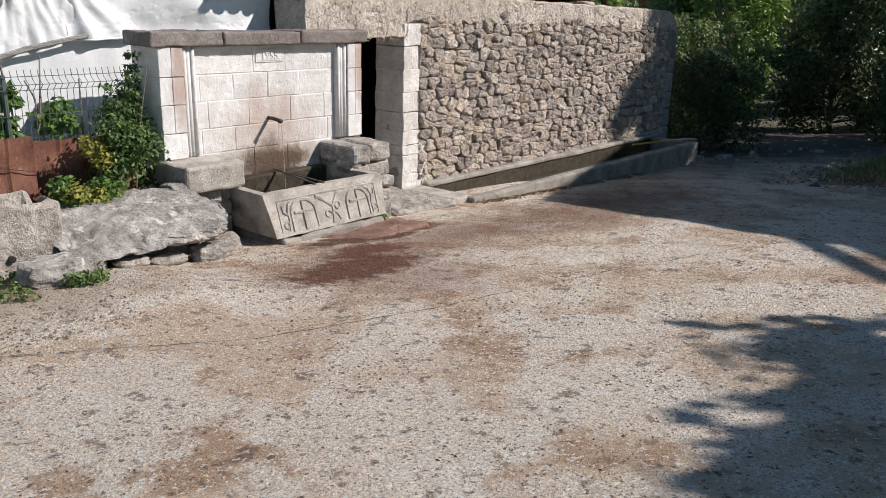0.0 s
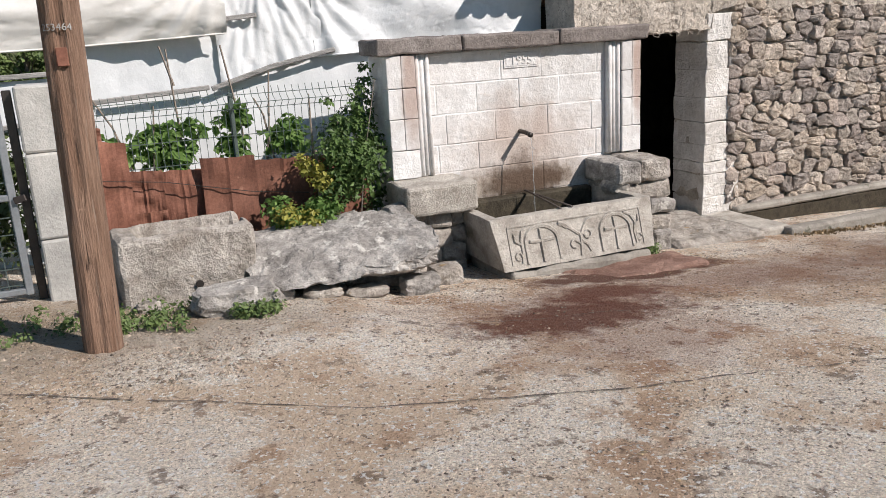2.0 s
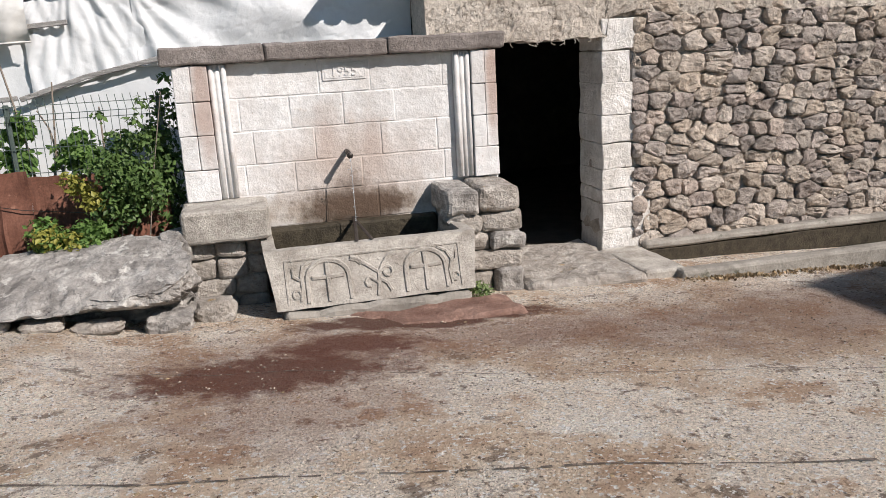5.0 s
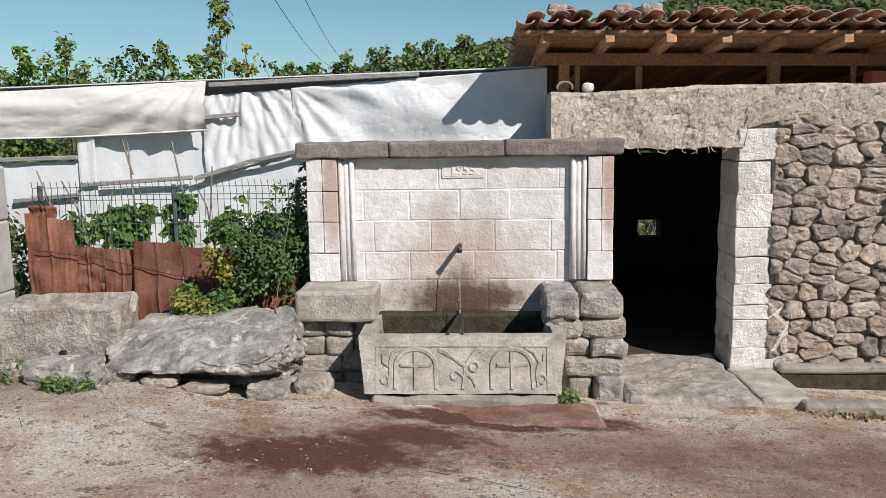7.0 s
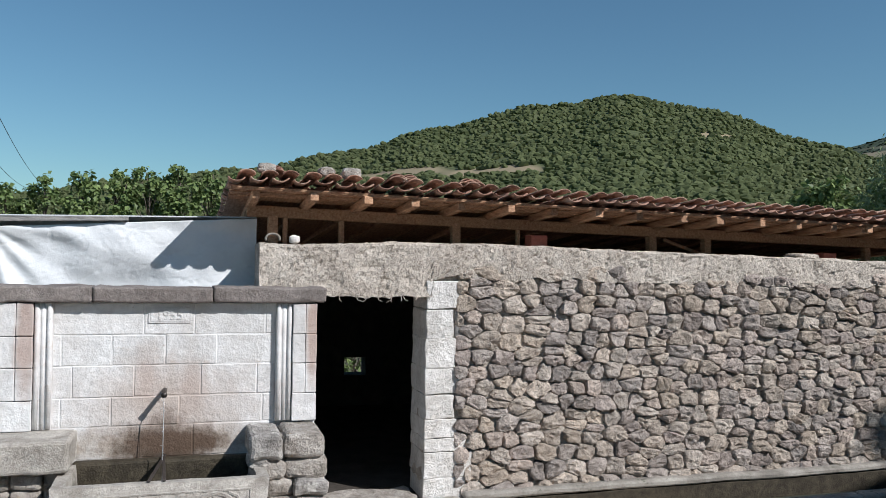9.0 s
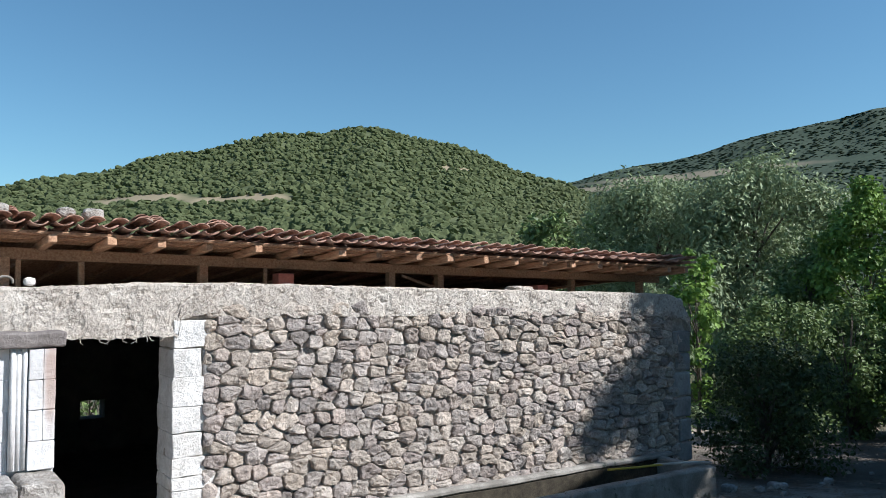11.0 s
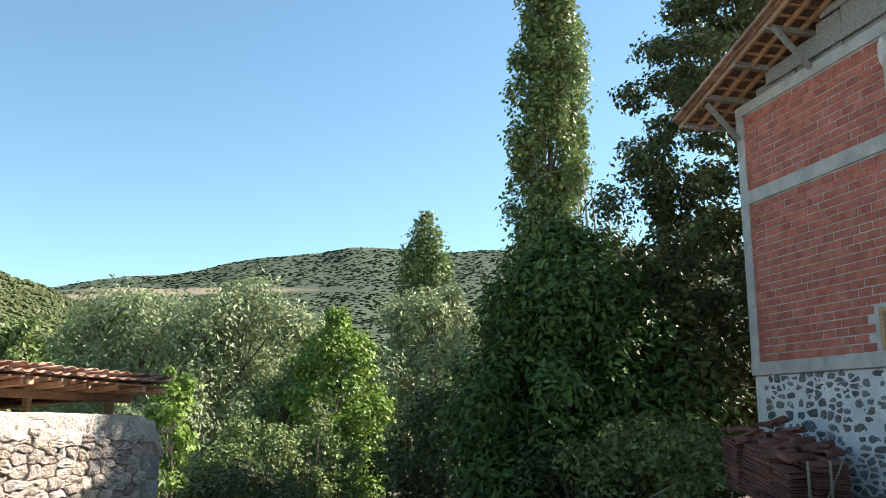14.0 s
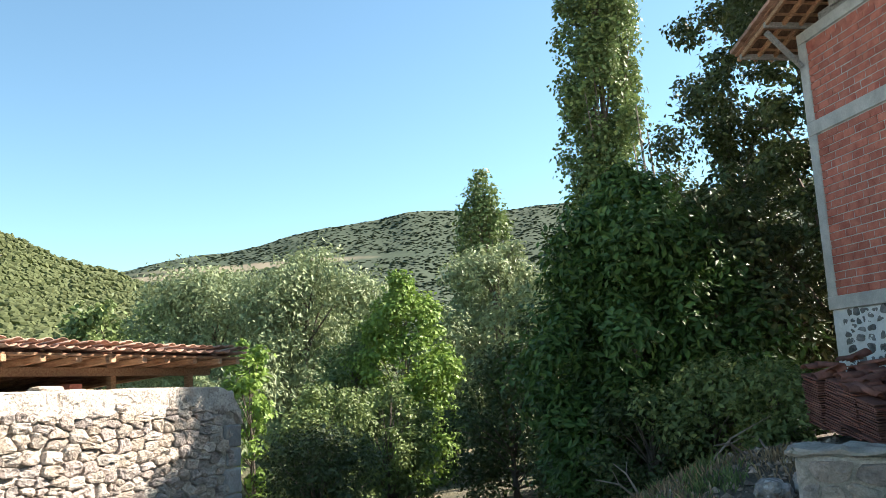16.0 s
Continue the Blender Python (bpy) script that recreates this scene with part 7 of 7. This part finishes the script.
# ---- the house ----
def build_house():
    C = Vector((15.5, -8.32, 0))
    P = lambda s, out, z: C + U * s + N * out + Vector((0, 0, z))
    h = thing("house", "unfinished red brick house on a whitewashed stone base", "house", (C.x, C.y, 0.6))
    LEN, DEPTH, ZL, ZB, ZT = 9.6, 8.0, 3.2, 6.0, 7.72

    def slab(name, s0, s1, o0, o1, z0, z1, mat, bevel=0.01, label="", parent=None):
        bm = bmesh.new()
        vs = [bm.verts.new(P(s, o, z)) for s in (s0, s1) for o in (o0, o1) for z in (z0, z1)]
        for f in ((0, 1, 3, 2), (4, 6, 7, 5), (0, 4, 5, 1), (2, 3, 7, 6), (0, 2, 6, 4), (1, 5, 7, 3)):
            bm.faces.new([vs[i] for i in f])
        if bevel:
            bmesh.ops.bevel(bm, geom=bm.edges[:], offset=bevel, segments=1, affect="EDGES")
        return part(name, bm, mat, parent or h, label)

    slab("base_wall", 0, LEN, -0.5, -0.03, -0.5, ZL - 0.2, WHITEWASH, 0.02, "whitewashed rubble base wall")
    slab("side_wall", 0.0, 0.3, -DEPTH, -0.5, -0.5, ZT, BRICK, 0.0)
    slab("side_wall", LEN - 0.3, LEN, -DEPTH, -0.5, -0.5, ZT, BRICK, 0.0)
    slab("rear_wall", 0, LEN, -DEPTH - 0.3, -DEPTH, -0.5, ZT, BRICK, 0.0)
    slab("backing_wall", 0.3, LEN - 0.3, -0.4, -0.014, ZL - 0.2, ZT + 0.1, CONCRETE, 0.0)
    # concrete frame
    slab("beam", 0, LEN, -0.3, 0.03, ZL - 0.2, ZL + 0.02, CONCRETE)
    slab("beam", 0, LEN, -0.3, 0.02, ZB, ZB + 0.24, CONCRETE)
    slab("beam", 0, LEN, -0.3, 0.02, ZT - 0.06, ZT + 0.14, CONCRETE)
    cols = (0.0, 3.55, 6.6, LEN - 0.22)
    for s in cols:
        slab("column", s, s + 0.22, -0.3, 0.015, ZL + 0.022, ZB - 0.002, CONCRETE)
        slab("column", s, s + 0.22, -0.3, 0.015, ZB + 0.242, ZT - 0.062, CONCRETE)
    # window low in the first bay
    win = slab("window", 3.10, 3.54, -0.25, -0.008, 3.25, 3.75, GREYWOOD, 0.0, "boarded window opening")
    for s0, s1, z0, z1 in ((3.04, 3.11, 3.23, 3.82), (3.04, 3.54, 3.76, 3.82)):
        slab("frame", s0, s1, -0.1, 0.03, z0, z1, RAFTER, 0.005, "", win)
    # bricks
    bl, bh = 0.27, 0.132
    b = block((0, -0.1, 0), (bl - 0.016, 0, bh - 0.016), 0.004)
    bme = bpy.data.meshes.new("brick")
    b.to_mesh(bme)
    b.free()
    bme.materials.append(BRICK)
    ang = math.degrees(math.atan2(U.y, U.x))
    unit = [tuple(v.co) for v in bme.vertices]
    uf = [tuple(p.vertices) for p in bme.polygons]
    rs = random.Random(9)
    jv, jf, off, n = [], [], 0, 0
    for z0, z1 in ((ZL + 0.025, ZB - 0.01), (ZB + 0.245, ZT - 0.07)):
        for a, c in zip(cols, cols[1:]):
            r = 0
            z = z0
            while z + bh < z1 + 0.05:
                s = a + 0.225 - (bl * 0.5 if r % 2 else 0)
                while s < c - 0.01:
                    s0, s1 = max(s, a + 0.225), min(s + bl, c - 0.003)
                    inwin = z < 3.82 and s1 > 3.04 and s0 < 3.55
                    if s1 - s0 > 0.05 and not inwin:
                        zz = min(z, z1 - bh)
                        # bricks step out along U, so their local x runs along it and local y looks inwards
                        m = Matrix.Translation(P(s0, -0.004 + rs.gauss(0, 0.004), zz)) @ Matrix(((U.x, -N.x * -1, 0, 0), (U.y, -N.y * -1, 0, 0), (0, 0, 1, 0), (0, 0, 0, 1))) @ Matrix.Diagonal(((s1 - s0) / bl, 1, 1, 1))
                        if a < 0.1 and z0 < 4 and n < 300 and s0 > 1.2:
                            n += 1
                            ob = mpart("brick", bme, h)
                            ob.matrix_basis = m
                        else:
                            jv += [tuple(m @ Vector(q)) for q in unit]
                            jf += [tuple(i + off for i in f) for f in uf]
                            off += len(unit)
                    s += bl
                z += bh
                r += 1
    ob = mpart("bricks", mesh("bricks", jv, jf, BRICK_J), h)
    ob["kind"] = "stuff"
    # dark stones showing through the whitewash
    jv, jf, off, n = [], [], 0, 0
    for p, poly in stone_cells(rs, 0.25, LEN, lambda x: 0.6, lambda x: ZL - 0.25, 0.24, 0.155):
        if rs.random() < 0.08:
            continue
        k = rs.uniform(0.6, 1.0)
        poly = [(p[0] + (q[0] - p[0]) * k * rs.uniform(0.75, 1.1), p[1] + (q[1] - p[1]) * k * rs.uniform(0.75, 1.1)) for q in poly]
        made = stone_mesh(rs, poly, 0.006, 0.014)
        if made and p[0] < 4.3 and p[1] > 0.9:
            mpart("stone", mesh("stone", [tuple(P(x, y - 0.03, z)) for x, y, z in made[0]], made[1], DARKSTONE), h)
    # gable boarding
    RS, RZ = 4.3, 9.155
    sl, sr = (RZ - 7.75) / (RS + 0.8), 0.62
    roof_z = lambda s: 7.75 + (s + 0.8) * sl if s < RS else RZ - (s - RS) * sr
    k = 0
    s = 0.05
    while s < LEN - 0.1:
        w = 0.55
        z1 = min(roof_z(s), roof_z(min(s + w, LEN))) - 0.12
        if z1 > ZT + 0.2:
            slab("gable_board", s, min(s + w - 0.012, LEN), -0.12, -0.02 - 0.012 * (k % 2), ZT + 0.142, z1, GREYWOOD, 0.004)
        s += w
        k += 1
    for z in (8.15, 8.55):
        s0 = (z - 7.75) / sl - 0.5
        part("gable_rail", timber(P(s0, 0.0, z), P(RS + 1, 0.0, z), 0.05, 0.12), GREYWOOD, h)
    part("gable_rail", timber(P(1.0, 0.02, ZT + 0.33), P(LEN - 0.6, 0.02, ZT + 0.33), 0.05, 0.22), GREYWOOD, h)
    # roof: rafters, purlins, boards and tiles
    out = 0.75
    for o0 in (0.0,):
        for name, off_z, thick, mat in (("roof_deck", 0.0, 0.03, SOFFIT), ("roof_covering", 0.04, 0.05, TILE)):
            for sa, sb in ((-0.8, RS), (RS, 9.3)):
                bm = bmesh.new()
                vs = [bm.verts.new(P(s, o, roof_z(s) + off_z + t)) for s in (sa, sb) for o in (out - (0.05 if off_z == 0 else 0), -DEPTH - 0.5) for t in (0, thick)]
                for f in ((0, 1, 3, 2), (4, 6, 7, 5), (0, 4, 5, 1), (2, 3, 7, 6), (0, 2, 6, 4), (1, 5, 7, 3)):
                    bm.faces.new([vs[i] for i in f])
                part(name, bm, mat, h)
    for s in (-0.65, 0.2, 1.1, 2.0, 2.9, 3.8, 4.7):
        part("purlin", timber(P(s, out - 0.02, roof_z(s) - 0.06), P(s, -1.5, roof_z(s) - 0.06), 0.06, 0.1), GREYWOOD, h)
    for k in range(16):
        s = -0.5 + 0.3 * k + 0.04 * math.sin(k * 2.3)
        part("soffit_batten", timber(P(s, out - 0.03, roof_z(s) - 0.022), P(s, -0.6, roof_z(s) - 0.022), 0.055, 0.035, bevel=0.003), RAFTER, h)
    for o in (out - 0.06, out - 0.38, 0.05):
        part("verge_rafter", timber(P(-0.78, o, roof_z(-0.78) - 0.04), P(RS, o, roof_z(RS) - 0.04), 0.06, 0.08), RAFTER, h)
    for s in (0.1, 2.1, 4.1):
        part("bracket", timber(P(s, 0.03, roof_z(s) - 0.75), P(s, out - 0.1, roof_z(s) - 0.12), 0.07, 0.09, U), GREYWOOD, h)
    k = 0
    s = -0.78
    while s < RS - 0.2:
        part("verge_tile", timber(P(s, out + 0.02, roof_z(s) + 0.10), P(s + 0.36, out + 0.02, roof_z(s + 0.36) + 0.085), 0.16, 0.07), TILE, h)
        s += 0.34
    # bleached animal skull fixed on the column
    part("skull_ornament", boulder(P(3.66, 0.07, 7.35), (0.16, 0.16, 0.42), 3.3, 0.2, 0.1, 3), QUOIN, h, "bleached animal skull fixed to the column")


build_house()
